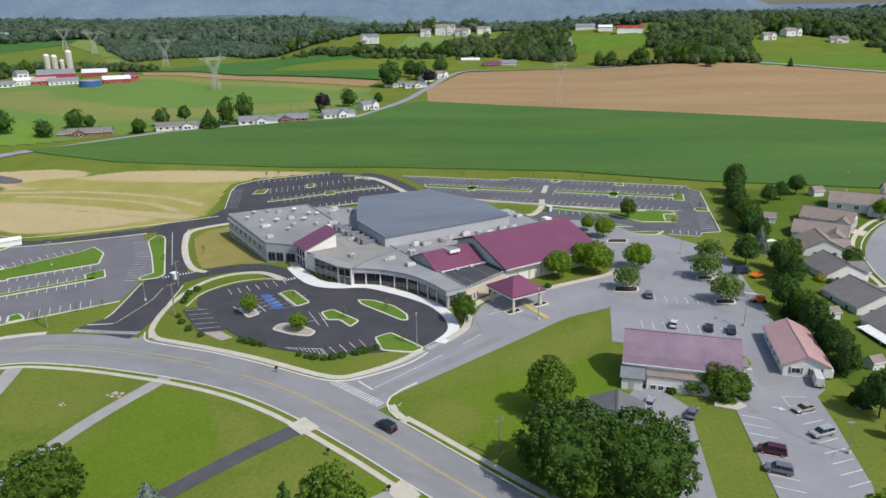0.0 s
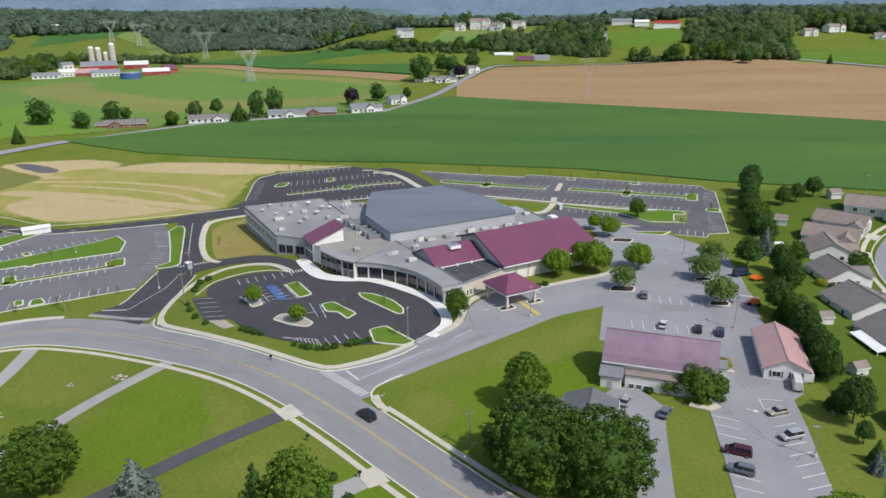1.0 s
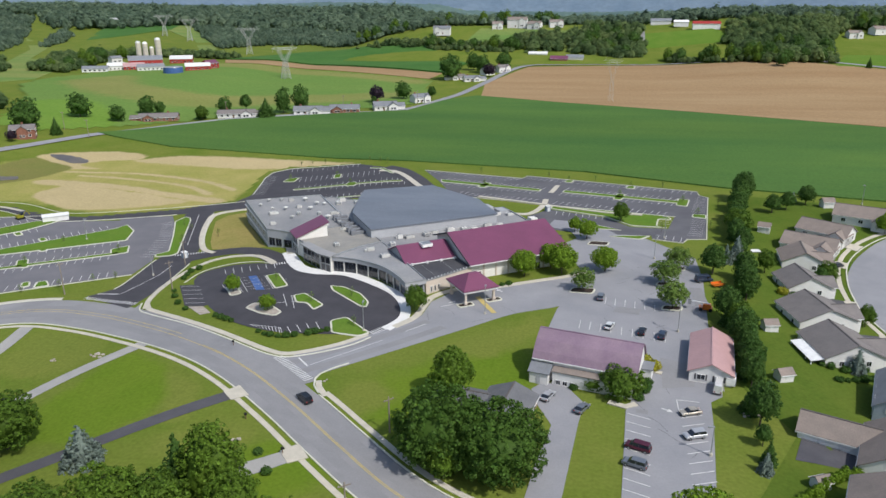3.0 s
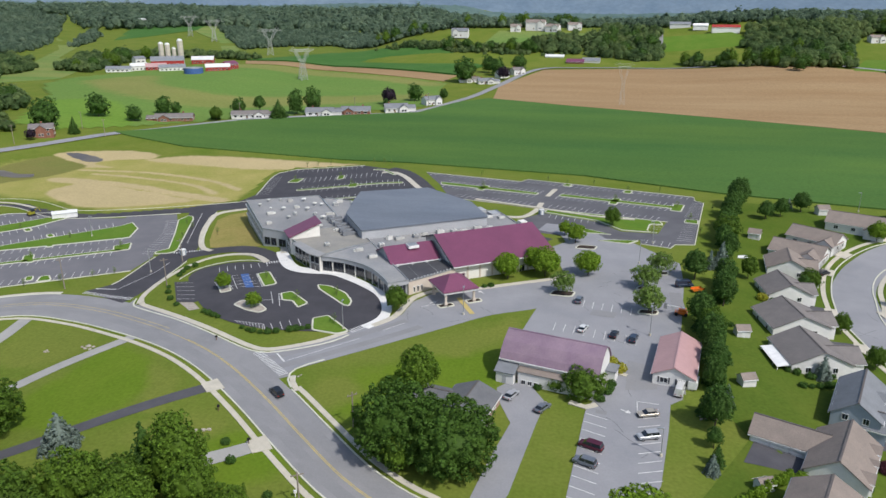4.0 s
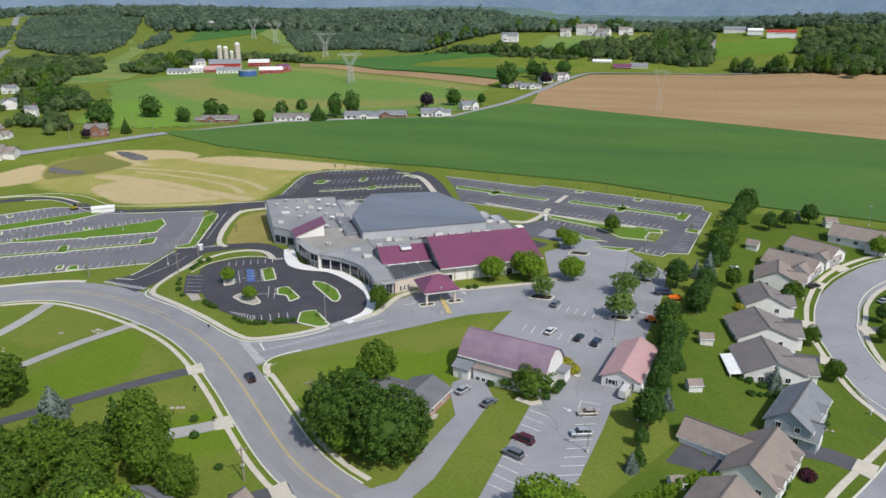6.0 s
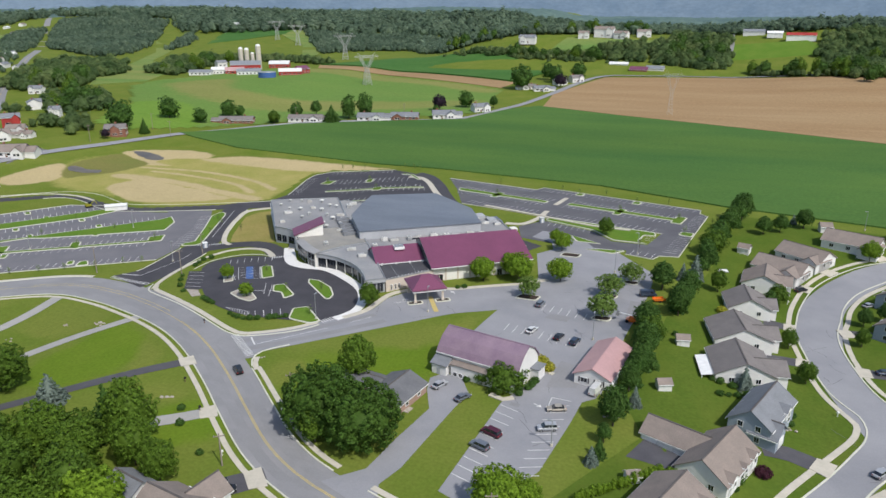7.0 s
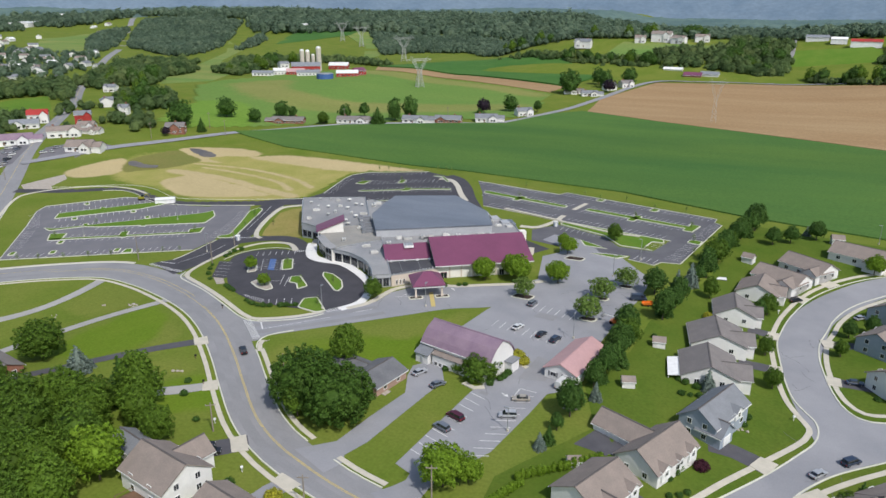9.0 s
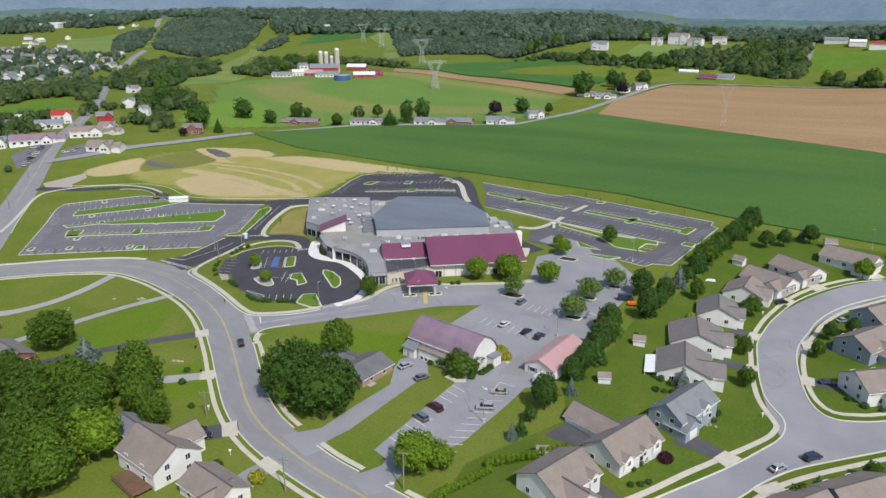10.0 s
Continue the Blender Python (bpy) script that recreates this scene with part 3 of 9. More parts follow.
ring_road = road([(-259.5, 235.2, 12), (-237.7, 248, 12), (-215.8, 266.5, 12), (-198, 267.6, 12), (-170.7, 256.5, 12), (-149, 260.7, 12), (-114.6, 275.7, 12), (-94.8, 286.5, 12), (-84, 293.4, 11)], ASPHALT_NEW, "new black asphalt service road", lift=0.08)
front = road([(-88, 213, 9), (-79, 219, 8), (-69, 221.5, 7.5), (-60, 218, 7.5), (-52, 211, 8), (-46, 205.5, 8)], ASPHALT_NEW, "new black asphalt loop", lift=0.12)
drive = road([(-17.8, 132.1, 13), (-6.9, 142.1, 12), (7, 156, 13), (17, 166.9, 15), (28.9, 178.8, 16), (42.7, 188.8, 19), (55.6, 200.7, 16), (64.4, 219.3, 14), (64.3, 236.8, 18), (56.2, 258, 14), (43.3, 263.6, 10)], ASPHALT_OLD, "old pale grey asphalt church drive", lift=0.09)
east = road([(88, 40, 9), (104, 68, 9), (124.6, 99.5, 8.6), (131, 109.5, 9), (138.5, 122, 8.6), (146, 133, 9.4), (154, 141.5, 10.4), (165.7, 151.6, 11), (185, 168.5, 11), (208, 190, 11)], ASPHALT_OLD, "pale asphalt residential street", lift=0.07)
loop = road([(154, 140, 15), (151, 150, 15), (147.5, 160, 13), (145.1, 171, 12.2), (143.2, 190, 11.6), (143.6, 201, 13.5), (147.5, 221.5, 13), (153.4, 236, 13), (161, 248, 13), (172.5, 261, 13), (190, 273, 13), (220, 287, 13), (256, 300, 13)], ASPHALT_OLD, "pale asphalt residential street on a bend", lift=0.08)
sheet("road", [(146, 147), (144.8, 141), (141, 134), (150, 132), (166, 150), (171, 163), (159, 158.2), (154, 161), (150, 168), (141, 163), (143.5, 157)], ASPHALT_OLD, 0.076, "pale asphalt street corner", "road")

# kerbs, verges and pavements
def at(line, p):
    """How far along a line its point nearest to p lies, from 0 to 1."""
    return min(range(len(line)), key=lambda i: (line[i].xy - Vector(p)).length) / (len(line) - 1)


def kerb(line, side, p=None, q=None):
    band(line, side * 0.001, 0.35, CURB, "kerb", "pale concrete kerb", "kerb", 0.22, 0.22, at(line, p) if p else 0.0, at(line, q) if q else 1.0)


def walkway(line, side, p=None, q=None, off=1.6, w=1.6):
    band(line, side * off, w, CONCRETE, "pavement", "pale concrete pavement along the road", "pavement", 0.14, 0.12, at(line, p) if p else 0.0, at(line, q) if q else 1.0)


def strip(pts, w, material=CONCRETE, name="pavement", label="pale concrete pavement along the street", category="pavement", lift=0.15):
    bm = bmesh.new()
    ribbon(bm, spline([(*p, 0) for p in pts], 2.0), -w / 2, w / 2, lift, 0.15)
    tagged(link(name, bm, material), label, category, kind="structure")


for p, q in (((-200, 100), (-104, 166)), ((-13, 117), (32, 80)), ((43, 75.5), (57, 70)), ((66, 66.5), (130, 54))):
    kerb(main, 1, p, q)
kerb(main, -1)
walkway(main, 1, (-13, 117), (32, 80), 1.3, 1.3), walkway(main, 1, (43.5, 75.3), (57, 70), 0.9, 1.4), walkway(main, 1, (67, 66), (76, 64), 0.9, 1.4), walkway(main, 1, (-200, 100), (-108, 166), 0.4, 1.5), walkway(main, -1, None, None, 1.5, 1.25)
for pts in ([(178, 273.5), (166.7, 265.9), (155.4, 253.9), (147.2, 240.7), (141, 222.4), (138, 208), (136.8, 198), (137.8, 183), (138.9, 172.4), (140.7, 163), (143.5, 156.7), (145.8, 152.4), (146.3, 147), (144.8, 141), (140.8, 133.8), (135, 124), (127.2, 111.8), (121, 102), (105, 76)],
            [(186, 263), (178.3, 259), (166, 246.6), (159.2, 236.6), (154.5, 225), (152, 214.7), (149.4, 204), (148.6, 194), (149.3, 182.9), (151.3, 169.3), (154.3, 161.1), (159.1, 158.2), (170.7, 163.2), (186, 177)],
            [(126, 93), (137.7, 112.3), (142, 120.2), (148.7, 129), (157.5, 137.1), (169.3, 147.3), (186, 162)]):
    strip(pts, 0.4, CURB, "kerb", "pale concrete kerb", "kerb", 0.22)
for pts in ([(177, 276.5), (164, 267.5), (152.6, 255.3), (144.6, 241.5), (138.6, 223), (135.8, 208), (134.9, 198), (135.9, 183), (137, 172), (139, 161.2), (142, 153.3), (144.2, 148.3), (143.6, 144.3), (141.6, 139.9), (134.2, 128.6), (126, 115.6), (117.4, 100.5), (103, 78)],
            [(188, 261.5), (180, 257.4), (168, 245), (161.4, 235.4), (156.6, 224.4), (154, 214), (151.4, 204), (150.5, 188.7), (151.8, 175.4), (154.2, 166.4), (158, 162), (163.1, 163), (170, 166.6), (184, 179)],
            [(129, 92), (140.6, 112.6), (145.4, 120.4), (152.2, 128), (159, 134.5), (170.5, 144.8), (187, 159)]):
    strip(pts, 1.5)
strip([(-202, 171), (-212, 184), (-224, 198), (-243, 221), (-247, 233.6), (-239, 252), (-224, 265), (-207, 268), (-190, 263)], 1.6)
kerb(town, -1, (-200, 168), (-245, 212))
sheet("parking_lot", [(-309, 257), (-346, 279), (-352, 306), (-338, 307), (-312, 273)], ASPHALT_MID, 0.1, "asphalt sales lot with parked cars", "parking lot")
sheet("parking_lot", [(-304, 284), (-322, 306), (-310, 334), (-290, 334), (-287, 300)], ASPHALT_MID, 0.1, "asphalt forecourt beside the town street", "parking lot")

# ---- parking ----
def e_lot(a, b):
    return (113.3 - 0.970 * a - 0.242 * b, 319.9 + 0.242 * a - 0.970 * b)


def n_lot(a, b):
    return (-96 + 0.978 * a - 0.208 * b, 300 + 0.208 * a + 0.978 * b)


sheet("parking_lot", spline([(-60, 173), (-66, 181), (-72.6, 191), (-72.6, 199), (-65, 205), (-56, 206), (-49, 204.5), (-42, 205.5), (-36, 200), (-24.2, 197.4), (-12.8, 191.4), (-3.6, 182.6), (0.6, 175), (2.4, 167), (1.2, 160), (-3.2, 154.6),
      (-13, 152.4), (-27.4, 151.4), (-37, 153.6), (-45.2, 158), (-53.3, 165)], 3, True), ASPHALT_NEW, 0.14, "round lot of new black asphalt", "parking lot")
sheet("parking_lot", [site(u, v) for u, v in ((-176, 63), (-98, 63), (-90, 76), (-86, 130), (-112, 140), (-130, 157), (-148, 163), (-156, 160.5), (-184.6, 149.5), (-186, 140), (-182, 114))], ASPHALT_MID, 0.07, "dark grey asphalt parking lot with planted islands", "parking lot")
sheet("parking_lot", [(-140.6, 258.0), (-119.8, 265.2), (-113.7, 255.2), (-105.3, 237.7), (-97.3, 219.4), (-101.0, 214.7), (-106.4, 212.0)], ASPHALT_MID, 0.095, "short bay of dark grey asphalt", "parking lot")
sheet("parking_lot", [n_lot(a, b) for a, b in ((-8, -8), (-3, 4), (-2, 40), (0, 50), (9, 57), (47, 58), (60, 47), (72, 23), (79, 4), (74, -16), (40, -18), (10, -14))], ASPHALT_NEW, 0.09, "new black asphalt parking lot behind the building", "parking lot")
road([(-46, 357, 10), (-36, 349, 10), (-25, 332, 10), (-14, 310, 10), (2, 285, 9), (20, 262, 9), (36, 250, 9), (46, 244, 9)], ASPHALT_NEW, "new black asphalt service drive round the building", lift=0.11)
sheet("parking_lot", [e_lot(a, b) for a, b in ((140, 3), (87, 2), (86, -4), (63, -3.5), (4, -2), (3, 4.5), (-1, 7), (-2.5, 36), (-4.5, 70), (2, 73), (3, 78), (14, 77.5), (15, 73), (24.5, 77), (32, 80), (40, 74), (24, 65), (10, 62), (9.5, 44), (107, 46), (124, 22))],
      ASPHALT_EAST, 0.06, "wide dark grey asphalt parking lot", "parking lot")
sheet("parking_lot", [e_lot(a, b) for a, b in ((60, 52), (35, 56), (24, 65), (32, 80), (58, 80), (66, 66))], ASPHALT_EAST, 0.08, "small dark asphalt lot by the side door", "parking lot")
sheet("parking_lot", [(46, 177.5), (42.6, 158), (58, 153), (68, 147.5), (84, 136), (87, 172), (92, 208), (93, 228), (76, 252), (58, 252), (48, 238), (54, 210)], ASPHALT_OLD, 0.07, "old pale asphalt parking lot", "parking lot")
sheet("parking_lot", [(57, 87.4), (61, 124.4), (69, 147), (84, 139), (83, 133.5), (80, 130.7), (78.5, 119.5), (75.2, 100.1), (67.8, 84.4), (67.4, 79), (69, 75.8), (64, 72), (57, 76), (60.2, 80.1), (61.8, 82.9), (61.6, 85.4)], ASPHALT_OLD, 0.11, "old pale asphalt parking lot with slanted bays", "parking lot")
sheet("driveway", [(41.5, 125.3), (40.4, 131), (43, 134.6), (48.3, 133.6), (52.2, 126.3), (50.7, 117.9), (47.1, 92.3), (44.8, 85.7), (45.9, 82.6), (44, 78), (33, 83), (37.3, 87.1), (40.2, 89.8), (42.1, 102), (45.1, 116.5)], ASPHALT_OLD, 0.1, "pale asphalt driveway", "driveway")
for pts, m, lab in (([(-104.5, 153, 4), (-102, 138, 4), (-102, 124, 4), (-106, 112, 4.5), (-113, 103, 6)], DRIVE_PALE, "pale worn driveway"), ([(-63, 144, 4.2), (-72, 128, 4), (-78, 112, 4), (-84, 92, 4)], DRIVE_PALE, "pale asphalt driveway"),
                    ([(-25.5, 120, 4), (-34, 111.5, 4), (-42, 103, 4), (-52, 92, 4), (-62, 82, 4)], DRIVE_DARK, "dark asphalt driveway"), ([(-4, 99.5, 4), (-12, 93, 4.5), (-20, 88, 4.5)], DRIVE_PALE, "pale asphalt driveway"),
                    ([(21.4, 81, 6), (16.5, 76.5, 6.5), (12, 72.5, 6)], DRIVE_DARK, "dark asphalt driveway"), ([(39, 72.6, 5), (37, 68, 5), (36, 62, 5)], ASPHALT_OLD, "pale asphalt driveway"), ([(121, 128, 6), (127, 128.5, 6), (134, 126, 6)], DRIVE_DARK, "dark asphalt driveway"),
                    ([(126, 178, 5), (137.6, 179, 5)], DRIVE_DARK, "dark asphalt driveway"), ([(128, 205, 5), (137, 203.5, 5)], DRIVE_DARK, "dark asphalt driveway"), ([(138, 244, 5), (146.5, 239.5, 5)], DRIVE_DARK, "dark asphalt driveway"),
                    ([(149, 261, 5), (157, 256, 5)], DRIVE_DARK, "dark asphalt driveway"), ([(172, 281, 5), (177, 274, 5)], DRIVE_DARK, "dark asphalt driveway"), ([(162, 178, 5), (150, 178, 5)], DRIVE_DARK, "dark asphalt driveway"),
                    ([(160, 206, 5), (149.6, 204, 5)], DRIVE_DARK, "dark asphalt driveway"), ([(107, 98, 4.5), (116, 94, 4.5)], DRIVE_DARK, "dark asphalt driveway"), ([(150, 112, 7), (146, 117, 7)], DRIVE_DARK, "dark asphalt driveway")):
    road(pts, m, lab, "driveway", 0.12, 3.0)
for (x0, y0), (x1, y1), w in (((137.9, 178.5), (134.4, 179), 6.0), ((137.3, 203.4), (133.8, 203.8), 6.0), ((146.6, 239.6), (143, 241.4), 6.0), ((156.6, 256.2), (153.4, 259), 6.0), ((177, 274), (174, 278), 6.0), ((149.9, 178), (153.6, 178), 6.0), ((149.9, 204), (153.8, 204.8), 6.0), ((135.6, 125.4), (131.8, 127.2), 6.5), ((142.4, 119.6), (146, 116.2), 7.5), ((21.2, 80.8), (18.4, 78.2), 7), ((38.8, 73.4), (37.8, 70), 6.5), ((-24.7, 120.8), (-27.6, 117.9), 5.5), ((-3.4, 100), (-6.6, 97.4), 5.5)):
    d = Vector((x1 - x0, y1 - y0)).normalized()
    n = Vector((-d.y, d.x)) * w / 2
    a, b = Vector((x0, y0)), Vector((x1, y1))
    sheet("apron", [(a + n)[:], (a - n)[:], (b - n * 0.85)[:], (b + n * 0.85)[:]], CONCRETE, 0.232, "pale concrete apron where a drive meets the street", "driveway", 4.0, 0.15)
sheet("driveway", [(92, 111), (95.5, 119), (105, 116), (102.5, 109)], DRIVE_DARK, 0.12, "dark asphalt garage court", "driveway")
sheet("driveway", [(-257.5, 238), (-266, 243), (-266, 259), (-265, 272), (-256, 266), (-250, 250), (-244, 246)], STONES, 0.12, "pale gravel works entrance", "driveway")


def line_bm(bm, a, b, w, lift):
    a, b = Vector(a), Vector(b)
    s = Vector((-(b - a).y, (b - a).x)).normalized() * w / 2
    n = max(1, int((b - a).length / 6))
    rows = []
    for k in range(n + 1):
        p = a.lerp(b, k / n)
        rows.append([bm.verts.new((q.x, q.y, terrain(q.x, q.y) + lift)) for q in (p - s, p + s)])
    for r, t in zip(rows, rows[1:]):
        bm.faces.new((r[0], r[1], t[1], t[0]))


def stalls(bm, to_world, a0, a1, b, depth, slant=0.0, step=2.75, w=0.17, lift=0.18):
    """Bay lines along a row at depth b, each running to b + depth."""
    k = int((a1 - a0) / step)
    for i in range(k + 1):
        a = a0 + i * step
        line_bm(bm, to_world(a, b), to_world(a + slant, b + depth), w, lift)


def marks(bm, material=PAINT_W, label="white painted parking bay lines on asphalt", cat="road marking"):
    return tagged(link("road_marking", bm, material), label, cat, kind="structure")


def island(ring, fill=LAWN, label="kerbed grass island in the parking lot", r=1.2, lift=0.2):
    rr = rounded(ring, r)
    sheet("kerb", rr, CURB, lift + 0.06, "pale concrete kerb of an island", "kerb", 8.0, 0.3)
    sheet("island", inset(rr, 0.5), fill, lift + 0.10, label, "island", 8.0)


bm = bmesh.new()
stalls(bm, site, -172, -104, 63.6, 5.3, 0.8)
stalls(bm, site, -162, -104, 88.5, -5.3, -0.8), stalls(bm, site, -162, -104, 89.5, 5.3, 0.8)


def row(p, q, depth, step=2.75):
    """Bay lines along a kerb from p to q, each running depth to its left."""
    p, q = Vector(p), Vector(q)
    d = (q - p).normalized()
    stalls(bm, lambda a, b: tuple(p + d * a + Vector((-d.y, d.x)) * b), 0, (q - p).length, 0, depth, 0.6 if depth > 0 else -0.6, step)


row((-162.7, 204.5), (-122, 231), -5.3), row((-180, 193.6), (-136, 243), 5.3), row((-191.5, 206.5), (-166, 240), -5.3), row((-201, 214.5), (-174, 249), 5.3), row((-217, 221.5), (-193, 254), -5.3)
row((-189, 184), (-171.5, 163), 5.3), row((-211, 204.5), (-190, 187), 5.3)
row((-99.4, 213.6), (-105.6, 238.5), 5.0), row((-105.6, 238.5), (-114.3, 256.6), 5.0)
marks(bm)
for ring in ([(-165, 87.6), (-101, 87.6), (-101, 90.4), (-165, 90.4)], [(-104, 88), (-98, 88), (-97, 97), (-104, 95)], [(-165, 87), (-159, 87), (-159, 98), (-167, 98)],
             [(-135, 87), (-131, 87), (-131, 96), (-135, 96)], [(-128, 63.4), (-123, 63.4), (-124, 69), (-127, 69)]):
    island([site(u, v) for u, v in ring])
island([(-114.3, 256.6), (-113.5, 264.0), (-110.4, 262.9), (-108.2, 259.2), (-92.8, 218.8), (-94.1, 215.4), (-99.4, 213.6), (-100.8, 216.0), (-97.6, 220.2), (-105.6, 238.5)])
island([(-194.5, 205.4), (-201, 213.6), (-186.4, 231.9), (-173, 249.6), (-163.6, 250.4), (-169, 236)])
island([(-186, 192.6), (-180, 194), (-134, 243.8), (-131.9, 250), (-124.2, 242.2), (-120.4, 230.2), (-145.5, 214.5), (-163, 204), (-170, 201.4), (-179, 190)])
for x, y, a in [(-159.3, 179.9, 33), (-140.4, 198.5, 33), (-164.9, 160.3, 33), (-127.6, 182.1, 33), (-185.3, 209.9, 50), (-168.5, 231.6, 50), (-153.8, 226.4, 50), (-171.3, 204.3, 50), (-145.7, 215.3, 50), (-202.6, 232.9, 50), (-187.8, 229.8, 50), (-150.7, 168.8, 33)]:
    c, d = math.cos(radians(a)), math.sin(radians(a))
    island([(x + c * u - d * v, y + d * u + c * v) for u, v in ((-1.4, -2.4), (1.4, -2.4), (1.4, 2.4), (-1.4, 2.4))], lift=0.23)
bm = bmesh.new()
stalls(bm, e_lot, 6, 84, -1.5, 5.3, 0.8), stalls(bm, e_lot, 88, 136, 2.4, 5.3, 0.8)
stalls(bm, e_lot, 12, 62, 18, -5.3, -0.8), stalls(bm, e_lot, 72, 122, 20, -5.3, -0.8)
stalls(bm, e_lot, 12, 62, 22, 5.3, 0.8), stalls(bm, e_lot, 72, 120, 24, 5.3, 0.8)
stalls(bm, e_lot, 14, 62, 43.5, -5.3, -0.8), stalls(bm, e_lot, 70, 106, 43, -5.3, -0.8)
stalls(bm, lambda a, b: e_lot(b, a), 8, 35, -1.5, 5.3, 1), stalls(bm, lambda a, b: e_lot(b, a), 42, 68, -3, 5.3, 1)
stalls(bm, e_lot, 4, 14, 77, -5.3), stalls(bm, e_lot, 37, 58, 53.5, 5.3, -0.8)
stalls(bm, lambda a, b: e_lot(b, a), 51, 59, 14.5, -5)
marks(bm)
for ring in ([(8, 17.8), (62, 17.8), (62, 22.2), (8, 22.2)], [(72, 20), (124, 19), (122, 24), (72, 24)], [(6, 14), (11, 14), (11, 26), (6, 26)], [(34, 15), (38, 15), (38, 26), (34, 26)], [(98, 17), (102, 17), (102, 27), (98, 27)], [(62, -3.2), (66, -3.2), (66, 2), (62, 2)],
             [(32, -2), (36, -2), (36, 3.5), (32, 3.5)], [(3, 37), (-2.4, 36), (-2.8, 42), (3, 42)], [(12, 44.5), (10, 49), (15, 50), (14.5, 60), (10, 61), (24, 63.5), (36, 54.5), (60, 51), (60, 46)], [(26, 71), (36, 73), (42, 66), (32, 69)], [(15, 74), (25, 77.5), (30, 80.5), (18, 80)]):
    island([e_lot(a, b) for a, b in ring])
bm = bmesh.new()
stalls(bm, n_lot, 10, 48, 56.5, -5.3), stalls(bm, n_lot, 12, 66, -13, 5.2), stalls(bm, n_lot, 14, 60, 34, 5.0), stalls(bm, n_lot, 14, 60, 34, -5.0), stalls(bm, n_lot, 18, 68, 14, 5.0), stalls(bm, n_lot, 24, 72, 10, -5), stalls(bm, lambda a, b: n_lot(b, a), 6, 44, -1.5, 5)
marks(bm)
for ring in ([(8, 30), (14, 29), (16, 38), (10, 37)], [(34, 30), (38, 30), (38, 38.5), (34, 38.5)], [(16, 10.5), (70, 10.5), (70, 13.5), (16, 13.5)], [(42, 8), (47, 8), (47, 16), (42, 16)], [(12, -15), (68, -15), (68, -13.2), (12, -13.2)], [(54, 48), (60, 44), (66, 30), (64, 30), (58, 43), (52, 46)]):
    island([n_lot(a, b) for a, b in ring])

strip([(-47.3, 349.2), (-39.7, 348.0), (-31.0, 337.1), (-20.9, 318.6), (-13.2, 306.5)], 3.0, CONCRETE, "pavement", "pale curved concrete walk by the rear lot", "pavement", 0.22)

# round lot
sheet("parking_lot", [(-75.4, 186.6), (-66, 187.5), (-57, 170), (-58, 168.6), (-64.4, 168.9)], ASPHALT_NEW, 0.146, "side pocket of the round lot of new black asphalt", "parking lot")
sheet("gravel_bed", [(-63.2, 168.6), (-58.2, 168.4), (-53.4, 163.4), (-56, 162)], STONES, 0.15, "patch of pale gravel beside the round lot", "gravel")
bm = bmesh.new()
for i in range(7):
    line_bm(bm, (-66.0 + i * 2.6, 200.5 + i * 0.8), (-63.5 + i * 2.6, 195.8 + i * 0.8), 0.17, 0.2)
for i in range(4):
    line_bm(bm, (-27.1 + i * 2.3, 155.2 + i * 1.3), (-24.5 + i * 2.3, 151.2 + i * 1.15), 0.17, 0.2)
for i in range(9):
    line_bm(bm, (-37.5 + i * 1.05, 155.1 - i * 0.12), (-36.3 + i * 1.1, 154.2 - i * 0.42), 0.14, 0.2)
line_bm(bm, (-38, 155.2), (-28.6, 154.1), 0.14, 0.2), line_bm(bm, (-28.6, 154.1), (-26.6, 150.4), 0.14, 0.2)
for i in range(5):
    line_bm(bm, (-74.2 + i * 2.2, 185.6 - i * 3.6), (-67.6 + i * 2.1, 185.4 - i * 3.55), 0.17, 0.2)
for a, b in (((-60, 185.5), (-53.5, 177.5)), ((-57, 187.5), (-50, 179)), ((-36.5, 177.5), (-32.0, 168.5)), ((-33.5, 176.6), (-29.4, 167.4)), ((-38.5, 170), (-28, 173)), ((-54.5, 181), (-46.5, 186)), ((-45, 186.5), (-40, 190))):
    line_bm(bm, a, b, 0.17, 0.2)
marks(bm)
bm = bmesh.new()
for k in range(5):
    for off in (-2.2, 2.6):
        p = Vector((-54.2 + off, 191.6)).lerp(Vector((-46.6 + off, 181.2)), k / 4)
        line_bm(bm, p, p + Vector((1.7, 0.5)), 0.16, 0.2)
for k in range(1, 5):
    p = Vector((-54.4, 193)).lerp(Vector((-46.6, 180.6)), k / 5)
    line_bm(bm, p, p + Vector((2.7, 0.4)), 0.12, 0.205)
line_bm(bm, (-57, 191.8), (-48.8, 179.3), 0.17, 0.2), line_bm(bm, (-49, 193.6), (-41.2, 181.4), 0.17, 0.2)
marks(bm, PAINT_W, "white hatching beside the accessible bay")
marks(drape([(-54.4, 193.0), (-51.7, 193.5), (-43.8, 180.9), (-46.6, 180.6)], 0.19), PAINT_B, "blue painted accessible parking bay")
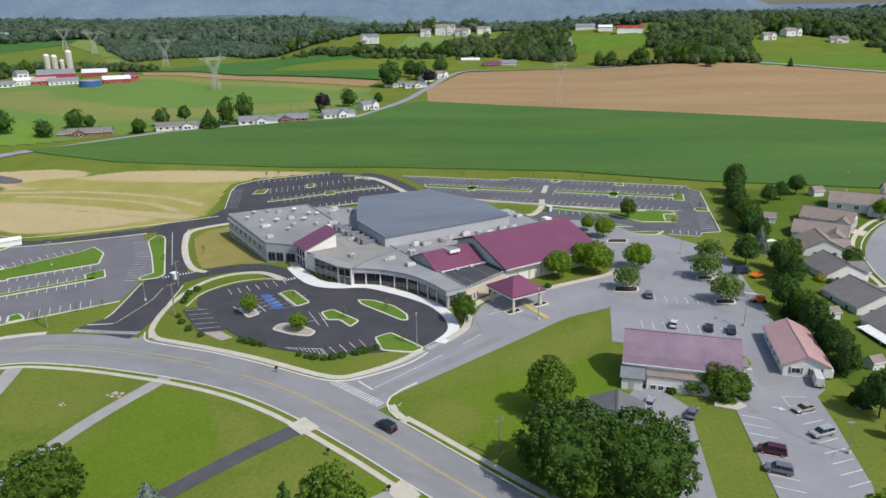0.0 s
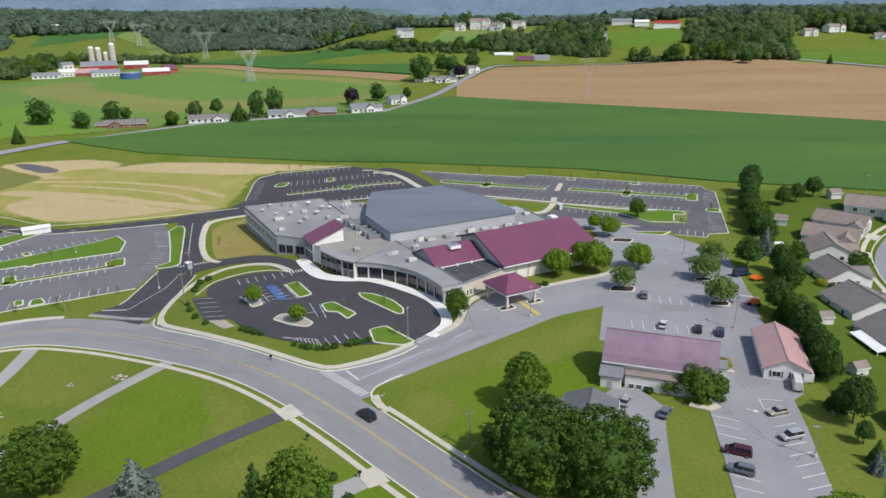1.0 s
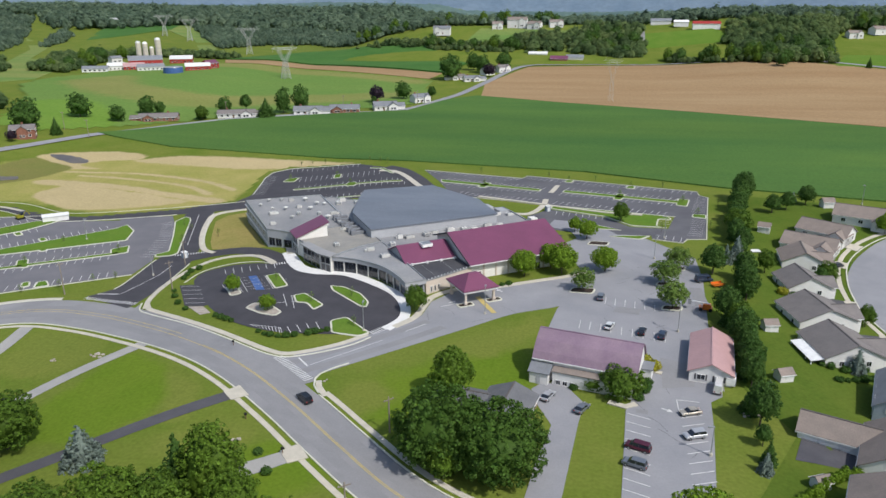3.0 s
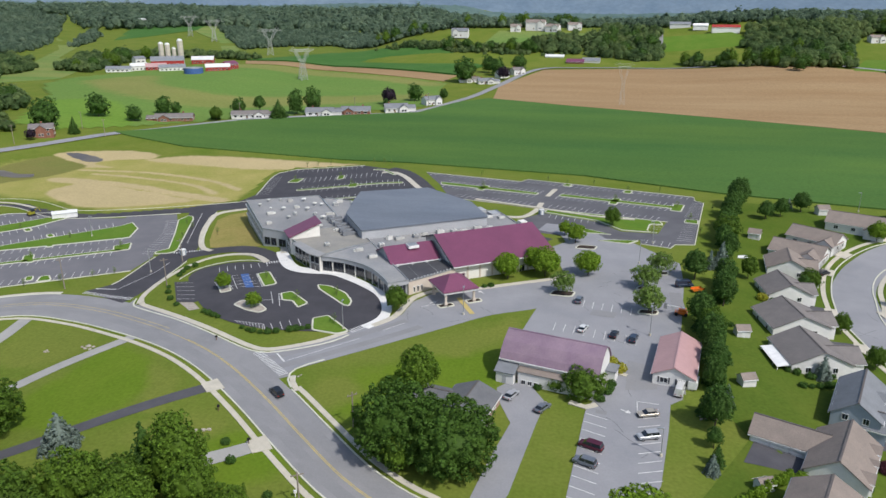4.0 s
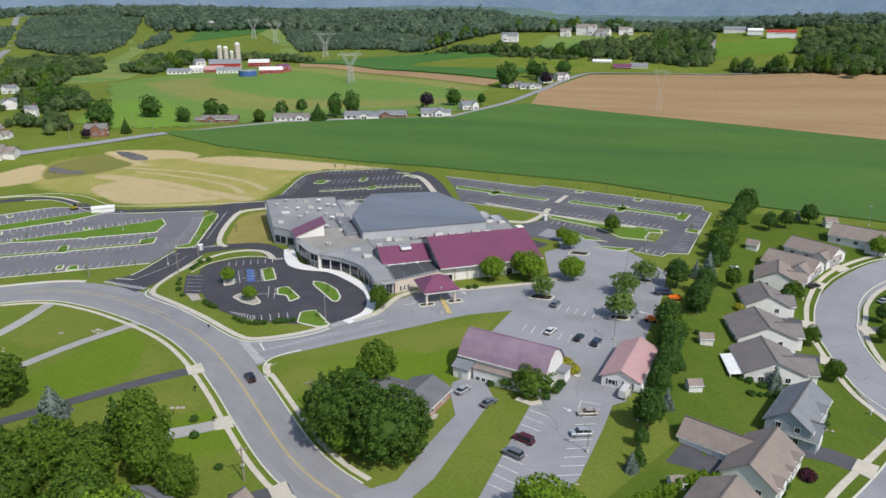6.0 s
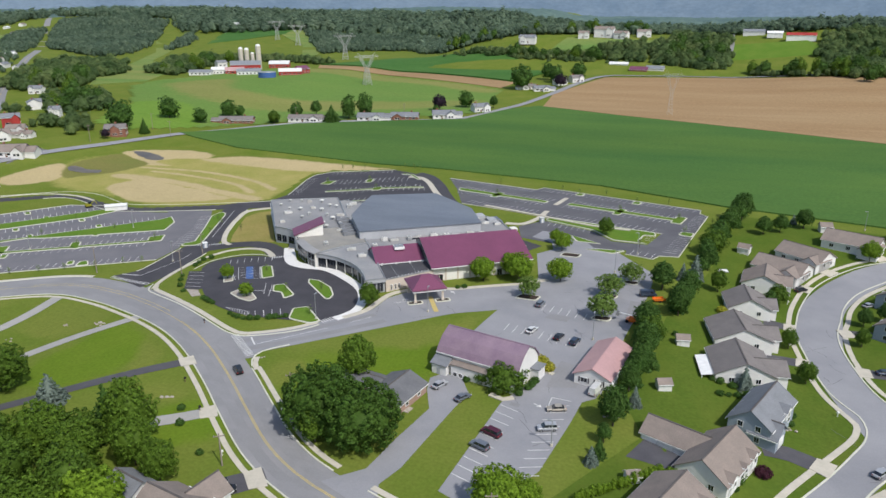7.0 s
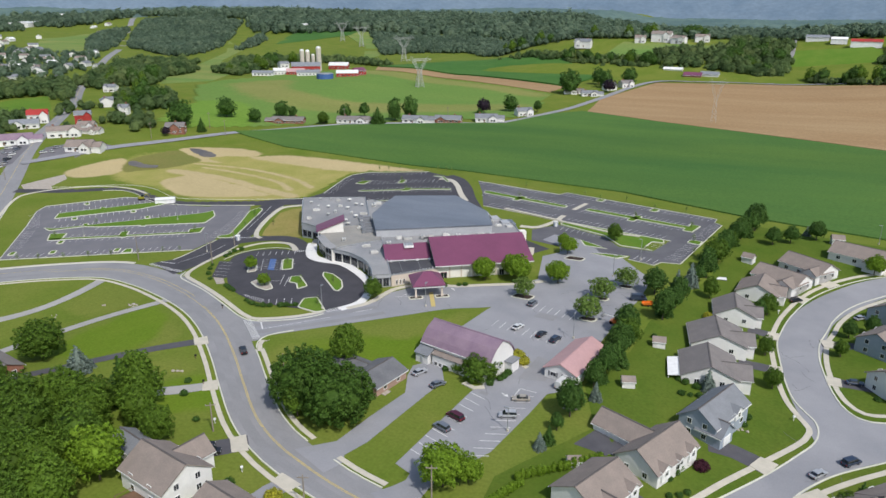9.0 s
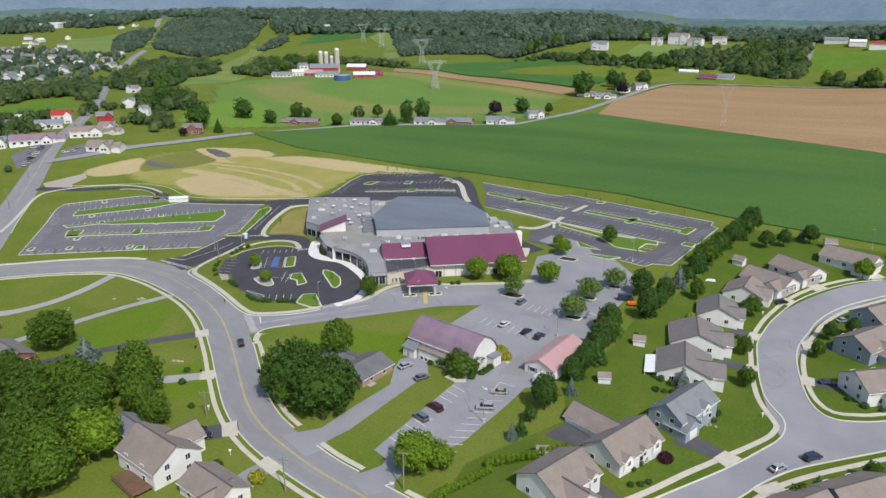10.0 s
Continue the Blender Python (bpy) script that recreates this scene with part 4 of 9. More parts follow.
for ring, fill, lab in (([(-24.4, 186), (-22.6, 182.3), (-10.5, 171), (-8.6, 171.2), (-9, 175), (-13, 181), (-19.6, 185.6)], LAWN, "long kerbed grass island"), ([(-33.2, 176.8), (-30, 179), (-21.5, 171), (-23.5, 166.8), (-27.2, 171.6), (-30.4, 171.4)], LAWN, "kerbed grass island"),
                        ([(-48.6, 193.4), (-44.6, 195.4), (-37.3, 184.4), (-40.8, 181.6)], LAWN, "kerbed grass island"), ([(-44.2, 166.6), (-43.2, 170.2), (-38.5, 170.6), (-31.8, 164.2), (-33, 161.3), (-38, 162.6)], STONES, "gravel bed round a young tree"),
                        ([(-53, 175.8), (-58.2, 183.8), (-54.6, 184.6), (-50, 178)], STONES, "gravel bed round a young tree"), ([(-16.6, 160.6), (-12.6, 163.6), (-3.4, 154.4), (-6, 151.8), (-14, 153)], LAWN, "kerbed grass corner")):
    island(ring, fill, lab + " in the round lot")

sheet("driveway", [(8, 166), (9.3, 178), (14.3, 186.3), (20.3, 189.8), (28, 191.6), (34.4, 195), (42.6, 199.6), (51, 204.4), (56, 208), (60, 200), (48, 188), (30, 172), (17, 160)], ASPHALT_OLD, 0.105, "old pale asphalt forecourt before the canopy", "driveway")
for x, y, k in ((53.8, 193, 3.0), (79.5, 202, 2.2), (79, 183, 2.4), (85.5, 217, 2.2), (61, 240, 3.0)):
    island([(x - k * 1.5, y - k * 0.7), (x + k, y - k * 0.8), (x + k * 1.4, y + k * 0.7), (x - k, y + k * 0.8)], MULCH, "kerbed mulch bed round a lot tree", 1.4)
strip([(-75, 189), (-73.5, 199.5), (-66, 206.5), (-57, 207.6), (-50.5, 205)], 0.35, CURB, "kerb", "pale concrete kerb of the round lot", "kerb", 0.24)
strip([(-77.8, 171), (-75.4, 167.6), (-71.3, 165.2), (-60.2, 159.4), (-46.2, 151.6), (-33.2, 144.1), (-26, 140.6), (-21.5, 139.7), (-15.6, 142.6), (-9.3, 147.4), (-4.1, 153.4)], 1.7, label="pale concrete pavement round the corner")
strip([(-80.2, 172), (-77.6, 166.4), (-71.7, 162.9), (-58.2, 156.4), (-44.3, 148.6), (-31.4, 141.2), (-25, 138.4), (-20.2, 138.1), (-12.2, 142.3), (-6.1, 147.3), (-2.8, 152)], 0.45, CURB, "kerb", "pale concrete kerb round the corner", "kerb", 0.22)
strip([(-4.5, 137), (-7.6, 134), (-9.8, 130.9), (-10.3, 128.4), (-9.6, 125.4), (-7.4, 122)], 0.4, CURB, "kerb", "pale concrete kerb", "kerb", 0.22)
strip([(-9.2, 127.6), (-8.2, 124.8), (-5.4, 121)], 1.4)
sheet("road", [(-80.5, 171), (-77.4, 166.4), (-71.7, 162.9), (-58.2, 156.4), (-44.3, 148.6), (-31.4, 141.2), (-25, 138.4), (-20.2, 138.1), (-12.2, 142.3), (-6, 147), (-3, 140), (-7.8, 134), (-10, 130.8), (-10.2, 127), (-14, 124), (-30, 134), (-60, 151), (-80, 161)], ROAD, 0.085, "grey asphalt where the drive meets the road", "road", 6.0)
sheet("lawn", [(-82, 224), (-87, 233), (-93, 248), (-97.5, 260), (-96, 269), (-88.5, 276), (-82, 276), (-84.5, 262), (-61, 225), (-65, 223), (-75, 223)], DRYLAWN, 0.06, "parched tan lawn beside the church wing", "lawn", 4.0)
tall = 0.2
# pale walks beside the church
for pts, lab in (([(-49.5, 217, 4), (-45.5, 210, 4.5), (-39, 200.5, 4.5), (-32, 197.3, 4.5), (-22.5, 197, 3.8), (-11.5, 190.4, 3.4), (-2.2, 182, 3.2), (2.6, 172, 3), (3.2, 164, 3), (0, 157.5, 3)], "new white concrete walk round the glass lobby"),
                 ([(2, 159, 2), (6.4, 166, 2), (7.6, 174, 2), (9, 181.5, 2), (14, 187.5, 2), (20, 190.8, 2), (28, 192.5, 2), (34, 196, 2), (42, 200.5, 2), (50.5, 205.3, 2), (57, 211, 2)], "pale concrete walk by the drive"),
                 ([(-88, 281, 2.2), (-96, 276.5, 2.4), (-102, 269, 2.6), (-100, 258, 2.4), (-95, 243, 2.2), (-89, 230, 2.2), (-84, 222.5, 2.2), (-79, 219.5, 1.8)], "pale concrete path at the lawn's edge"),
                 ([(-76.5, 167.5, 1.6), (-79.6, 176, 1.6), (-80.8, 190, 1.6), (-79, 203, 1.6), (-75, 211.5, 1.7), (-68, 215, 1.8), (-60, 214, 2), (-54, 209.5, 2.2), (-50, 205, 2.4)], "pale concrete path round the lot"),
                 ([(-47.5, 215, 3), (-52, 226, 3), (-55, 236, 3)], "pale concrete path"),
                 ([e_lot(67, 10) + (2.2,), e_lot(66.5, 25) + (2.2,)], "pale concrete path"), ([e_lot(65.5, 37) + (2.4,), e_lot(64, 50) + (2.4,), e_lot(66, 62) + (2.6,), e_lot(73, 65) + (3,)], "pale concrete path"), ([(38, 228, 4), (42, 236, 4), (40, 246, 4)], "pale concrete path"),
                 ([(66, 144.6, 1.4), (71, 142.6, 1.4)], "narrow concrete path"), ([(57.5, 127.5, 1.6), (61, 126, 1.6), (63.5, 127.5, 1.6)], "narrow concrete path")):
    ln = spline(pts, 2.5)
    bm = bmesh.new()
    tall += 0.012
    ribbon(bm, ln, lambda p: -p.z / 2, lambda p: p.z / 2, tall, 0.25)
    tagged(link("pavement", bm, CONCRETE_NEW if "lobby" in lab else CONCRETE), lab, "pavement", kind="structure")
for pts in ([(95, 44), (69, 46), (62, 46)], [(62, 47), (37, 49), (22, 47)]):
    bm = bmesh.new()
    ribbon(bm, spline([e_lot(*p) for p in pts], 4), -0.8, 0.8, 0.6, 0.7)
    tagged(link("retaining_wall", bm, CONCRETE), "low pale concrete retaining wall", "wall", kind="structure")
for ln, s, lo, hi in ((link_road, -1, 0.12, 0.36), (link_road, -1, 0.5, 0.95), (link_road, 1, 0.12, 0.4), (ring_road, 1, 0.1, 0.95), (ring_road, -1, 0.25, 0.8)):
    band(ln, s * 0.001, 0.3, CURB, "kerb", "pale concrete kerb", "kerb", 0.24, 0.25, lo, hi)
# kerb round each lot
for ring in ([site(u, v) for u, v in ((-98, 62.8), (-176, 62.8), (-182.2, 114), (-186.2, 140), (-184.8, 149.8), (-156, 160.8), (-148, 163.2), (-130, 157.2))], [e_lot(a, b) for a, b in ((140, 2.8), (87, 1.8), (86, -4.2), (4, -2.2), (3, 4.3), (-1.2, 7), (-2.7, 36), (-4.7, 70), (2, 73.2), (3, 78.2), (14, 77.7))],
             [n_lot(a, b) for a, b in ((-2.2, 4), (-2.2, 40), (0, 50.2), (9, 57.2), (47, 58.2))], [e_lot(a, b) for a, b in ((9, 44), (60, 45.6), (107, 45.8))]):
    bm = bmesh.new()
    ribbon(bm, [Vector((*p, 0)) for p in ring], -0.15, 0.2, 0.22, 0.2)
    tagged(link("kerb", bm, CURB), "pale concrete kerb of a parking lot", "kerb", kind="structure")

# tyre-worn lanes
for ln, offs, lift in ((main, (-2.9, 2.9), 0.075), (town[: len(town) // 3], (-3.0, 3.0), 0.072), (drive[: len(drive) // 2], (-2.8, 2.8), 0.10)):
    for off in offs:
        bm = bmesh.new()
        ribbon(bm, ln, off - 1.25, off + 1.25, lift)
        tagged(link("tyre_track", bm, ROAD_WORN), "darker tyre-worn band in the asphalt", "road", kind="structure")

# tar-filled cracks and patches in the old asphalt
seal = random.Random(12)
bm = bmesh.new()
for (x0, x1, y0, y1), n, lift in (((48, 88, 156, 236), 26, 0.085), ((64, 74, 102, 138), 7, 0.125), ((138, 149, 160, 200), 8, 0.1), ((6, 40, 156, 182), 5, 0.11), ((128, 160, 106, 140), 6, 0.09)):
    for i in range(n):
        p, a = Vector((seal.uniform(x0, x1), seal.uniform(y0, y1))), seal.choice((0.6, 2.17)) + seal.uniform(-0.35, 0.35)
        for k in range(seal.randint(2, 5)):
            q = p + Vector((math.cos(a), math.sin(a))) * 1.6
            line_bm(bm, p, q, 0.11, lift)
            p, a = q, a + seal.uniform(-0.35, 0.35)
tagged(link("crack_sealing", bm, TAR), "thin black tar-filled cracks in old asphalt", "road", kind="stuff")
for ring in ([(70.2, 135.5), (77.6, 137.2), (79, 148), (71.6, 151)], [(62, 178), (69, 177), (70, 181), (63, 182)], [(63.2, 124), (65.6, 123.6), (65.8, 125.2), (63.4, 125.6)], [(86, 186), (90, 186), (90, 200), (86.5, 200)]):
    sheet("asphalt_patch", ring, ROAD_WORN, 0.128, "darker patch in the old asphalt", "road")

# road paint
bm = bmesh.new()
for off, lo, hi in ((-0.15, 0.30, 0.97), (0.2, 0.52, 0.97), (1.4, 0.33, 0.5), (2.4, 0.05, 0.32)):
    ribbon(bm, main[int(lo * len(main)):int(hi * len(main))], off - 0.09, off + 0.09, 0.095)
ribbon(bm, town[int(0.05 * len(town)):int(0.5 * len(town))], -0.1, 0.1, 0.085)
marks(bm, PAINT_Y, "worn yellow centre line")
bm = bmesh.new()


def zebra(a, b, n, length, w=0.34):
    a, b = Vector(a), Vector(b)
    s = Vector((-(b - a).y, (b - a).x)).normalized() * length / 2
    for i in range(n):
        p = a.lerp(b, (i + 0.5) / n)
        line_bm(bm, p - s, p + s, w, 0.21)


zebra((-23.2, 137.8), (-11.4, 127.4), 19, 2.4)
zebra((-101, 174.5), (-81.5, 171.5), 22, 2.0)
zebra((-50, 203.8), (-43, 207.2), 9, 2.2), zebra((-3.2, 154), (1.6, 160.6), 10, 2.4), zebra((-93, 215.8), (-83, 220.4), 12, 1.8)
line_bm(bm, (-17.6, 137.8), (-14, 133.9), 0.45, 0.2), line_bm(bm, (-99, 178), (-92, 178.8), 0.5, 0.2)
line_bm(bm, (-91.5, 179), (-88, 196), 0.2, 0.2), line_bm(bm, (-88, 196), (-88.5, 206), 0.2, 0.2), line_bm(bm, (-94, 228), (-109, 268), 0.2, 0.2)
line_bm(bm, (-13.7, 134.6), (0.8, 150.4), 0.16, 0.2), line_bm(bm, (5.7, 156.6), (10.5, 162.2), 0.16, 0.2), line_bm(bm, (12.6, 174.5), (17, 177.5), 0.18, 0.2)
stalls(bm, lambda a, b: (61.2 - 0.115 * a + 0.0 * b + 0.9 * b, 123.4 - 1.0 * a - 0.36 * b), 0, 30, 0, 5.2, 0, 3.3, 0.2)
stalls(bm, lambda a, b: (77.3 - 0.06 * a - 0.93 * b, 128.8 - 1.0 * a - 0.34 * b), 4, 34, 0, 5.0, 0, 3.3, 0.2)
line_bm(bm, (72.6, 130.6), (77.4, 130.2), 0.2, 0.2), line_bm(bm, (72.6, 130.6), (72.4, 126.4), 0.2, 0.2), line_bm(bm, (72.4, 126.4), (77.2, 128), 0.2, 0.2)
stalls(bm, lambda a, b: (60 + a, 186 - 0.25 * a + b), 0, 15, -2.6, 5.2, 0.6), stalls(bm, lambda a, b: (52 + a, 168 - 0.25 * a + b), 0, 22, -2.6, 5.2, 0.6)
marks(bm, PAINT_W, "white painted road lines, crossings and bays")
bm = bmesh.new()
line_bm(bm, (22.4, 183.4), (28.4, 172.1), 1.5, 0.2)
marks(bm, PAINT_Y, "faded yellow hatched walkway on the drive")
for x, y, rz in ((68.8, 126.5, -30), (66.2, 76.5, 55), (29.5, 188.5, 140), (14.5, 177.5, 40)):
    bm = bmesh.new()
    line_bm(bm, Vector((x, y)), Vector((x + 1.6 * math.cos(radians(rz)), y + 1.6 * math.sin(radians(rz)))), 0.35, 0.2)
    d = Vector((math.cos(radians(rz)), math.sin(radians(rz))))
    tip, n = Vector((x, y)) + d * 2.6, Vector((-d.y, d.x))
    bm.faces.new([bm.verts.new((p.x, p.y, terrain(p.x, p.y) + 0.2)) for p in (tip, tip - d * 1.2 + n * 0.8, tip - d * 1.2 - n * 0.8)])
    marks(bm, PAINT_W, "white painted lane arrow")


# ---- church ----
def flat_block(g, ring, z0, z, wall, roof, rim=0.35, label_roof="", name="wall"):
    """A flat-roofed block: walls with a parapet, and the membrane set a little below the coping."""
    bm = bmesh.new()
    prism(bm, ring, z0, z)
    part(name, bm, wall, g)
    inn = inset(ring, 0.3)
    bm = bmesh.new()
    prism(bm, inn, z - 0.2, z + 0.03)
    part("roof", bm, roof, g, label_roof)
    bm = bmesh.new()
    out = inset(ring, -0.06)
    n = len(ring)
    rows = [[bm.verts.new((p[0], p[1], h)) for p in r] for r, h in ((out, z - 0.15), (out, z + rim), (inn, z + rim), (inn, z - 0.1))]
    for a, b in zip(rows, rows[1:]):
        for i in range(n):
            bm.faces.new((a[i], a[(i + 1) % n], b[(i + 1) % n], b[i]))
    part("parapet", bm, METAL_G, g, "grey metal coping")


def slab_roof(bm, a, b, c, d, t=0.3):
    """A sloping slab over four corners, t thick."""
    P = [Vector(p) for p in (a, b, c, d)]
    n = (P[1] - P[0]).cross(P[3] - P[0]).normalized() * t
    if n.z < 0:
        n = -n
    v = [bm.verts.new(p) for p in P] + [bm.verts.new(p - n) for p in P]
    for f in ((0, 1, 2, 3), (7, 6, 5, 4), (0, 4, 5, 1), (1, 5, 6, 2), (2, 6, 7, 3), (3, 7, 4, 0)):
        bm.faces.new([v[i] for i in f])


def pane_row(g, a, b, z0, z1, n, gap=0.25, out=0.06, frame_mat=METAL_W, split=2):
    """Windows along a wall from a to b (its outside on the right of a to b), each with a frame and panes."""
    a, b = Vector(a), Vector(b)
    d = (b - a).normalized()
    o = Vector((d.y, -d.x))
    L = (b - a).length / n
    for i in range(n):
        p, q = a + d * (i * L + gap / 2), a + d * ((i + 1) * L - gap / 2)
        w = new("window")
        w.parent = g

        def slab(name, p0, p1, y0, y1, o0, o1, m):
            bm = bmesh.new()
            r = [p0 + o * o0, p1 + o * o0, p1 + o * o1, p0 + o * o1]
            prism(bm, [x[:] for x in r], y0, y1)
            part(name, bm, m, w)
        bm = bmesh.new()
        for p0, p1, y0, y1 in ((p - d * 0.07, p + d * 0.05, z0 - 0.07, z1 + 0.07), (q - d * 0.05, q + d * 0.07, z0 - 0.07, z1 + 0.07), (p + d * 0.05, q - d * 0.05, z0 - 0.07, z0 + 0.05), (p + d * 0.05, q - d * 0.05, z1 - 0.05, z1 + 0.07)):
            prism(bm, [x[:] for x in (p0 + o * -0.02, p1 + o * -0.02, p1 + o * (out + 0.06), p0 + o * (out + 0.06))], y0, y1)
        part("window_frame", bm, frame_mat, w)
        for k in range(split):
            s0, s1 = p.lerp(q, k / split), p.lerp(q, (k + 1) / split)
            slab("pane", s0 + d * 0.06, s1 - d * 0.06, z0 + 0.05, z1 - 0.05, -0.01, out, GLASS)


def church():
    g = thing("church", "large church with grey flat roofs, maroon gables, curved glass lobby", "church", pose(18.6, 197.4, 0, 0, 0, 33.5))
    flat_block(g, [(-50, 110), (-50.5, 66), (-46, 61), (-43, 57), (-20.5, 57), (-19, 106)], -5, 5.0, WALL_G, MEMBRANE, 0.4, "grey roof membrane")
    flat_block(g, [(-20.5, 57.05), (-42.9, 57.05), (-43, 48), (-41.8, 41), (-39.5, 30), (-38, 25.6), (-33, 28.4), (-26, 31.4), (-17.5, 33.4), (-17.4, 41)], -1, 5.2, WALL_W, MEMBRANE_TAN, 0.35, "tan-grey roof membrane")
    flat_block(g, [(-20.4, 57.1), (-17.3, 41), (-17.3, 33.4), (-17.3, 26.4), (0, 26.4), (38, 24), (42, 32), (43, 50), (36, 62), (24, 84), (-6, 90), (-16, 101), (-18.9, 100)], -1, 4.8, WALL_G, MEMBRANE, 0.4, "grey roof membrane")
    # lobby, bowed outwards
    bow = [(-37.9, 25.5), (-34.8, 23.2), (-31.6, 20), (-29, 16), (-26.9, 12), (-25.6, 8), (-25, 3.5), (-24.7, -1), (-24.9, -6.4)]
    flat_block(g, bow + [(-18.05, -6.2), (-17.35, 26.3), (-17.4, 33.3), (-26, 31.3), (-33, 28.3)], 4.0, 5.2, WALL_G, MEMBRANE, 0.3, "pale grey curved roof", "fascia")
    bm = bmesh.new()
    prism(bm, [(x + 0.75, y + 0.55) for x, y in bow] + [(-18.2, -5.2), (-17.4, 26)], -0.5, 4.05)
    part("wall", bm, WALL_G, g)
    for a, b in zip(bow[:-1], bow[1:]):
        pane_row(g, Vector(a) + Vector((0.55, 0.4)), Vector(b) + Vector((0.55, 0.4)), 0.3, 3.8, 1, 0.4, 0.08, METAL_G, 3)
        bm = bmesh.new()
        box(bm, a[0] + 0.15, a[0] + 0.42, a[1] + 0.08, a[1] + 0.36, -0.2, 4.05)
        part("column", bm, WALL_W, g, "white lobby column")
    pane_row(g, (-23.6, -5.75), (-18.6, -5.3), 0.4, 3.6, 2, 0.4, 0.05, METAL_G, 2)
    # entrance with tall glass
    bm = bmesh.new()
    prism(bm, [(-43.2, 41.5), (-40.6, 29.4), (-38.4, 25.2), (-36.5, 27), (-38.6, 32), (-41.2, 42)], -0.5, 5.9)
    part("entrance", bm, WALL_W, g, "white entrance bay")
    pane_row(g, (-43.25, 41.3), (-40.75, 29.8), 0.1, 2.6, 4, 0.2, 0.08, METAL_G, 2), pane_row(g, (-43.25, 41.3), (-40.75, 29.8), 2.9, 5.2, 4, 0.2, 0.08, METAL_G, 2)
    pane_row(g, (-40.55, 29.2), (-38.5, 25.4), 0.1, 2.6, 2, 0.2, 0.08, METAL_G, 1), pane_row(g, (-40.55, 29.2), (-38.5, 25.4), 2.9, 5.2, 2, 0.2, 0.08, METAL_G, 1)
    bm = bmesh.new()
    prism(bm, [(-44.2, 42), (-41.6, 29), (-38.9, 24.2), (-36, 26.6), (-38.2, 32), (-41, 43)], 5.7, 5.98)
    part("canopy_slab", bm, MEMBRANE, g, "grey projecting entrance canopy")
    # west wing windows
    pane_row(g, (-50.05, 108), (-50.45, 70), -3.4, -1.2, 14, 1.1, 0.04, METAL_W, 1)
    pane_row(g, (-50.05, 108), (-50.45, 70), 1.0, 3.0, 7, 3.2, 0.04, METAL_W, 2)
    bm = bmesh.new()
    box(bm, -50.62, -50.2, 66.5, 109.8, 3.6, 3.9), box(bm, -50.62, -50.2, 66.5, 109.8, -0.4, -0.15)
    part("wall_band", bm, METAL_W, g, "pale metal band")
    pane_row(g, (-50.2, 65.6), (-46.2, 61.2), -0.8, 2.2, 2, 0.4, 0.05, METAL_G, 2), pane_row(g, (-45.8, 60.6), (-43.4, 57.6), -0.8, 2.2, 1, 0.4, 0.05, METAL_G, 2)
    # tower with a shed roof
    bm = bmesh.new()
    prism(bm, [(-43.4, 48.3), (-32.6, 48.3), (-32.6, 56.6), (-43.4, 56.6)], -1.2, [6.3, 10.2, 10.2, 6.3])
    part("tower", bm, WALL_W, g, "white stucco tower")
    bm = bmesh.new()
    slab_roof(bm, (-44.2, 47.7, 6.25), (-32.0, 47.7, 10.65), (-32.0, 57.2, 10.65), (-44.2, 57.2, 6.25), 0.35)
    part("roof", bm, ROOF_RED, g, "maroon metal shed roof")
    pane_row(g, (-42.8, 48.28), (-40.4, 48.28), 0.4, 2.4, 1, 0.2, 0.05, METAL_W, 2), pane_row(g, (-42.8, 48.28), (-40.4, 48.28), 2.9, 4.9, 1, 0.2, 0.05, METAL_W, 2)
    pane_row(g, (-43.42, 56.2), (-43.42, 49.0), -0.6, 2.4, 3, 0.3, 0.05, METAL_W, 2), pane_row(g, (-43.42, 56.2), (-43.42, 49.0), 2.8, 5.2, 3, 0.3, 0.05, METAL_W, 2)
    # auditorium
    ring = [(-19.6, 39), (30.5, 37.6), (32.2, 56), (23, 81), (-6, 85), (-12, 75), (-19.4, 60)]
    top = [8.5, 8.5, 9.4, 10.6, 10.8, 10.2, 9.4]
    bm = bmesh.new()
    prism(bm, inset(ring, 0.35), 4.5, [z - 0.2 for z in top])
    part("auditorium_wall", bm, WALL_G, g, "pale grey panel wall")
    bm = bmesh.new()
    prism(bm, ring, [z - 0.45 for z in top], top)
    part("auditorium_roof", bm, MEMBRANE_B, g, "blue-grey standing seam roof")
    # ducts between the wing roof and the auditorium
    for v, w in ((45, 1.2), (48.6, 1.5), (52.4, 1.2), (56.6, 1.6), (62.5, 1.3), (66.5, 1.1)):
        part("roof_duct", boxes((-24.6, -19.3, v, v + w, 5.0, 6.3), (-24.9, -23.2, v - 0.3, v + w + 0.3, 5.0, 6.9)), SHINGLE_G, g, "dark grey roof duct")
    # stair-stepped east parapets
    for i in range(5):
        bm = boxes((25.5 + i * 3.0, 29.0 + i * 3.0, 74 - i * 6.5, 79 - i * 6.5, 4.7, 6.4 - i * 0.15))
        part("parapet_step", bm, WALL_G, g, "grey stepped parapet")
    part("roof_deck", boxes((35, 44.5, 50.2, 58, 3.0, 4.3)), MEMBRANE_B, g, "blue-grey side roof")
    part("pier", boxes((40.6, 43.2, 29.5, 32.5, -0.5, 7.2)), WALL_W, g, "white corner pier")
    # large maroon gable
    bm = bmesh.new()
    slab_roof(bm, (-0.9, -1.6, 5.55), (37.2, -1.6, 5.55), (37.2, 15.6, 11.6), (-0.9, 15.6, 11.6), 0.35)
    slab_roof(bm, (37.2, 27.0, 7.6), (-0.9, 27.0, 7.6), (-0.9, 15.6, 11.6), (37.2, 15.6, 11.6), 0.35)
    part("roof", bm, ROOF_RED, g, "large maroon metal roof slope")
    bm = bmesh.new()
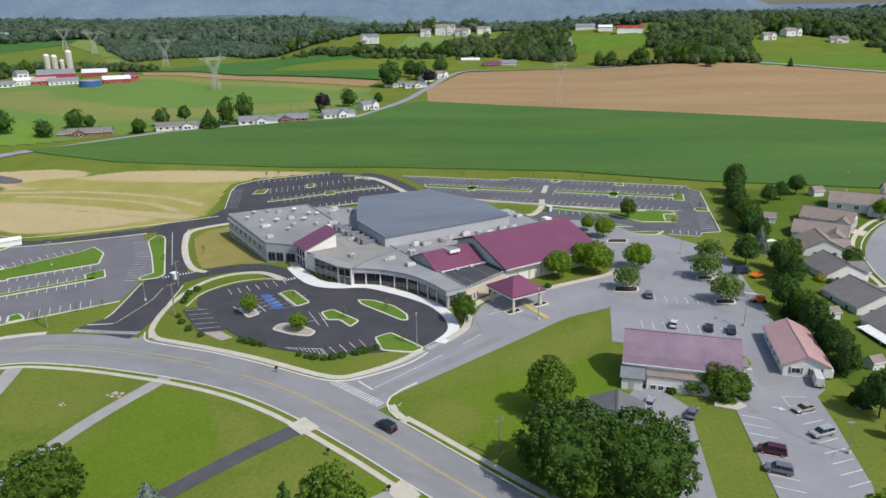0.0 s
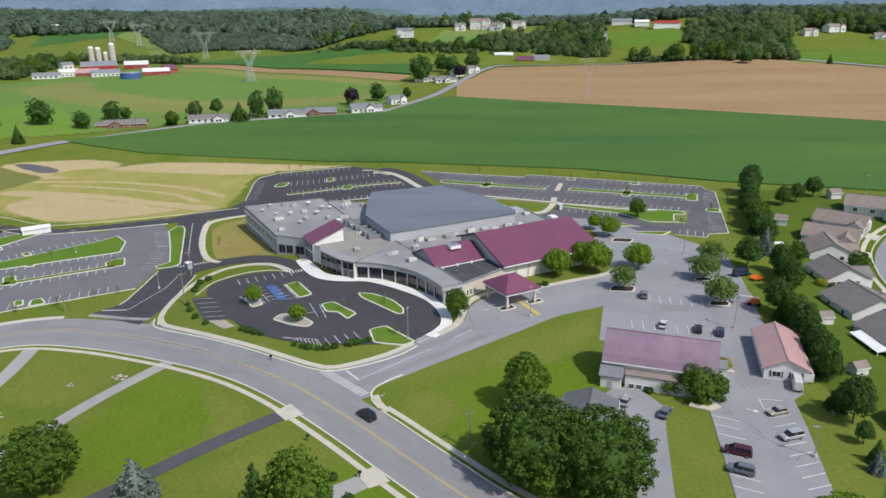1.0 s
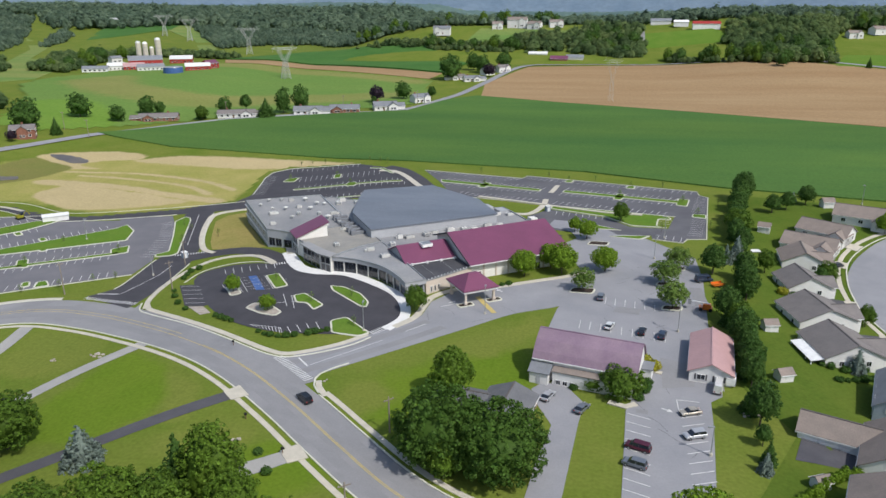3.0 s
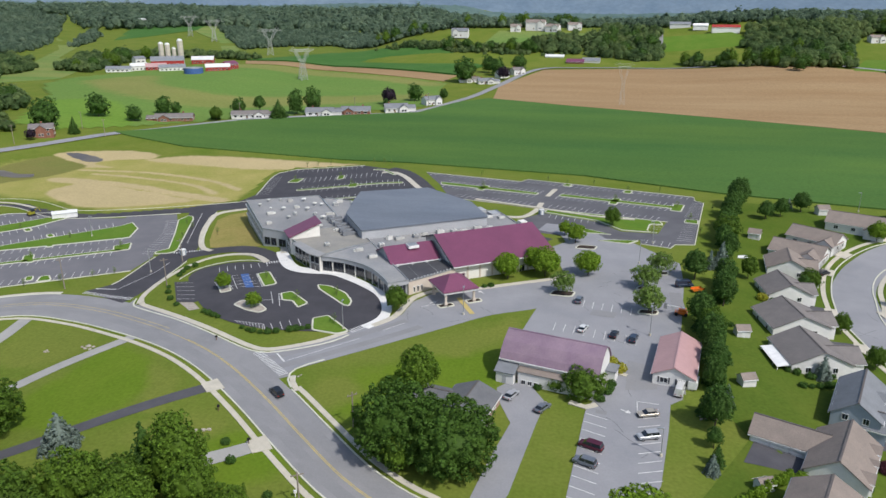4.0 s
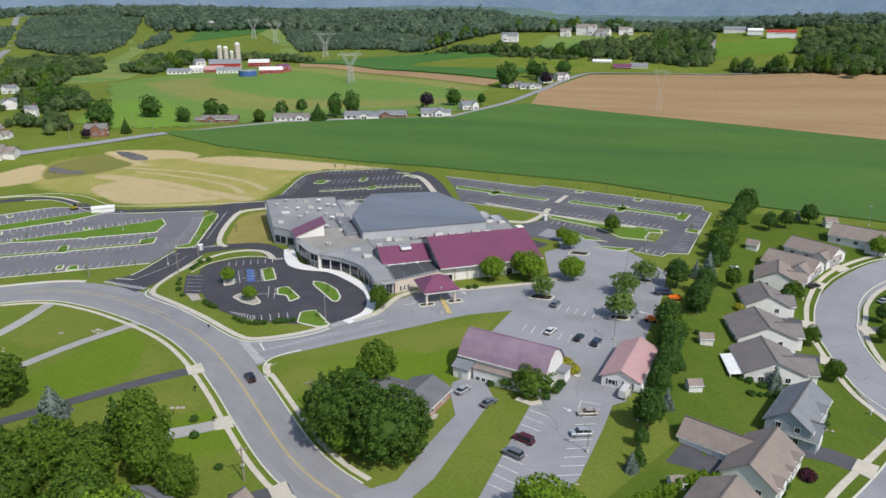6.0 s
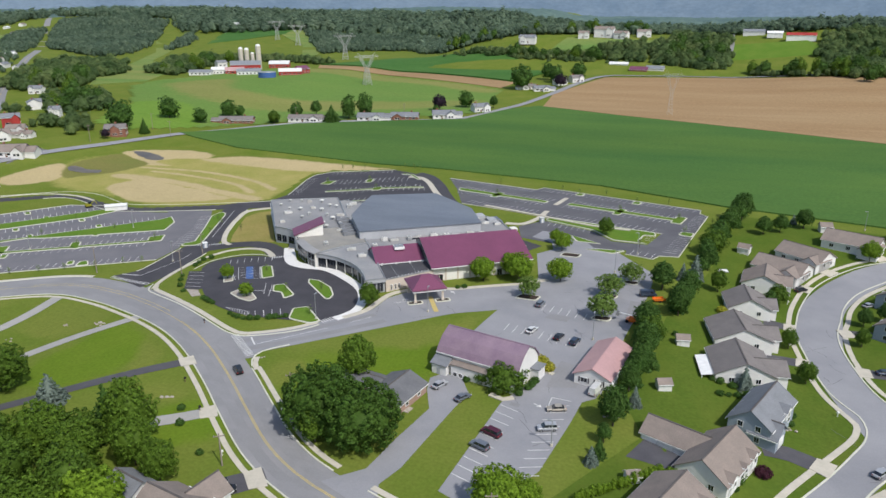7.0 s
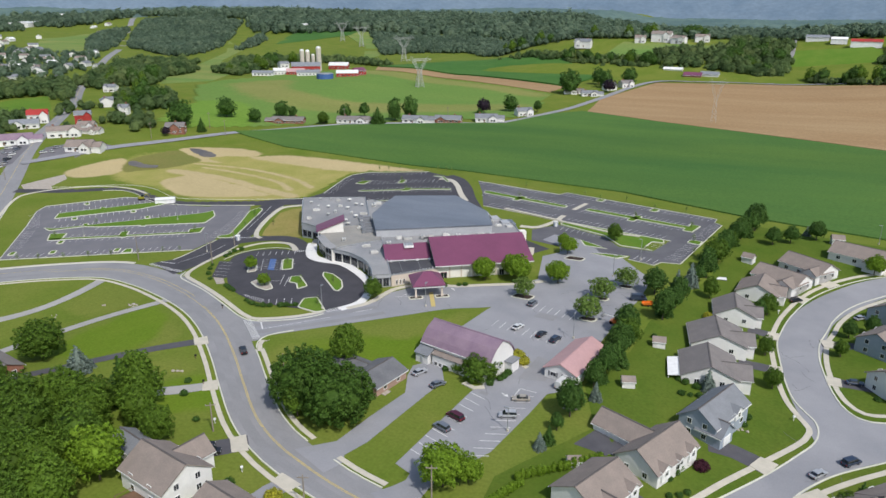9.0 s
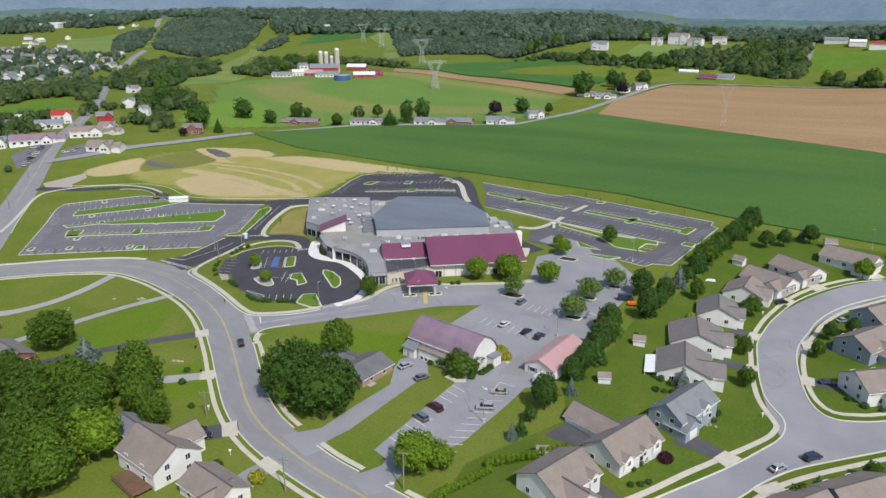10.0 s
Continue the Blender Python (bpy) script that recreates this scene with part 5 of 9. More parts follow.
    hull(bm, [(0.2, 0, -1), (36.2, 0, -1), (36.2, 26, -1), (0.2, 26, -1), (0.2, 0, 5.7), (36.2, 0, 5.7), (36.2, 26, 7.5), (0.2, 26, 7.5), (0.2, 15.6, 11.2), (36.2, 15.6, 11.2)], [(0, 1, 5, 4), (2, 3, 7, 6), (1, 2, 6, 9, 5), (3, 0, 4, 8, 7)])
    part("wall", bm, WALL_W, g, "white hall wall")
    bm = bmesh.new()
    for a, b in (((-0.95, -1.7, 5.35), (-0.95, 15.6, 11.4)), ((-0.95, 15.6, 11.4), (-0.95, 27, 7.4))):
        v = [bm.verts.new(p) for p in ((a[0], a[1], a[2] - 0.25), (b[0], b[1], b[2] - 0.25), (b[0], b[1], b[2] + 0.28), (a[0], a[1], a[2] + 0.28), (a[0] - 0.12, a[1], a[2] - 0.25), (b[0] - 0.12, b[1], b[2] - 0.25), (b[0] - 0.12, b[1], b[2] + 0.28), (a[0] - 0.12, a[1], a[2] + 0.28))]
        for f in ((0, 1, 2, 3), (7, 6, 5, 4), (0, 4, 5, 1), (2, 6, 7, 3), (1, 5, 6, 2), (0, 3, 7, 4)):
            bm.faces.new([v[i] for i in f])
    part("bargeboard", bm, ROOF_DARK, g, "dark gable trim")
    part("gutter", boxes((-0.9, 37.2, -1.85, -1.6, 5.15, 5.4)), METAL_W, g, "white eaves gutter")
    for x in (4.5, 9, 13.5, 18, 22.5, 27, 31.5):
        part("pilaster", boxes((x, x + 0.5, -0.25, 0.0, -0.5, 5.2)), WALL_CREAM, g)
    pane_row(g, (1.2, -0.02), (3.8, -0.02), 0.0, 2.3, 1, 0.3, 0.06, ROOF_RED, 2)
    pane_row(g, (24, -0.02), (26, -0.02), 0.0, 2.3, 1, 0.3, 0.06, METAL_G, 2)
    # smaller maroon gable with skylight
    bm = bmesh.new()
    slab_roof(bm, (-18.6, 8.9, 5.15), (-1.0, 8.9, 5.15), (-1.0, 17.2, 9.0), (-18.6, 17.2, 9.0), 0.3)
    slab_roof(bm, (-1.0, 25.6, 5.15), (-18.6, 25.6, 5.15), (-18.6, 17.2, 9.0), (-1.0, 17.2, 9.0), 0.3)
    part("roof", bm, ROOF_RED, g, "smaller maroon metal gable roof")
    bm = bmesh.new()
    hull(bm, [(-18, 9.4, -1), (-0.4, 9.4, -1), (-0.4, 25.2, -1), (-18, 25.2, -1), (-18, 9.4, 5.2), (-0.4, 9.4, 5.2), (-0.4, 25.2, 5.2), (-18, 25.2, 5.2), (-18, 17.2, 8.75), (-0.4, 17.2, 8.75)], [(0, 1, 5, 4), (2, 3, 7, 6), (1, 2, 6, 9, 5), (3, 0, 4, 8, 7)])
    part("wall", bm, WALL_G, g, "pale grey gable wall")
    sk = new("skylight")
    sk.parent = g
    bm = bmesh.new()
    box(bm, -10.6, -7.0, 13.6, 17.0, 8.2, 9.15)
    part("frame", bm, METAL_W, sk)
    for i in range(3):
        part("pane", boxes((-10.4 + i * 1.15, -9.4 + i * 1.15, 13.8, 16.8, 9.15, 9.22)), METAL_G, sk, "pale glazed skylight pane")
    for x in (-16.8, -11.6, -6.6, -1.9):
        part("bracket", boxes((x, x + 0.7, 8.3, 8.9, 4.6, 5.25)), METAL_W, g, "white eaves bracket")
    part("gutter", boxes((-18.6, -1.0, 8.7, 8.95, 4.85, 5.05)), METAL_W, g)
    # dark flat roof at the old entrance
    flat_block(g, [(-18, 9.3), (-17.9, -5.6), (-9, -3.2), (0.1, -0.6), (0.1, 9.3)], -1, 4.5, WALL_CREAM, ROOF_DARK, 0.25, "dark flat roof with pale seams")
    for i in range(14):
        x = -17 + i * 1.25
        part("scupper", boxes((x, x + 0.22, -5.5 + i * 0.37, -5.2 + i * 0.37, 4.75, 5.1)), METAL_W, g, "small white roof edge clip")
    for i in range(1, 4, 2):
        part("roof_seam", boxes((-17 + i * 3.6, -16.92 + i * 3.6, -3.5 + i * 0.8, 8.8, 4.535, 4.55)), MEMBRANE, g, "pale seam")
    pane_row(g, (-16.6, -5.3), (-12.4, -4.1), 0.6, 2.4, 3, 0.7, 0.05, METAL_W, 2)
    pane_row(g, (-8.6, -3.15), (-4.4, -1.9), 0.0, 2.6, 2, 0.5, 0.05, METAL_W, 2)
    # entrance canopy on brick piers
    c = new("canopy")
    c.parent = g
    E, F = [(-11.8, -19.0), (-0.1, -19.0), (-0.1, -6.8), (-11.8, -6.8)], [(-7.4, -13.4), (-4.5, -13.4), (-4.5, -12.4), (-7.4, -12.4)]
    bm = bmesh.new()
    n = 4
    rows = [[bm.verts.new((*p, z)) for p in r] for r, z in ((E, 4.55), (E, 4.85), (F, 8.0))]
    for a, b in zip(rows, rows[1:]):
        for i in range(n):
            bm.faces.new((a[i], a[(i + 1) % n], b[(i + 1) % n], b[i]))
    bm.faces.new(rows[2]), bm.faces.new(rows[0][::-1])
    part("roof", bm, ROOF_RED, c, "maroon hipped metal canopy roof")
    part("fascia", boxes((-11.5, -0.4, -18.7, -7.1, 3.9, 4.56)), METAL_W, c, "white canopy beam")
    for x, y in ((-10.6, -17.8), (-1.3, -17.8), (-10.6, -8.2), (-1.3, -8.2)):
        part("pier", boxes((x - 0.45, x + 0.45, y - 0.45, y + 0.45, -0.2, 1.2), (x - 0.3, x + 0.3, y - 0.3, y + 0.3, 1.2, 3.95)), WALL_CREAM, c, "cream brick pier")
    return g


church()
for u, v in ((-10.6, -17.8), (-1.3, -17.8)):
    island([site(u + a, v + b) for a, b in ((-2.6, -1.3), (2.6, -1.3), (2.6, 1.3), (-2.6, 1.3))], MULCH, "kerbed bed of dark mulch at a canopy pier", 0.8, 0.24)


def rooftop_unit():
    g = thing("rooftop_unit", "pale metal rooftop air unit on the grey roof", "air unit", group="rooftop air units")
    bm = bmesh.new()
    box(bm, -1.3, 1.3, -0.9, 0.9, 0.15, 1.3)
    bmesh.ops.bevel(bm, geom=bm.edges[:], offset=0.06, segments=1, affect="EDGES")
    part("casing", bm, UNIT, g)
    part("base_rail", boxes((-1.35, 1.35, -0.95, -0.75, 0, 0.16), (-1.35, 1.35, 0.75, 0.95, 0, 0.16)), METAL_G, g)
    for x in (-0.6, 0.6):
        bm = bmesh.new()
        tube(bm, (x, 0, 1.28), (x, 0, 1.45), 0.45, 0.45, 10)
        part("fan_cowl", bm, METAL_G, g, "grey fan cowl")
    part("duct", boxes((1.3, 2.1, -0.45, 0.45, 0.1, 0.85)), UNIT, g)
    part("louvre", boxes((-1.36, -1.3, -0.7, 0.7, 0.35, 1.1)), METAL_G, g)
    return g


def roof_vent():
    g = thing("roof_vent", "small pale metal vent cap on the flat roof", "roof vent", group="roof vents")
    bm = bmesh.new()
    tube(bm, (0, 0, 0), (0, 0, 0.7), 0.35, 0.35, 8)
    part("curb", bm, METAL_G, g)
    bm = bmesh.new()
    tube(bm, (0, 0, 0.65), (0, 0, 0.8), 0.65, 0.65, 10), tube(bm, (0, 0, 0.8), (0, 0, 1.0), 0.65, 0.2, 10)
    part("cap", bm, UNIT, g)
    return g


unit, vent = rooftop_unit(), roof_vent()
ROOF = [(-44.1, 85.1, 5.03), (-33.0, 36.1, 5.23), (-24.2, 26.4, 5.23), (-22.3, 18.1, 5.23), (-15.2, 29.2, 4.83), (-10.1, 35.6, 4.83), (-7.0, 34.4, 4.83), (-0.4, 34.3, 4.83), (3.4, 35.2, 4.83), (9.5, 35.6, 4.83), (15.0, 35.0, 4.83), (18.6, 34.0, 4.83),
        (24.3, 34.4, 4.83), (-24, 61.2, 5.03), (-24.5, 52, 5.23), (-22.5, 74.5, 5.03), (-16.2, 88.5, 4.83), (35.6, 46.5, 4.83), (39.5, 44.4, 4.83), (33.5, 52.5, 4.83), (-13.6, 92, 4.83), (-23.6, 67.5, 5.03), (-9, 87.2, 4.83), (29.5, 34, 4.83)]
for i, (u, v, z) in enumerate(ROOF):
    x, y = site(u, v)
    m = pose(x, y, z, 0, 0, 33.5 + (0, 90, 180)[i % 3]) @ Matrix.Diagonal((*(0.6 + 0.5 * random.random() for _ in range(2)), 0.7 + 0.5 * random.random(), 1))
    (unit if i == 0 else copy_thing(unit, m)).matrix_basis = m
VENTS = [(-41.4, 105), (-36.2, 104), (-42.7, 92.4), (-38, 89.2), (-32.6, 89.8), (-27.2, 99.8), (-29, 84.9), (-27.7, 76.8), (-21.8, 89.9), (-24.5, 91.5), (-47.3, 71), (-30.9, 64.1), (-30.1, 58.4), (-35, 80), (-38.5, 76), (-46, 99), (-33, 101), (-26, 70)]
for i, (u, v) in enumerate(VENTS):
    x, y = site(u, v)
    m = pose(x, y, 5.03, 0, 0, 40 * i) @ Matrix.Scale(0.9 + 0.8 * random.random(), 4)
    if i % 3 == 1:
        copy_thing(unit, pose(x, y, 5.03, 0, 0, 33.5 + 90 * (i % 2)) @ Matrix.Diagonal((0.62, 0.66, 0.85 + 0.3 * random.random(), 1)))
    else:
        (vent if i == 0 else copy_thing(vent, m)).matrix_basis = m


# ---- houses ----
def gable_body(g, x0, x1, y0, y1, z0, h, rise, wall, roof, axis="x", over=0.45, t=0.22):
    """Walls with two gables and a roof of two slabs; the ridge runs along axis."""
    if axis == "x":
        f = lambda a, b, z: (a, b, z)
        a0, a1, b0, b1 = x0, x1, y0, y1
    else:
        f = lambda a, b, z: (b, a, z)
        a0, a1, b0, b1 = y0, y1, x0, x1
    m, k = (b0 + b1) / 2, rise / ((b1 - b0) / 2)
    bm = bmesh.new()
    hull(bm, [f(a0, b0, z0), f(a1, b0, z0), f(a1, b1, z0), f(a0, b1, z0), f(a0, b0, h), f(a1, b0, h), f(a1, b1, h), f(a0, b1, h), f(a0, m, h + rise), f(a1, m, h + rise)],
         [(0, 1, 5, 4), (2, 3, 7, 6), (1, 2, 6, 9, 5), (3, 0, 4, 8, 7)])
    part("wall", bm, wall, g)
    for s in (0, 1):
        e, ez = (b0 - over, h - k * over) if s == 0 else (b1 + over, h - k * over)
        bm = bmesh.new()
        slab_roof(bm, f(a0 - over, e, ez + t), f(a1 + over, e, ez + t), f(a1 + over, m, h + rise + t), f(a0 - over, m, h + rise + t), t)
        part("roof", bm, roof, g)
        bm = bmesh.new()
        p, q = f(a0 - over, e - (0.1 if s == 0 else 0), ez - 0.12), f(a1 + over, e + (0.1 if s else 0), ez + 0.1)
        box(bm, min(p[0], q[0]), max(p[0], q[0]), min(p[1], q[1]), max(p[1], q[1]), p[2], q[2])
        part("gutter", bm, METAL_W, g)
    if t > 0.15:
        bm = bmesh.new()
        p, q = f(a0 - over, m - 0.2, h + rise + t - 0.08), f(a1 + over, m + 0.2, h + rise + t + 0.04)
        box(bm, min(p[0], q[0]), max(p[0], q[0]), min(p[1], q[1]), max(p[1], q[1]), p[2], q[2])
        part("ridge_cap", bm, RIDGE_CAP if roof in (SHINGLE_T, SHINGLE_D, SHINGLE_G, SHINGLE_S) else roof, g)


def house(x, y, rz, L, W, h, rise, wall, roof, label, axis="x", wing=None, porch=False, garage=None, dormer=False, chimney=False, front=(), z=None, group="", lift=0.0):
    g = thing("house", label, "house", pose(x, y, (terrain(x, y) if z is None else z) + lift, 0, 0, rz), group)
    gable_body(g, -L / 2, L / 2, -W / 2, W / 2, -1.5, h, rise, wall, roof, axis)
    if wing:
        gable_body(g, *wing[:4], -1.5, wing[4], wing[5], wall, roof, wing[6])
    n = max(2, int(L / 5.5))
    for z0 in ([0.9, 3.7] if h > 4.5 else [0.9]):
        pane_row(g, (-L / 2 + 0.8, -W / 2), (L / 2 - 0.8, -W / 2), z0, z0 + 1.4, n, L / n - 2.1, 0.04, METAL_W, 2)
        pane_row(g, (L / 2 - 0.8, W / 2), (-L / 2 + 0.8, W / 2), z0, z0 + 1.4, n, L / n - 2.1, 0.04, METAL_W, 2)
        k = 2
        pane_row(g, (L / 2, -W / 2 + 0.8), (L / 2, W / 2 - 0.8), z0, z0 + 1.4, k, W / 2 - 2.0, 0.04, METAL_W, 2)
        pane_row(g, (-L / 2, W / 2 - 0.8), (-L / 2, -W / 2 + 0.8), z0, z0 + 1.4, k, W / 2 - 2.0, 0.04, METAL_W, 2)
    for fx, w, up in front:
        gable_body(g, fx - w, fx + w, -W / 2 - 0.5, -W / 2 + 3.2, up, h + 0.4, w * 0.75, METAL_W, roof, "y", 0.2, 0.12)
        pane_row(g, (fx - 0.7, -W / 2 - 0.52), (fx + 0.7, -W / 2 - 0.52), h - 1.2, h + 0.1, 1, 0.2, 0.03, METAL_W, 2)
    for gx, gy, face in ([garage] if isinstance(garage, tuple) else garage or ()):
        d = new("garage_door")
        d.parent = g
        for i in range(4):
            zz = 0.05 + i * 0.58
            b = boxes((gx - 1.7, gx + 1.7, gy - 0.1, gy + 0.1, zz, zz + 0.54)) if face == "y" else boxes((gx - 0.1, gx + 0.1, gy - 1.7, gy + 1.7, zz, zz + 0.54))
            part("panel", b, METAL_W, d)
    if chimney:
        part("chimney", boxes((-0.5, 0.4, -0.4, 0.4, h + rise - 0.8, h + rise + 0.9)), BRICK_R if wall is BRICK_R else wall, g)
    if porch:
        p = new("porch")
        p.parent = g
        bm = bmesh.new()
        slab_roof(bm, (-L / 2 - 3.6, -W / 2, 2.5), (-L / 2, -W / 2, 3.0), (-L / 2, W / 2 - 3.5, 3.0), (-L / 2 - 3.6, W / 2 - 3.5, 2.5), 0.18)
        part("porch_roof", bm, METAL_W, p, "white porch roof")
        for yy in (-W / 2 + 0.2, -W / 2 + 3, W / 2 - 3.8):
            part("post", boxes((-L / 2 - 3.4, -L / 2 - 3.2, yy, yy + 0.2, -0.5, 2.5)), METAL_W, p)
    if dormer:
        for yy in (-W / 4, W / 4):
            gable_body(g, L / 2 - 3.0, L / 2 + 0.1, yy - 1.2, yy + 1.2, h - 0.4, h + 0.9, 0.9, METAL_W, roof, "x", 0.15, 0.12)
            pane_row(g, (L / 2 + 0.12, yy - 0.6), (L / 2 + 0.12, yy + 0.6), h - 0.2, h + 0.8, 1, 0.2, 0.03, METAL_W, 1)
    return g



house(118.0, 163.5, 8, 15, 15, 3.2, 3.4, SIDING_W, SHINGLE_D, "white house with a dark shingle roof and a white porch", "y", (3, 11, -6, 4, 3.0, 2.2, "x"), True)
house(118.8, 185.5, 10, 16, 14.5, 3.2, 3.4, SIDING_W, SHINGLE_D, "white house with a taupe shingle roof and side wing", "y", (4, 10.5, -5, 4, 3.0, 2.2, "x"))
house(122.8, 211.5, 6, 13, 13, 3.2, 3.2, SIDING_W, SHINGLE_D, "white house with a dark brown shingle roof", "y", (2, 8.5, -5, 3, 3.0, 2.0, "x"))
house(130.5, 237.5, -8, 14, 13, 3.3, 3.4, SIDING_W, SHINGLE_T, "white gabled house with a taupe shingle roof", "y", (1, 9, -4, 4, 3.1, 2.2, "x"))
house(138.0, 252.5, -30, 18, 12, 3.3, 3.0, SIDING_W, SHINGLE_T, "white house with a broad taupe shingle roof", "x", (1, 9, -9, 2, 3.1, 2.2, "y"))
house(147.5, 266.5, -38, 18, 11, 3.3, 3.0, SIDING_W, SHINGLE_T, "white house with a long taupe shingle roof", "x", (3, 9, -8, 2, 3.0, 2.0, "y"))
house(167.0, 284.5, -25, 20, 12, 3.3, 3.2, SIDING_W, SHINGLE_T, "pale house with a hipped taupe roof and garage", "x", (4, 11, -9, 2, 3.0, 2.0, "y"))
house(194.0, 296.0, -20, 18, 12, 3.3, 3.2, SIDING_W, SHINGLE_T, "pale house with a taupe roof by the field", "x")
house(121.4, 137.4, 67, 17.5, 9.6, 5.0, 3.4, SIDING_B, SHINGLE_G, "blue-grey two-storey house with a grey shingle roof", "x", (-8.7, -2.2, -6.2, 0, 3.2, 2.6, "y"), garage=(-5.4, -6.3, "y"), front=((2.5, 1.7, 3.2),))
house(110.6, 113.4, 65.5, 16.5, 11, 3.4, 3.8, SIDING_W, SHINGLE_T, "white house with a steep taupe roof and garage wing", "x", (-1, 6.5, 3, 17, 3.0, 2.6, "y"), garage=[(-1.1, 7.4, "x"), (-1.1, 11.2, "x"), (-1.1, 15, "x")], front=((-5.5, 1.6, 1.0), (5.5, 1.4, 1.0), (0.5, 0.8, 3.0)))
house(101.0, 92.5, 66, 14, 12, 4.2, 3.2, SIDING_W, SHINGLE_T, "white house with a taupe gabled roof", "x", (-6, 1, -10, 2, 3.4, 2.4, "y"), front=((4.5, 1.4, 2.0),))
for x, y, r, w, s in ((168, 206, 55, SIDING_B, SHINGLE_T), (169, 178, 35, SIDING_W, SHINGLE_T), (174, 232, 50, SIDING_B, SHINGLE_T), (196, 250, 40, SIDING_W, SHINGLE_T), (161, 118, 45, SIDING_B, SHINGLE_T), (149, 106, 50, SIDING_W, SHINGLE_T), (128, 80, 60, SIDING_W, SHINGLE_T), (188, 205, 40, SIDING_W, SHINGLE_T)):
    house(x, y, r, 15, 12, 4.6, 3.4, w, s, "pale two-storey house with a taupe shingle roof", "x", (-3, 4, -9, 2, 3.4, 2.4, "y"), group="houses on the bend")
house(15.6, 61.0, -13, 15, 12, 4.6, 3.8, SIDING_W, SHINGLE_T, "white gabled house with a taupe shingle roof and deck", "x", (-4.0, 2.5, 3, 10.2, 4.2, 2.8, "y"))
house(34.5, 58.0, -14, 13, 9, 3.0, 2.4, SIDING_W, SHINGLE_T, "low house with a taupe shingle roof", "x", (1, 6, -7, 2, 2.8, 1.8, "y"), chimney=False)
house(-1.0, 67.5, -15, 8, 6, 2.8, 1.8, SIDING_W, SHINGLE_G, "small white outbuilding under the trees", "x", chimney=False)
house(-71, 84, -12, 16, 9, 3.0, 2.0, BRICK_R, SHINGLE_D, "low brick house under dense trees", "x", chimney=False)
house(-104, 96, -12, 14, 8, 3.0, 2.0, BRICK_R, SHINGLE_D, "low brick house by a pale drive", "x", chimney=False)
g = house(35.4, 118.8, -12.5, 10.5, 12.5, 2.6, 2.1, WALL_BRICK, SHINGLE_S, "low brick house with a slate grey roof beside the big trees", "y", (-15.5, -4.8, -1.5, 4.5, 2.3, 1.1, "x"))
part("step", boxes((5.3, 6.6, -4.5, -2.0, -0.6, 0.25)), STONES, g, "stone doorstep")


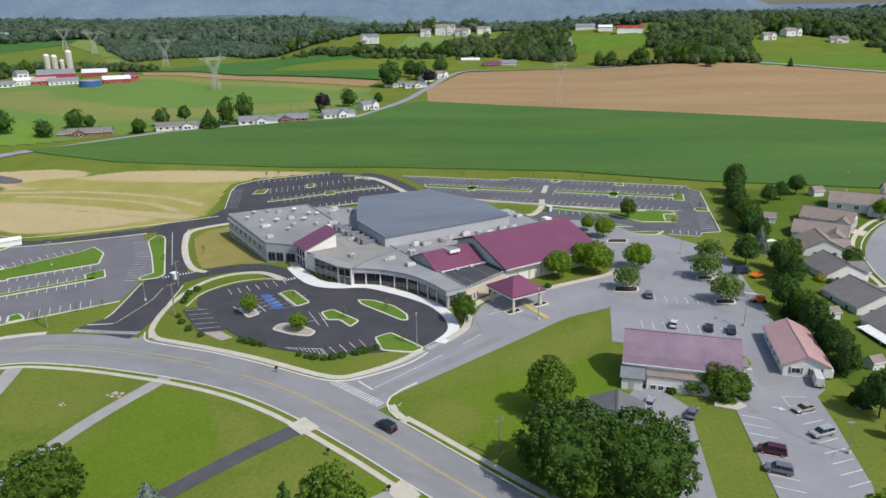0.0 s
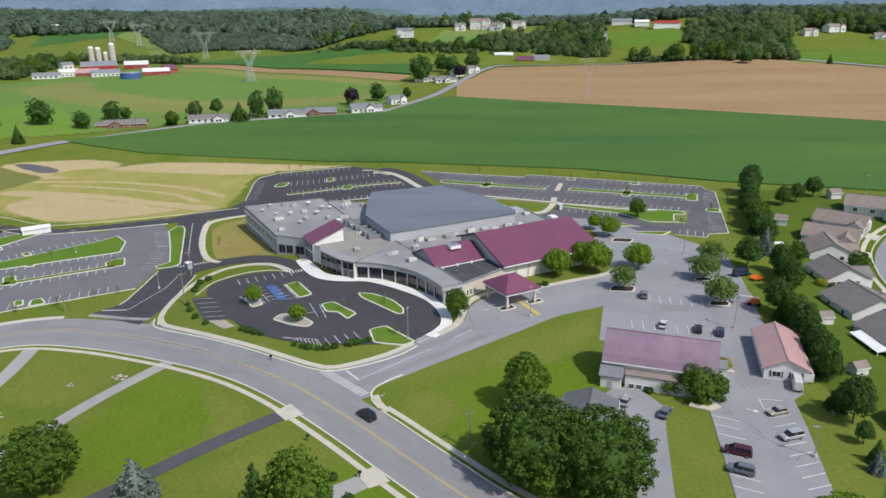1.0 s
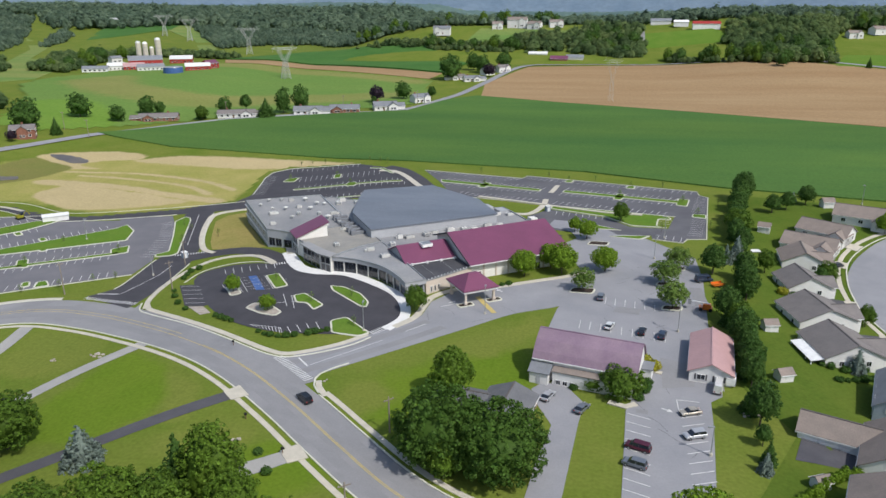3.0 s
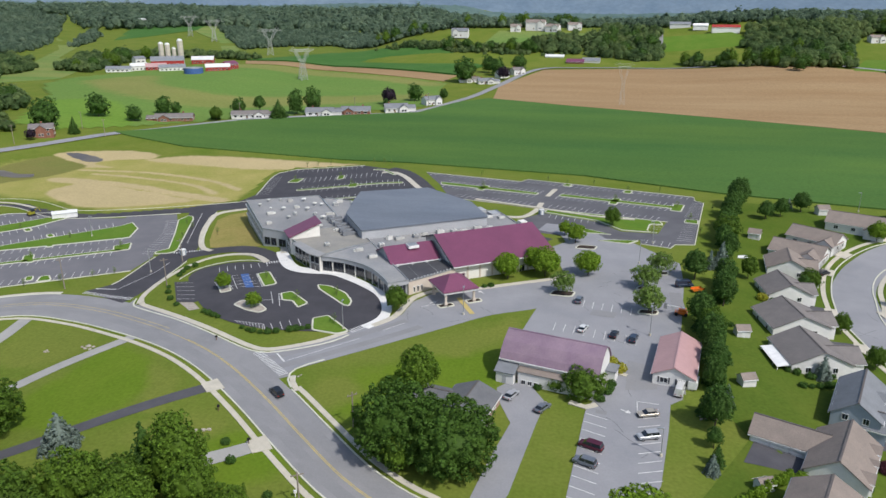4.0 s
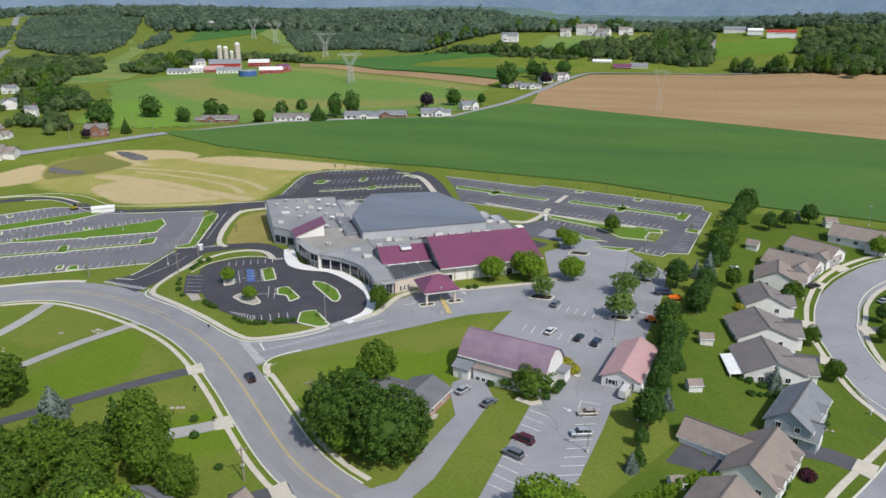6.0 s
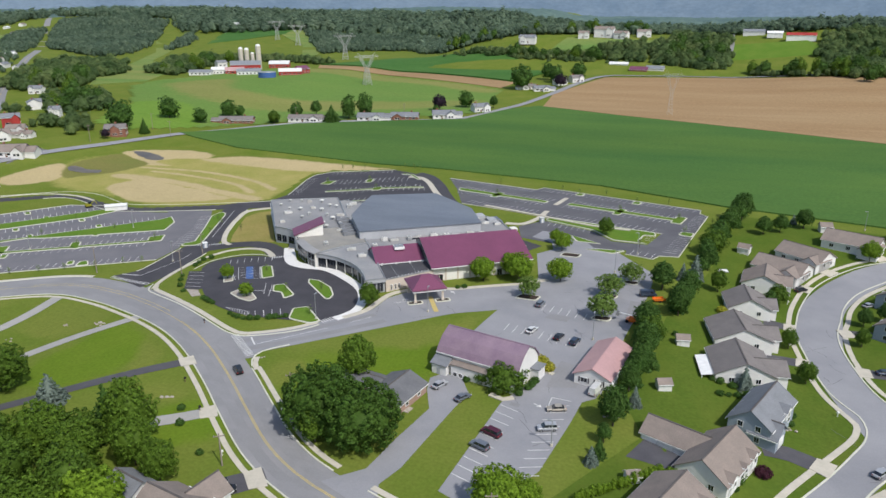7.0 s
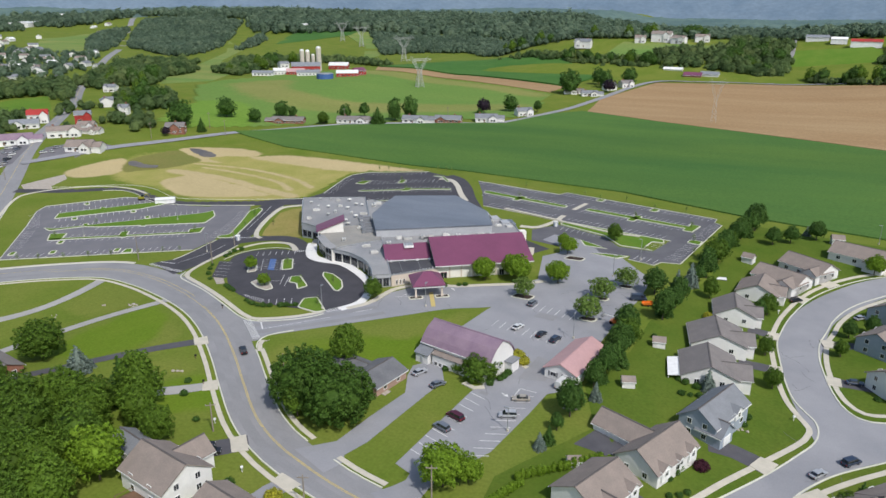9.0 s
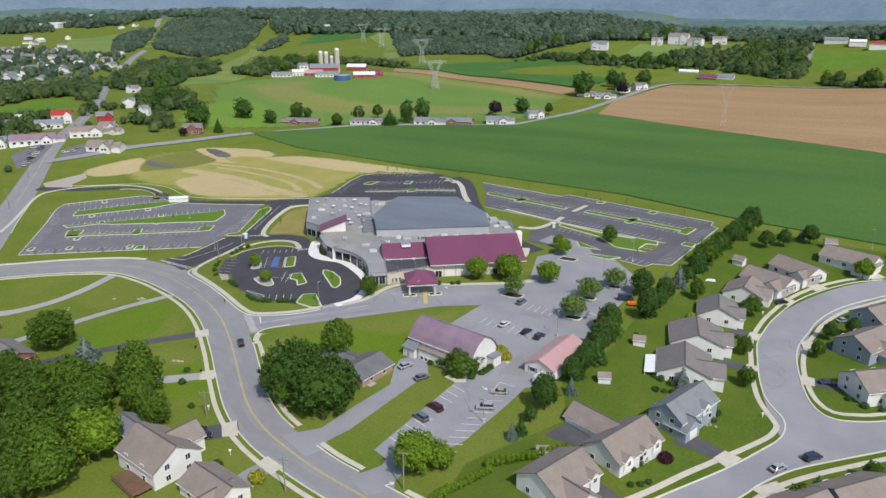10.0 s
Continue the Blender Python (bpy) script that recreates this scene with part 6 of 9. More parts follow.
def hall():
    g = thing("hall", "white hall with a faded purple curved roof and lower lean-to", "hall", pose(53.6, 139.9, 0, 0, 0, -14.5))
    L, W = 23.6, 11.8
    prof = [(-W / 2 - 0.5, 5.1), (-W / 2 + 0.5, 6.6), (-3.5, 8.55), (-3.3, 8.72), (0, 10.4), (3.3, 8.72), (3.5, 8.55), (W / 2 - 0.5, 6.6), (W / 2 + 0.5, 5.1)]
    bm = bmesh.new()
    rows = [[bm.verts.new((x, y, z + dz)) for y, z in prof] for x, dz in ((-L / 2 - 0.4, 0), (L / 2 + 0.4, 0))]
    low = [[bm.verts.new((x, y * 0.97, z - 0.25)) for y, z in prof] for x in (-L / 2 - 0.4, L / 2 + 0.4)]
    for i in range(len(prof) - 1):
        bm.faces.new((rows[0][i], rows[1][i], rows[1][i + 1], rows[0][i + 1]))
        bm.faces.new((low[0][i + 1], low[1][i + 1], low[1][i], low[0][i]))
        for k in (0, 1):
            bm.faces.new((rows[k][i], rows[k][i + 1], low[k][i + 1], low[k][i]))
    part("roof", bm, ROOF_PURPLE, g, "faded purple shingle roof with curved slopes")
    bm = bmesh.new()
    ring = [(y * 0.95, z - 0.2) for y, z in prof]
    full = [(-W / 2 + 0.1, -1.5)] + ring + [(W / 2 - 0.1, -1.5)]
    a, b = [bm.verts.new((-L / 2, y, z)) for y, z in full], [bm.verts.new((L / 2, y, z)) for y, z in full]
    bm.faces.new(a), bm.faces.new(b[::-1])
    for i in range(len(full)):
        j = (i + 1) % len(full)
        bm.faces.new((a[i], b[i], b[j], a[j]))
    part("wall", bm, SIDING_W, g, "off-white plastered wall")
    bm = bmesh.new()
    slab_roof(bm, (-7.0, -W / 2 - 2.2, 3.5), (11.6, -W / 2 - 2.2, 3.5), (11.6, -W / 2 + 0.2, 4.1), (-7.0, -W / 2 + 0.2, 4.1), 0.2)
    part("lean_to_roof", bm, SHINGLE_T, g, "weathered lean-to roof")
    part("lean_to_wall", boxes((-6.8, 11.4, -W / 2 - 1.9, -W / 2 + 0.1, -1.5, 3.45)), SIDING_W, g)
    pane_row(g, (-6.2, -W / 2 - 1.92), (-1.4, -W / 2 - 1.92), 0.2, 1.3, 3, 0.5, 0.05, METAL_W, 2), pane_row(g, (-5.8, -W / 2 + 0.08), (10, -W / 2 + 0.08), 4.2, 4.8, 5, 2.0, 0.05, METAL_W, 2)
    bm = bmesh.new()
    slab_roof(bm, (-L / 2 - 0.6, -W / 2 - 3.4, 3.0), (-L / 2 + 4.6, -W / 2 - 3.4, 3.0), (-L / 2 + 4.6, -W / 2 + 0.3, 4.6), (-L / 2 - 0.6, -W / 2 + 0.3, 4.6), 0.2)
    part("porch_roof", bm, SHINGLE_G, g, "grey shingle porch roof")
    part("porch_wall", boxes((-L / 2 - 0.2, -L / 2 + 4.2, -W / 2 - 3.0, -W / 2 + 0.1, -1.5, 3.1)), SIDING_W, g)
    part("door", boxes((-L / 2 + 1.4, -L / 2 + 2.4, -W / 2 - 3.08, -W / 2 - 2.98, -0.2, 2.0)), WALL_G, g, "grey door")
    part("porch_wall", boxes((L / 2, L / 2 + 2.4, 1.6, 5.4, -1.5, 3.2)), SIDING_W, g)
    part("porch_roof", boxes((L / 2 - 0.05, L / 2 + 2.7, 1.3, 5.7, 3.2, 3.42)), SHINGLE_G, g, "low flat porch roof")
    part("ridge_cap", boxes((-L / 2 - 0.4, L / 2 + 0.4, -0.22, 0.22, 10.34, 10.46)), ROOF_PURPLE, g)
    part("fascia", boxes((-L / 2 - 0.4, L / 2 + 0.4, -W / 2 - 0.66, -W / 2 - 0.52, 4.86, 5.12)), METAL_W, g, "white eaves board")
    pane_row(g, (L / 2 + 0.02, -4.0), (L / 2 + 0.02, -2.0), 0.8, 2.2, 1, 0.4, 0.05, METAL_W, 2)


def annex():
    g = thing("annex", "white long building with a faded pink metal roof", "building", pose(83.2, 149.2, 0, 0, 0, 79))
    gable_body(g, -10.2, 10.2, -4.7, 4.7, -1.5, 3.0, 2.2, SIDING_W, ROOF_PINK, "x", 0.5)
    for y in (-2.9, 1.1):
        pane_row(g, (-10.22, y + 2.0), (-10.22, y), 0.9, 2.2, 1, 0.2, 0.05, METAL_W, 2)
        for k in (-0.35, 2.1):
            part("shutter", boxes((-10.3, -10.2, y + k, y + k + 0.3, 0.8, 2.3)), ROOF_DARK, g, "dark window shutter")
    pane_row(g, (-8, -4.72), (8, -4.72), 0.9, 2.1, 4, 2.6, 0.05, METAL_W, 2), pane_row(g, (8, 4.72), (-8, 4.72), 0.9, 2.1, 4, 2.6, 0.05, METAL_W, 2)


hall()
annex()


def shed(x, y, rz, s=1.0, label="small white garden shed with a brown roof on the lawn"):
    g = thing("shed", label, "shed", pose(x, y, terrain(x, y), 0, 0, rz) @ Matrix.Scale(s, 4), "garden sheds")
    gable_body(g, -1.8, 1.8, -1.5, 1.5, -0.5, 2.1, 1.1, SIDING_W, SHINGLE_T, "x", 0.25, 0.12)
    part("door", boxes((-0.6, 0.6, -1.56, -1.5, 0.0, 1.8)), METAL_W, g)
    return g


for x, y, rz, s in ((103.1, 173, 10, 1.0), (98.8, 144.2, 20, 0.95), (125.7, 268.5, -20, 1.2), (160, 304, 10, 1.3), (94, 103, 25, 0.8), (137.5, 262, -10, 0.8)):
    shed(x, y, rz, s)


# ---- trees ----

def raw_mesh(name, V, groups):
    """A mesh from an array of points and arrays of faces, each of one corner count."""
    me = bpy.data.meshes.new(name)
    me.vertices.add(len(V)), me.vertices.foreach_set("co", np.asarray(V, np.float32).ravel())
    total = sum(g.size for g in groups)
    me.loops.add(total), me.polygons.add(sum(len(g) for g in groups))
    me.loops.foreach_set("vertex_index", np.concatenate([g.ravel() for g in groups]).astype(np.int32))
    counts = np.concatenate([np.full(len(g), g.shape[1]) for g in groups])
    me.polygons.foreach_set("loop_start", (np.cumsum(counts) - counts).astype(np.int32))
    me.update(calc_edges=True)
    return me


def sprays(P, N, size, gen, fold=0.15, spread=0.75, slim=0.62):
    """Folded leaf sprays at points P that face about N: four corners each."""
    def unit(a):
        return a / np.maximum(1e-6, np.linalg.norm(a, axis=1, keepdims=True))
    N = unit(N + spread * unit(gen.normal(size=P.shape)))
    T = unit(np.cross(N, gen.normal(size=P.shape)))
    B = np.cross(N, T)
    s = size * gen.uniform(0.6, 1.35, (len(P), 1))
    return np.stack((P + T * s, P + B * s * slim - N * s * fold, P - T * s, P - B * s * slim - N * s * fold), 1).reshape(-1, 3)


def ball(sub=2):
    bm = bmesh.new()
    bmesh.ops.create_icosphere(bm, subdivisions=sub, radius=1.0)
    v, f = np.array([v.co[:] for v in bm.verts]), np.array([[v.index for v in f.verts] for f in bm.faces])
    bm.free()
    return v, f


BALL0, BALL1, BALL2, BALL3 = ball(1), ball(2), ball(2), ball(3)


def swell(D, seed, amount):
    """How far an uneven crown bulges in the directions D."""
    return np.array([1 + amount * (noise.noise(Vector(d) * 1.5 + Vector((seed * 3.7, 1, 2))) + 0.55 * noise.noise(Vector(d) * 3.4 + Vector((5, seed * 2.3, 1)))) for d in D])


def tree_proto(h, r, kind="round", leaf_size=0.34, leaves=LEAF[0], dens=1.0, seed=1, label="leafy green tree", clumps=110, bare=0.22, name="tree", category="tree", core=0.72, rough=0.3, taper=0.0):
    """A tree of height h and crown radius r: trunk with limbs, and an uneven crown of leaf clumps with gaps between them."""
    gen = np.random.default_rng(seed)
    random.seed(seed)
    g = thing(name, label, category)
    bm = bmesh.new()
    tw = max(0.06, h * 0.022)
    tube(bm, (0, 0, -0.3), (0.015 * h, 0, h * 0.45), tw, tw * 0.6, 7), tube(bm, (0.015 * h, 0, h * 0.45), (0, 0, h * 0.85), tw * 0.6, tw * 0.15, 6)
    z0 = h * bare
    mid, half = z0 + (h - z0) * 0.46, (h - z0) * 0.54
    core_v, core_f = (BALL3 if kind == "round" and leaf_size > 0.25 else BALL2)
    if kind == "round":
        i = np.arange(clumps) + 0.5
        zz = 1 - 1.78 * i / clumps
        a = i * 2.39996 + gen.uniform(-0.25, 0.25, clumps)
        D = np.stack((np.cos(a) * np.sqrt(1 - zz * zz), np.sin(a) * np.sqrt(1 - zz * zz), zz), 1)
        far = swell(D, seed, rough) * gen.uniform(0.8, 1.0, clumps)
        lr = r * gen.uniform(0.13, 0.24, clumps) * math.sqrt(110 / clumps) * 0.95
        C = D * (far - lr / r * 0.5)[:, None] * (r, r, half) + (0, 0, mid)
        core_v = core_v * (swell(core_v, seed, rough) * core)[:, None] * (r, r, half * 0.98) + (0, 0, mid - half * 0.04)
        for pts in (C, core_v):
            pts[:, :2] *= (1 + taper * 0.4 - taper * np.clip((pts[:, 2:] - z0) / (h - z0), 0, 1) ** 1.3 * 1.25)
        out = D
    else:
        rows, C, lr, out = int(h * 2.4), [], [], []
        for i in range(rows):
            k = i / rows
            rad = r * (1 - k) ** 0.85
            m = max(1, int(7 * (1 - k) + 1))
            for j in range(m):
                a = i * 1.1 + j * math.tau / m + gen.uniform(-0.2, 0.2)
                for q in (0.5, 0.82):
                    u = rad * q * gen.uniform(0.85, 1.15)
                    C.append((math.cos(a) * u, math.sin(a) * u, h * (0.06 + 0.9 * k) - u * 0.22)), lr.append(max(0.22, rad * 0.24)), out.append((math.cos(a), math.sin(a), 0.5))
        C, lr, out = np.array(C), np.array(lr), np.array(out)
        u = (core_v[:, 2:] + 1) / 2
        core_v = np.concatenate((core_v[:, :2] / np.maximum(0.2, np.linalg.norm(core_v[:, :2], axis=1, keepdims=True)) * r * 0.6 * (1 - u) ** 0.85 * np.minimum(1, u * 12), h * (0.05 + 0.88 * u)), 1)
    for x, y, z in C[:: max(1, len(C) // 9)]:
        tube(bm, (0, 0, min(z * 0.75, h * 0.5)), (x * 0.85, y * 0.85, z), tw * 0.35, tw * 0.1, 5)
    part("trunk", bm, BARK, g, "brown bark trunk and limbs")
    counts = np.maximum(6, (dens * 3.2 * (lr / leaf_size) ** 2).astype(int))
    ix = np.repeat(np.arange(len(C)), counts)
    d = gen.normal(size=(len(ix), 3))
    d /= np.linalg.norm(d, axis=1, keepdims=True)
    d = d + out[ix] * 0.55 + (0, 0, 0.2)
    d /= np.linalg.norm(d, axis=1, keepdims=True)
    P = C[ix] + d * (lr[ix] * gen.uniform(0.6, 1.15, len(ix)))[:, None]
    Q = sprays(P, d, leaf_size, gen, 0.15, 0.5)
    groups, V = [np.arange(len(Q)).reshape(-1, 4)], [Q]
    if core:
        V.append(core_v), groups.append(core_f + len(Q))
    me = raw_mesh("crown", np.concatenate(V), groups)
    me.materials.append(leaves)
    c = new("crown", me)
    c.parent = g
    return g


PROTO = {
    "maple": tree_proto(11, 4.6, leaves=LEAF[0], seed=3, leaf_size=0.26, clumps=140, rough=0.26, label="broad leafy green tree beside the church lot"),
    "bright": tree_proto(9, 4.4, leaves=LEAF[1], seed=5, leaf_size=0.26, clumps=130, rough=0.26, label="bright green leafy tree by the church wall"),
    "dark": tree_proto(12, 4.4, leaves=LEAF[2], seed=8, leaf_size=0.27, clumps=190, rough=0.22, taper=0.35, label="dense dark green tree in a boundary row"),
    "dark_two": tree_proto(12, 4.2, leaves=LEAF[2], seed=9, leaf_size=0.27, clumps=170, rough=0.3, taper=0.5, label="dense dark green tree in a boundary row"),
    "linden": tree_proto(11.5, 4.4, leaves=LEAF[8], seed=4, leaf_size=0.26, clumps=190, rough=0.22, taper=0.55, label="pyramidal bright green tree on the church lawn"),
    "tall": tree_proto(17, 6.0, leaves=LEAF[8], seed=15, leaf_size=0.29, clumps=240, rough=0.26, taper=0.5, bare=0.06, label="tall tapering leafy tree by the roadside gardens"),
    "grand": tree_proto(14.2, 9.0, leaves=LEAF[9], seed=51, leaf_size=0.3, clumps=380, rough=0.13, bare=0.04, label="great domed leafy tree beside the road"),
    "oak": tree_proto(15, 6.6, leaves=LEAF[0], seed=11, leaf_size=0.29, clumps=250, rough=0.22, label="large spreading leafy tree", bare=0.1),
    "oak_two": tree_proto(15, 6.4, leaves=LEAF[8], seed=13, leaf_size=0.29, clumps=230, rough=0.28, label="large spreading leafy tree", bare=0.1),
    "oak_far": tree_proto(15, 6.6, leaves=LEAF[2], seed=12, leaf_size=0.6, clumps=90, rough=0.45, label="large spreading leafy tree by the country road", bare=0.1),
    "oak_pale": tree_proto(15, 6.2, leaves=LEAF[8], seed=16, leaf_size=0.6, clumps=90, rough=0.4, taper=0.25, label="large pale green leafy tree on the hillside", bare=0.1),
    "airy": tree_proto(7, 3.6, leaves=LEAF[6], seed=14, leaf_size=0.24, dens=1.0, clumps=110, label="light open-crowned tree in the parking lot", bare=0.26, core=0.5, rough=0.35),
    "young": tree_proto(5, 2.2, leaves=LEAF[1], seed=17, leaf_size=0.2, clumps=70, label="young bright green tree in a gravel bed"),
    "spruce": tree_proto(9, 3.0, "cone", leaves=LEAF[3], seed=21, leaf_size=0.24, dens=1.3, label="blue-grey spruce tree with drooping branches"),
    "fir": tree_proto(11, 3.2, "cone", leaves=LEAF[2], seed=24, leaf_size=0.26, dens=1.2, label="tall dark green conifer"),
    "purple": tree_proto(11, 5.0, leaves=LEAF[7], seed=27, leaf_size=0.5, clumps=80, label="dark purple-leaved tree by the country road"),
    "sapling": tree_proto(3.2, 0.7, leaves=LEAF[6], seed=30, leaf_size=0.14, dens=0.4, clumps=12, core=0, rough=0.5, label="thin young sapling on a grass island"),
    "shrub": tree_proto(1.5, 1.0, leaves=LEAF[2], seed=33, leaf_size=0.15, clumps=40, label="clipped round green shrub", bare=0.0, rough=0.2, name="shrub", category="shrub"),
    "redbush": tree_proto(1.8, 1.9, leaves=LEAF[4], seed=36, leaf_size=0.16, clumps=60, label="round dark red shrub on the lawn", bare=0.0, name="shrub", category="shrub"),
    "yellow": tree_proto(1.9, 1.5, leaves=LEAF[5], seed=39, leaf_size=0.16, clumps=50, label="low yellow-green garden shrub", bare=0.0, name="shrub", category="shrub"),
    "willow": tree_proto(6, 3.6, leaves=LEAF[0], seed=42, leaf_size=0.22, clumps=160, label="weeping green tree against the hall wall", bare=0.0, rough=0.4),
    "arbor": tree_proto(2.6, 0.75, leaves=LEAF[1], seed=45, leaf_size=0.16, clumps=30, label="bright green hedge conifer in a garden row", bare=0.0, rough=0.2, name="hedge_shrub", category="shrub"),
}
used = set()


def plant(kind, x, y, s=1.0, sz=None, group="", label=""):
    if kind == "oak":
        kind = "oak_far" if y > 250 else ("oak", "oak_two")[int(x * 7 + y * 3) % 2]
    if kind == "dark":
        kind = ("dark", "dark_two")[int(x * 7 + y * 3) % 2]
    p = PROTO[kind]
    m = pose(x, y, terrain(x, y) - 0.05, 0, 0, (x * 37.7 + y * 11.3) % 360) @ Matrix.Diagonal((s, s, sz or s, 1))
    if kind in used:
        p = copy_thing(p, m)
    used.add(kind)
    p.matrix_basis = m
    return tagged(p, label, "", group)


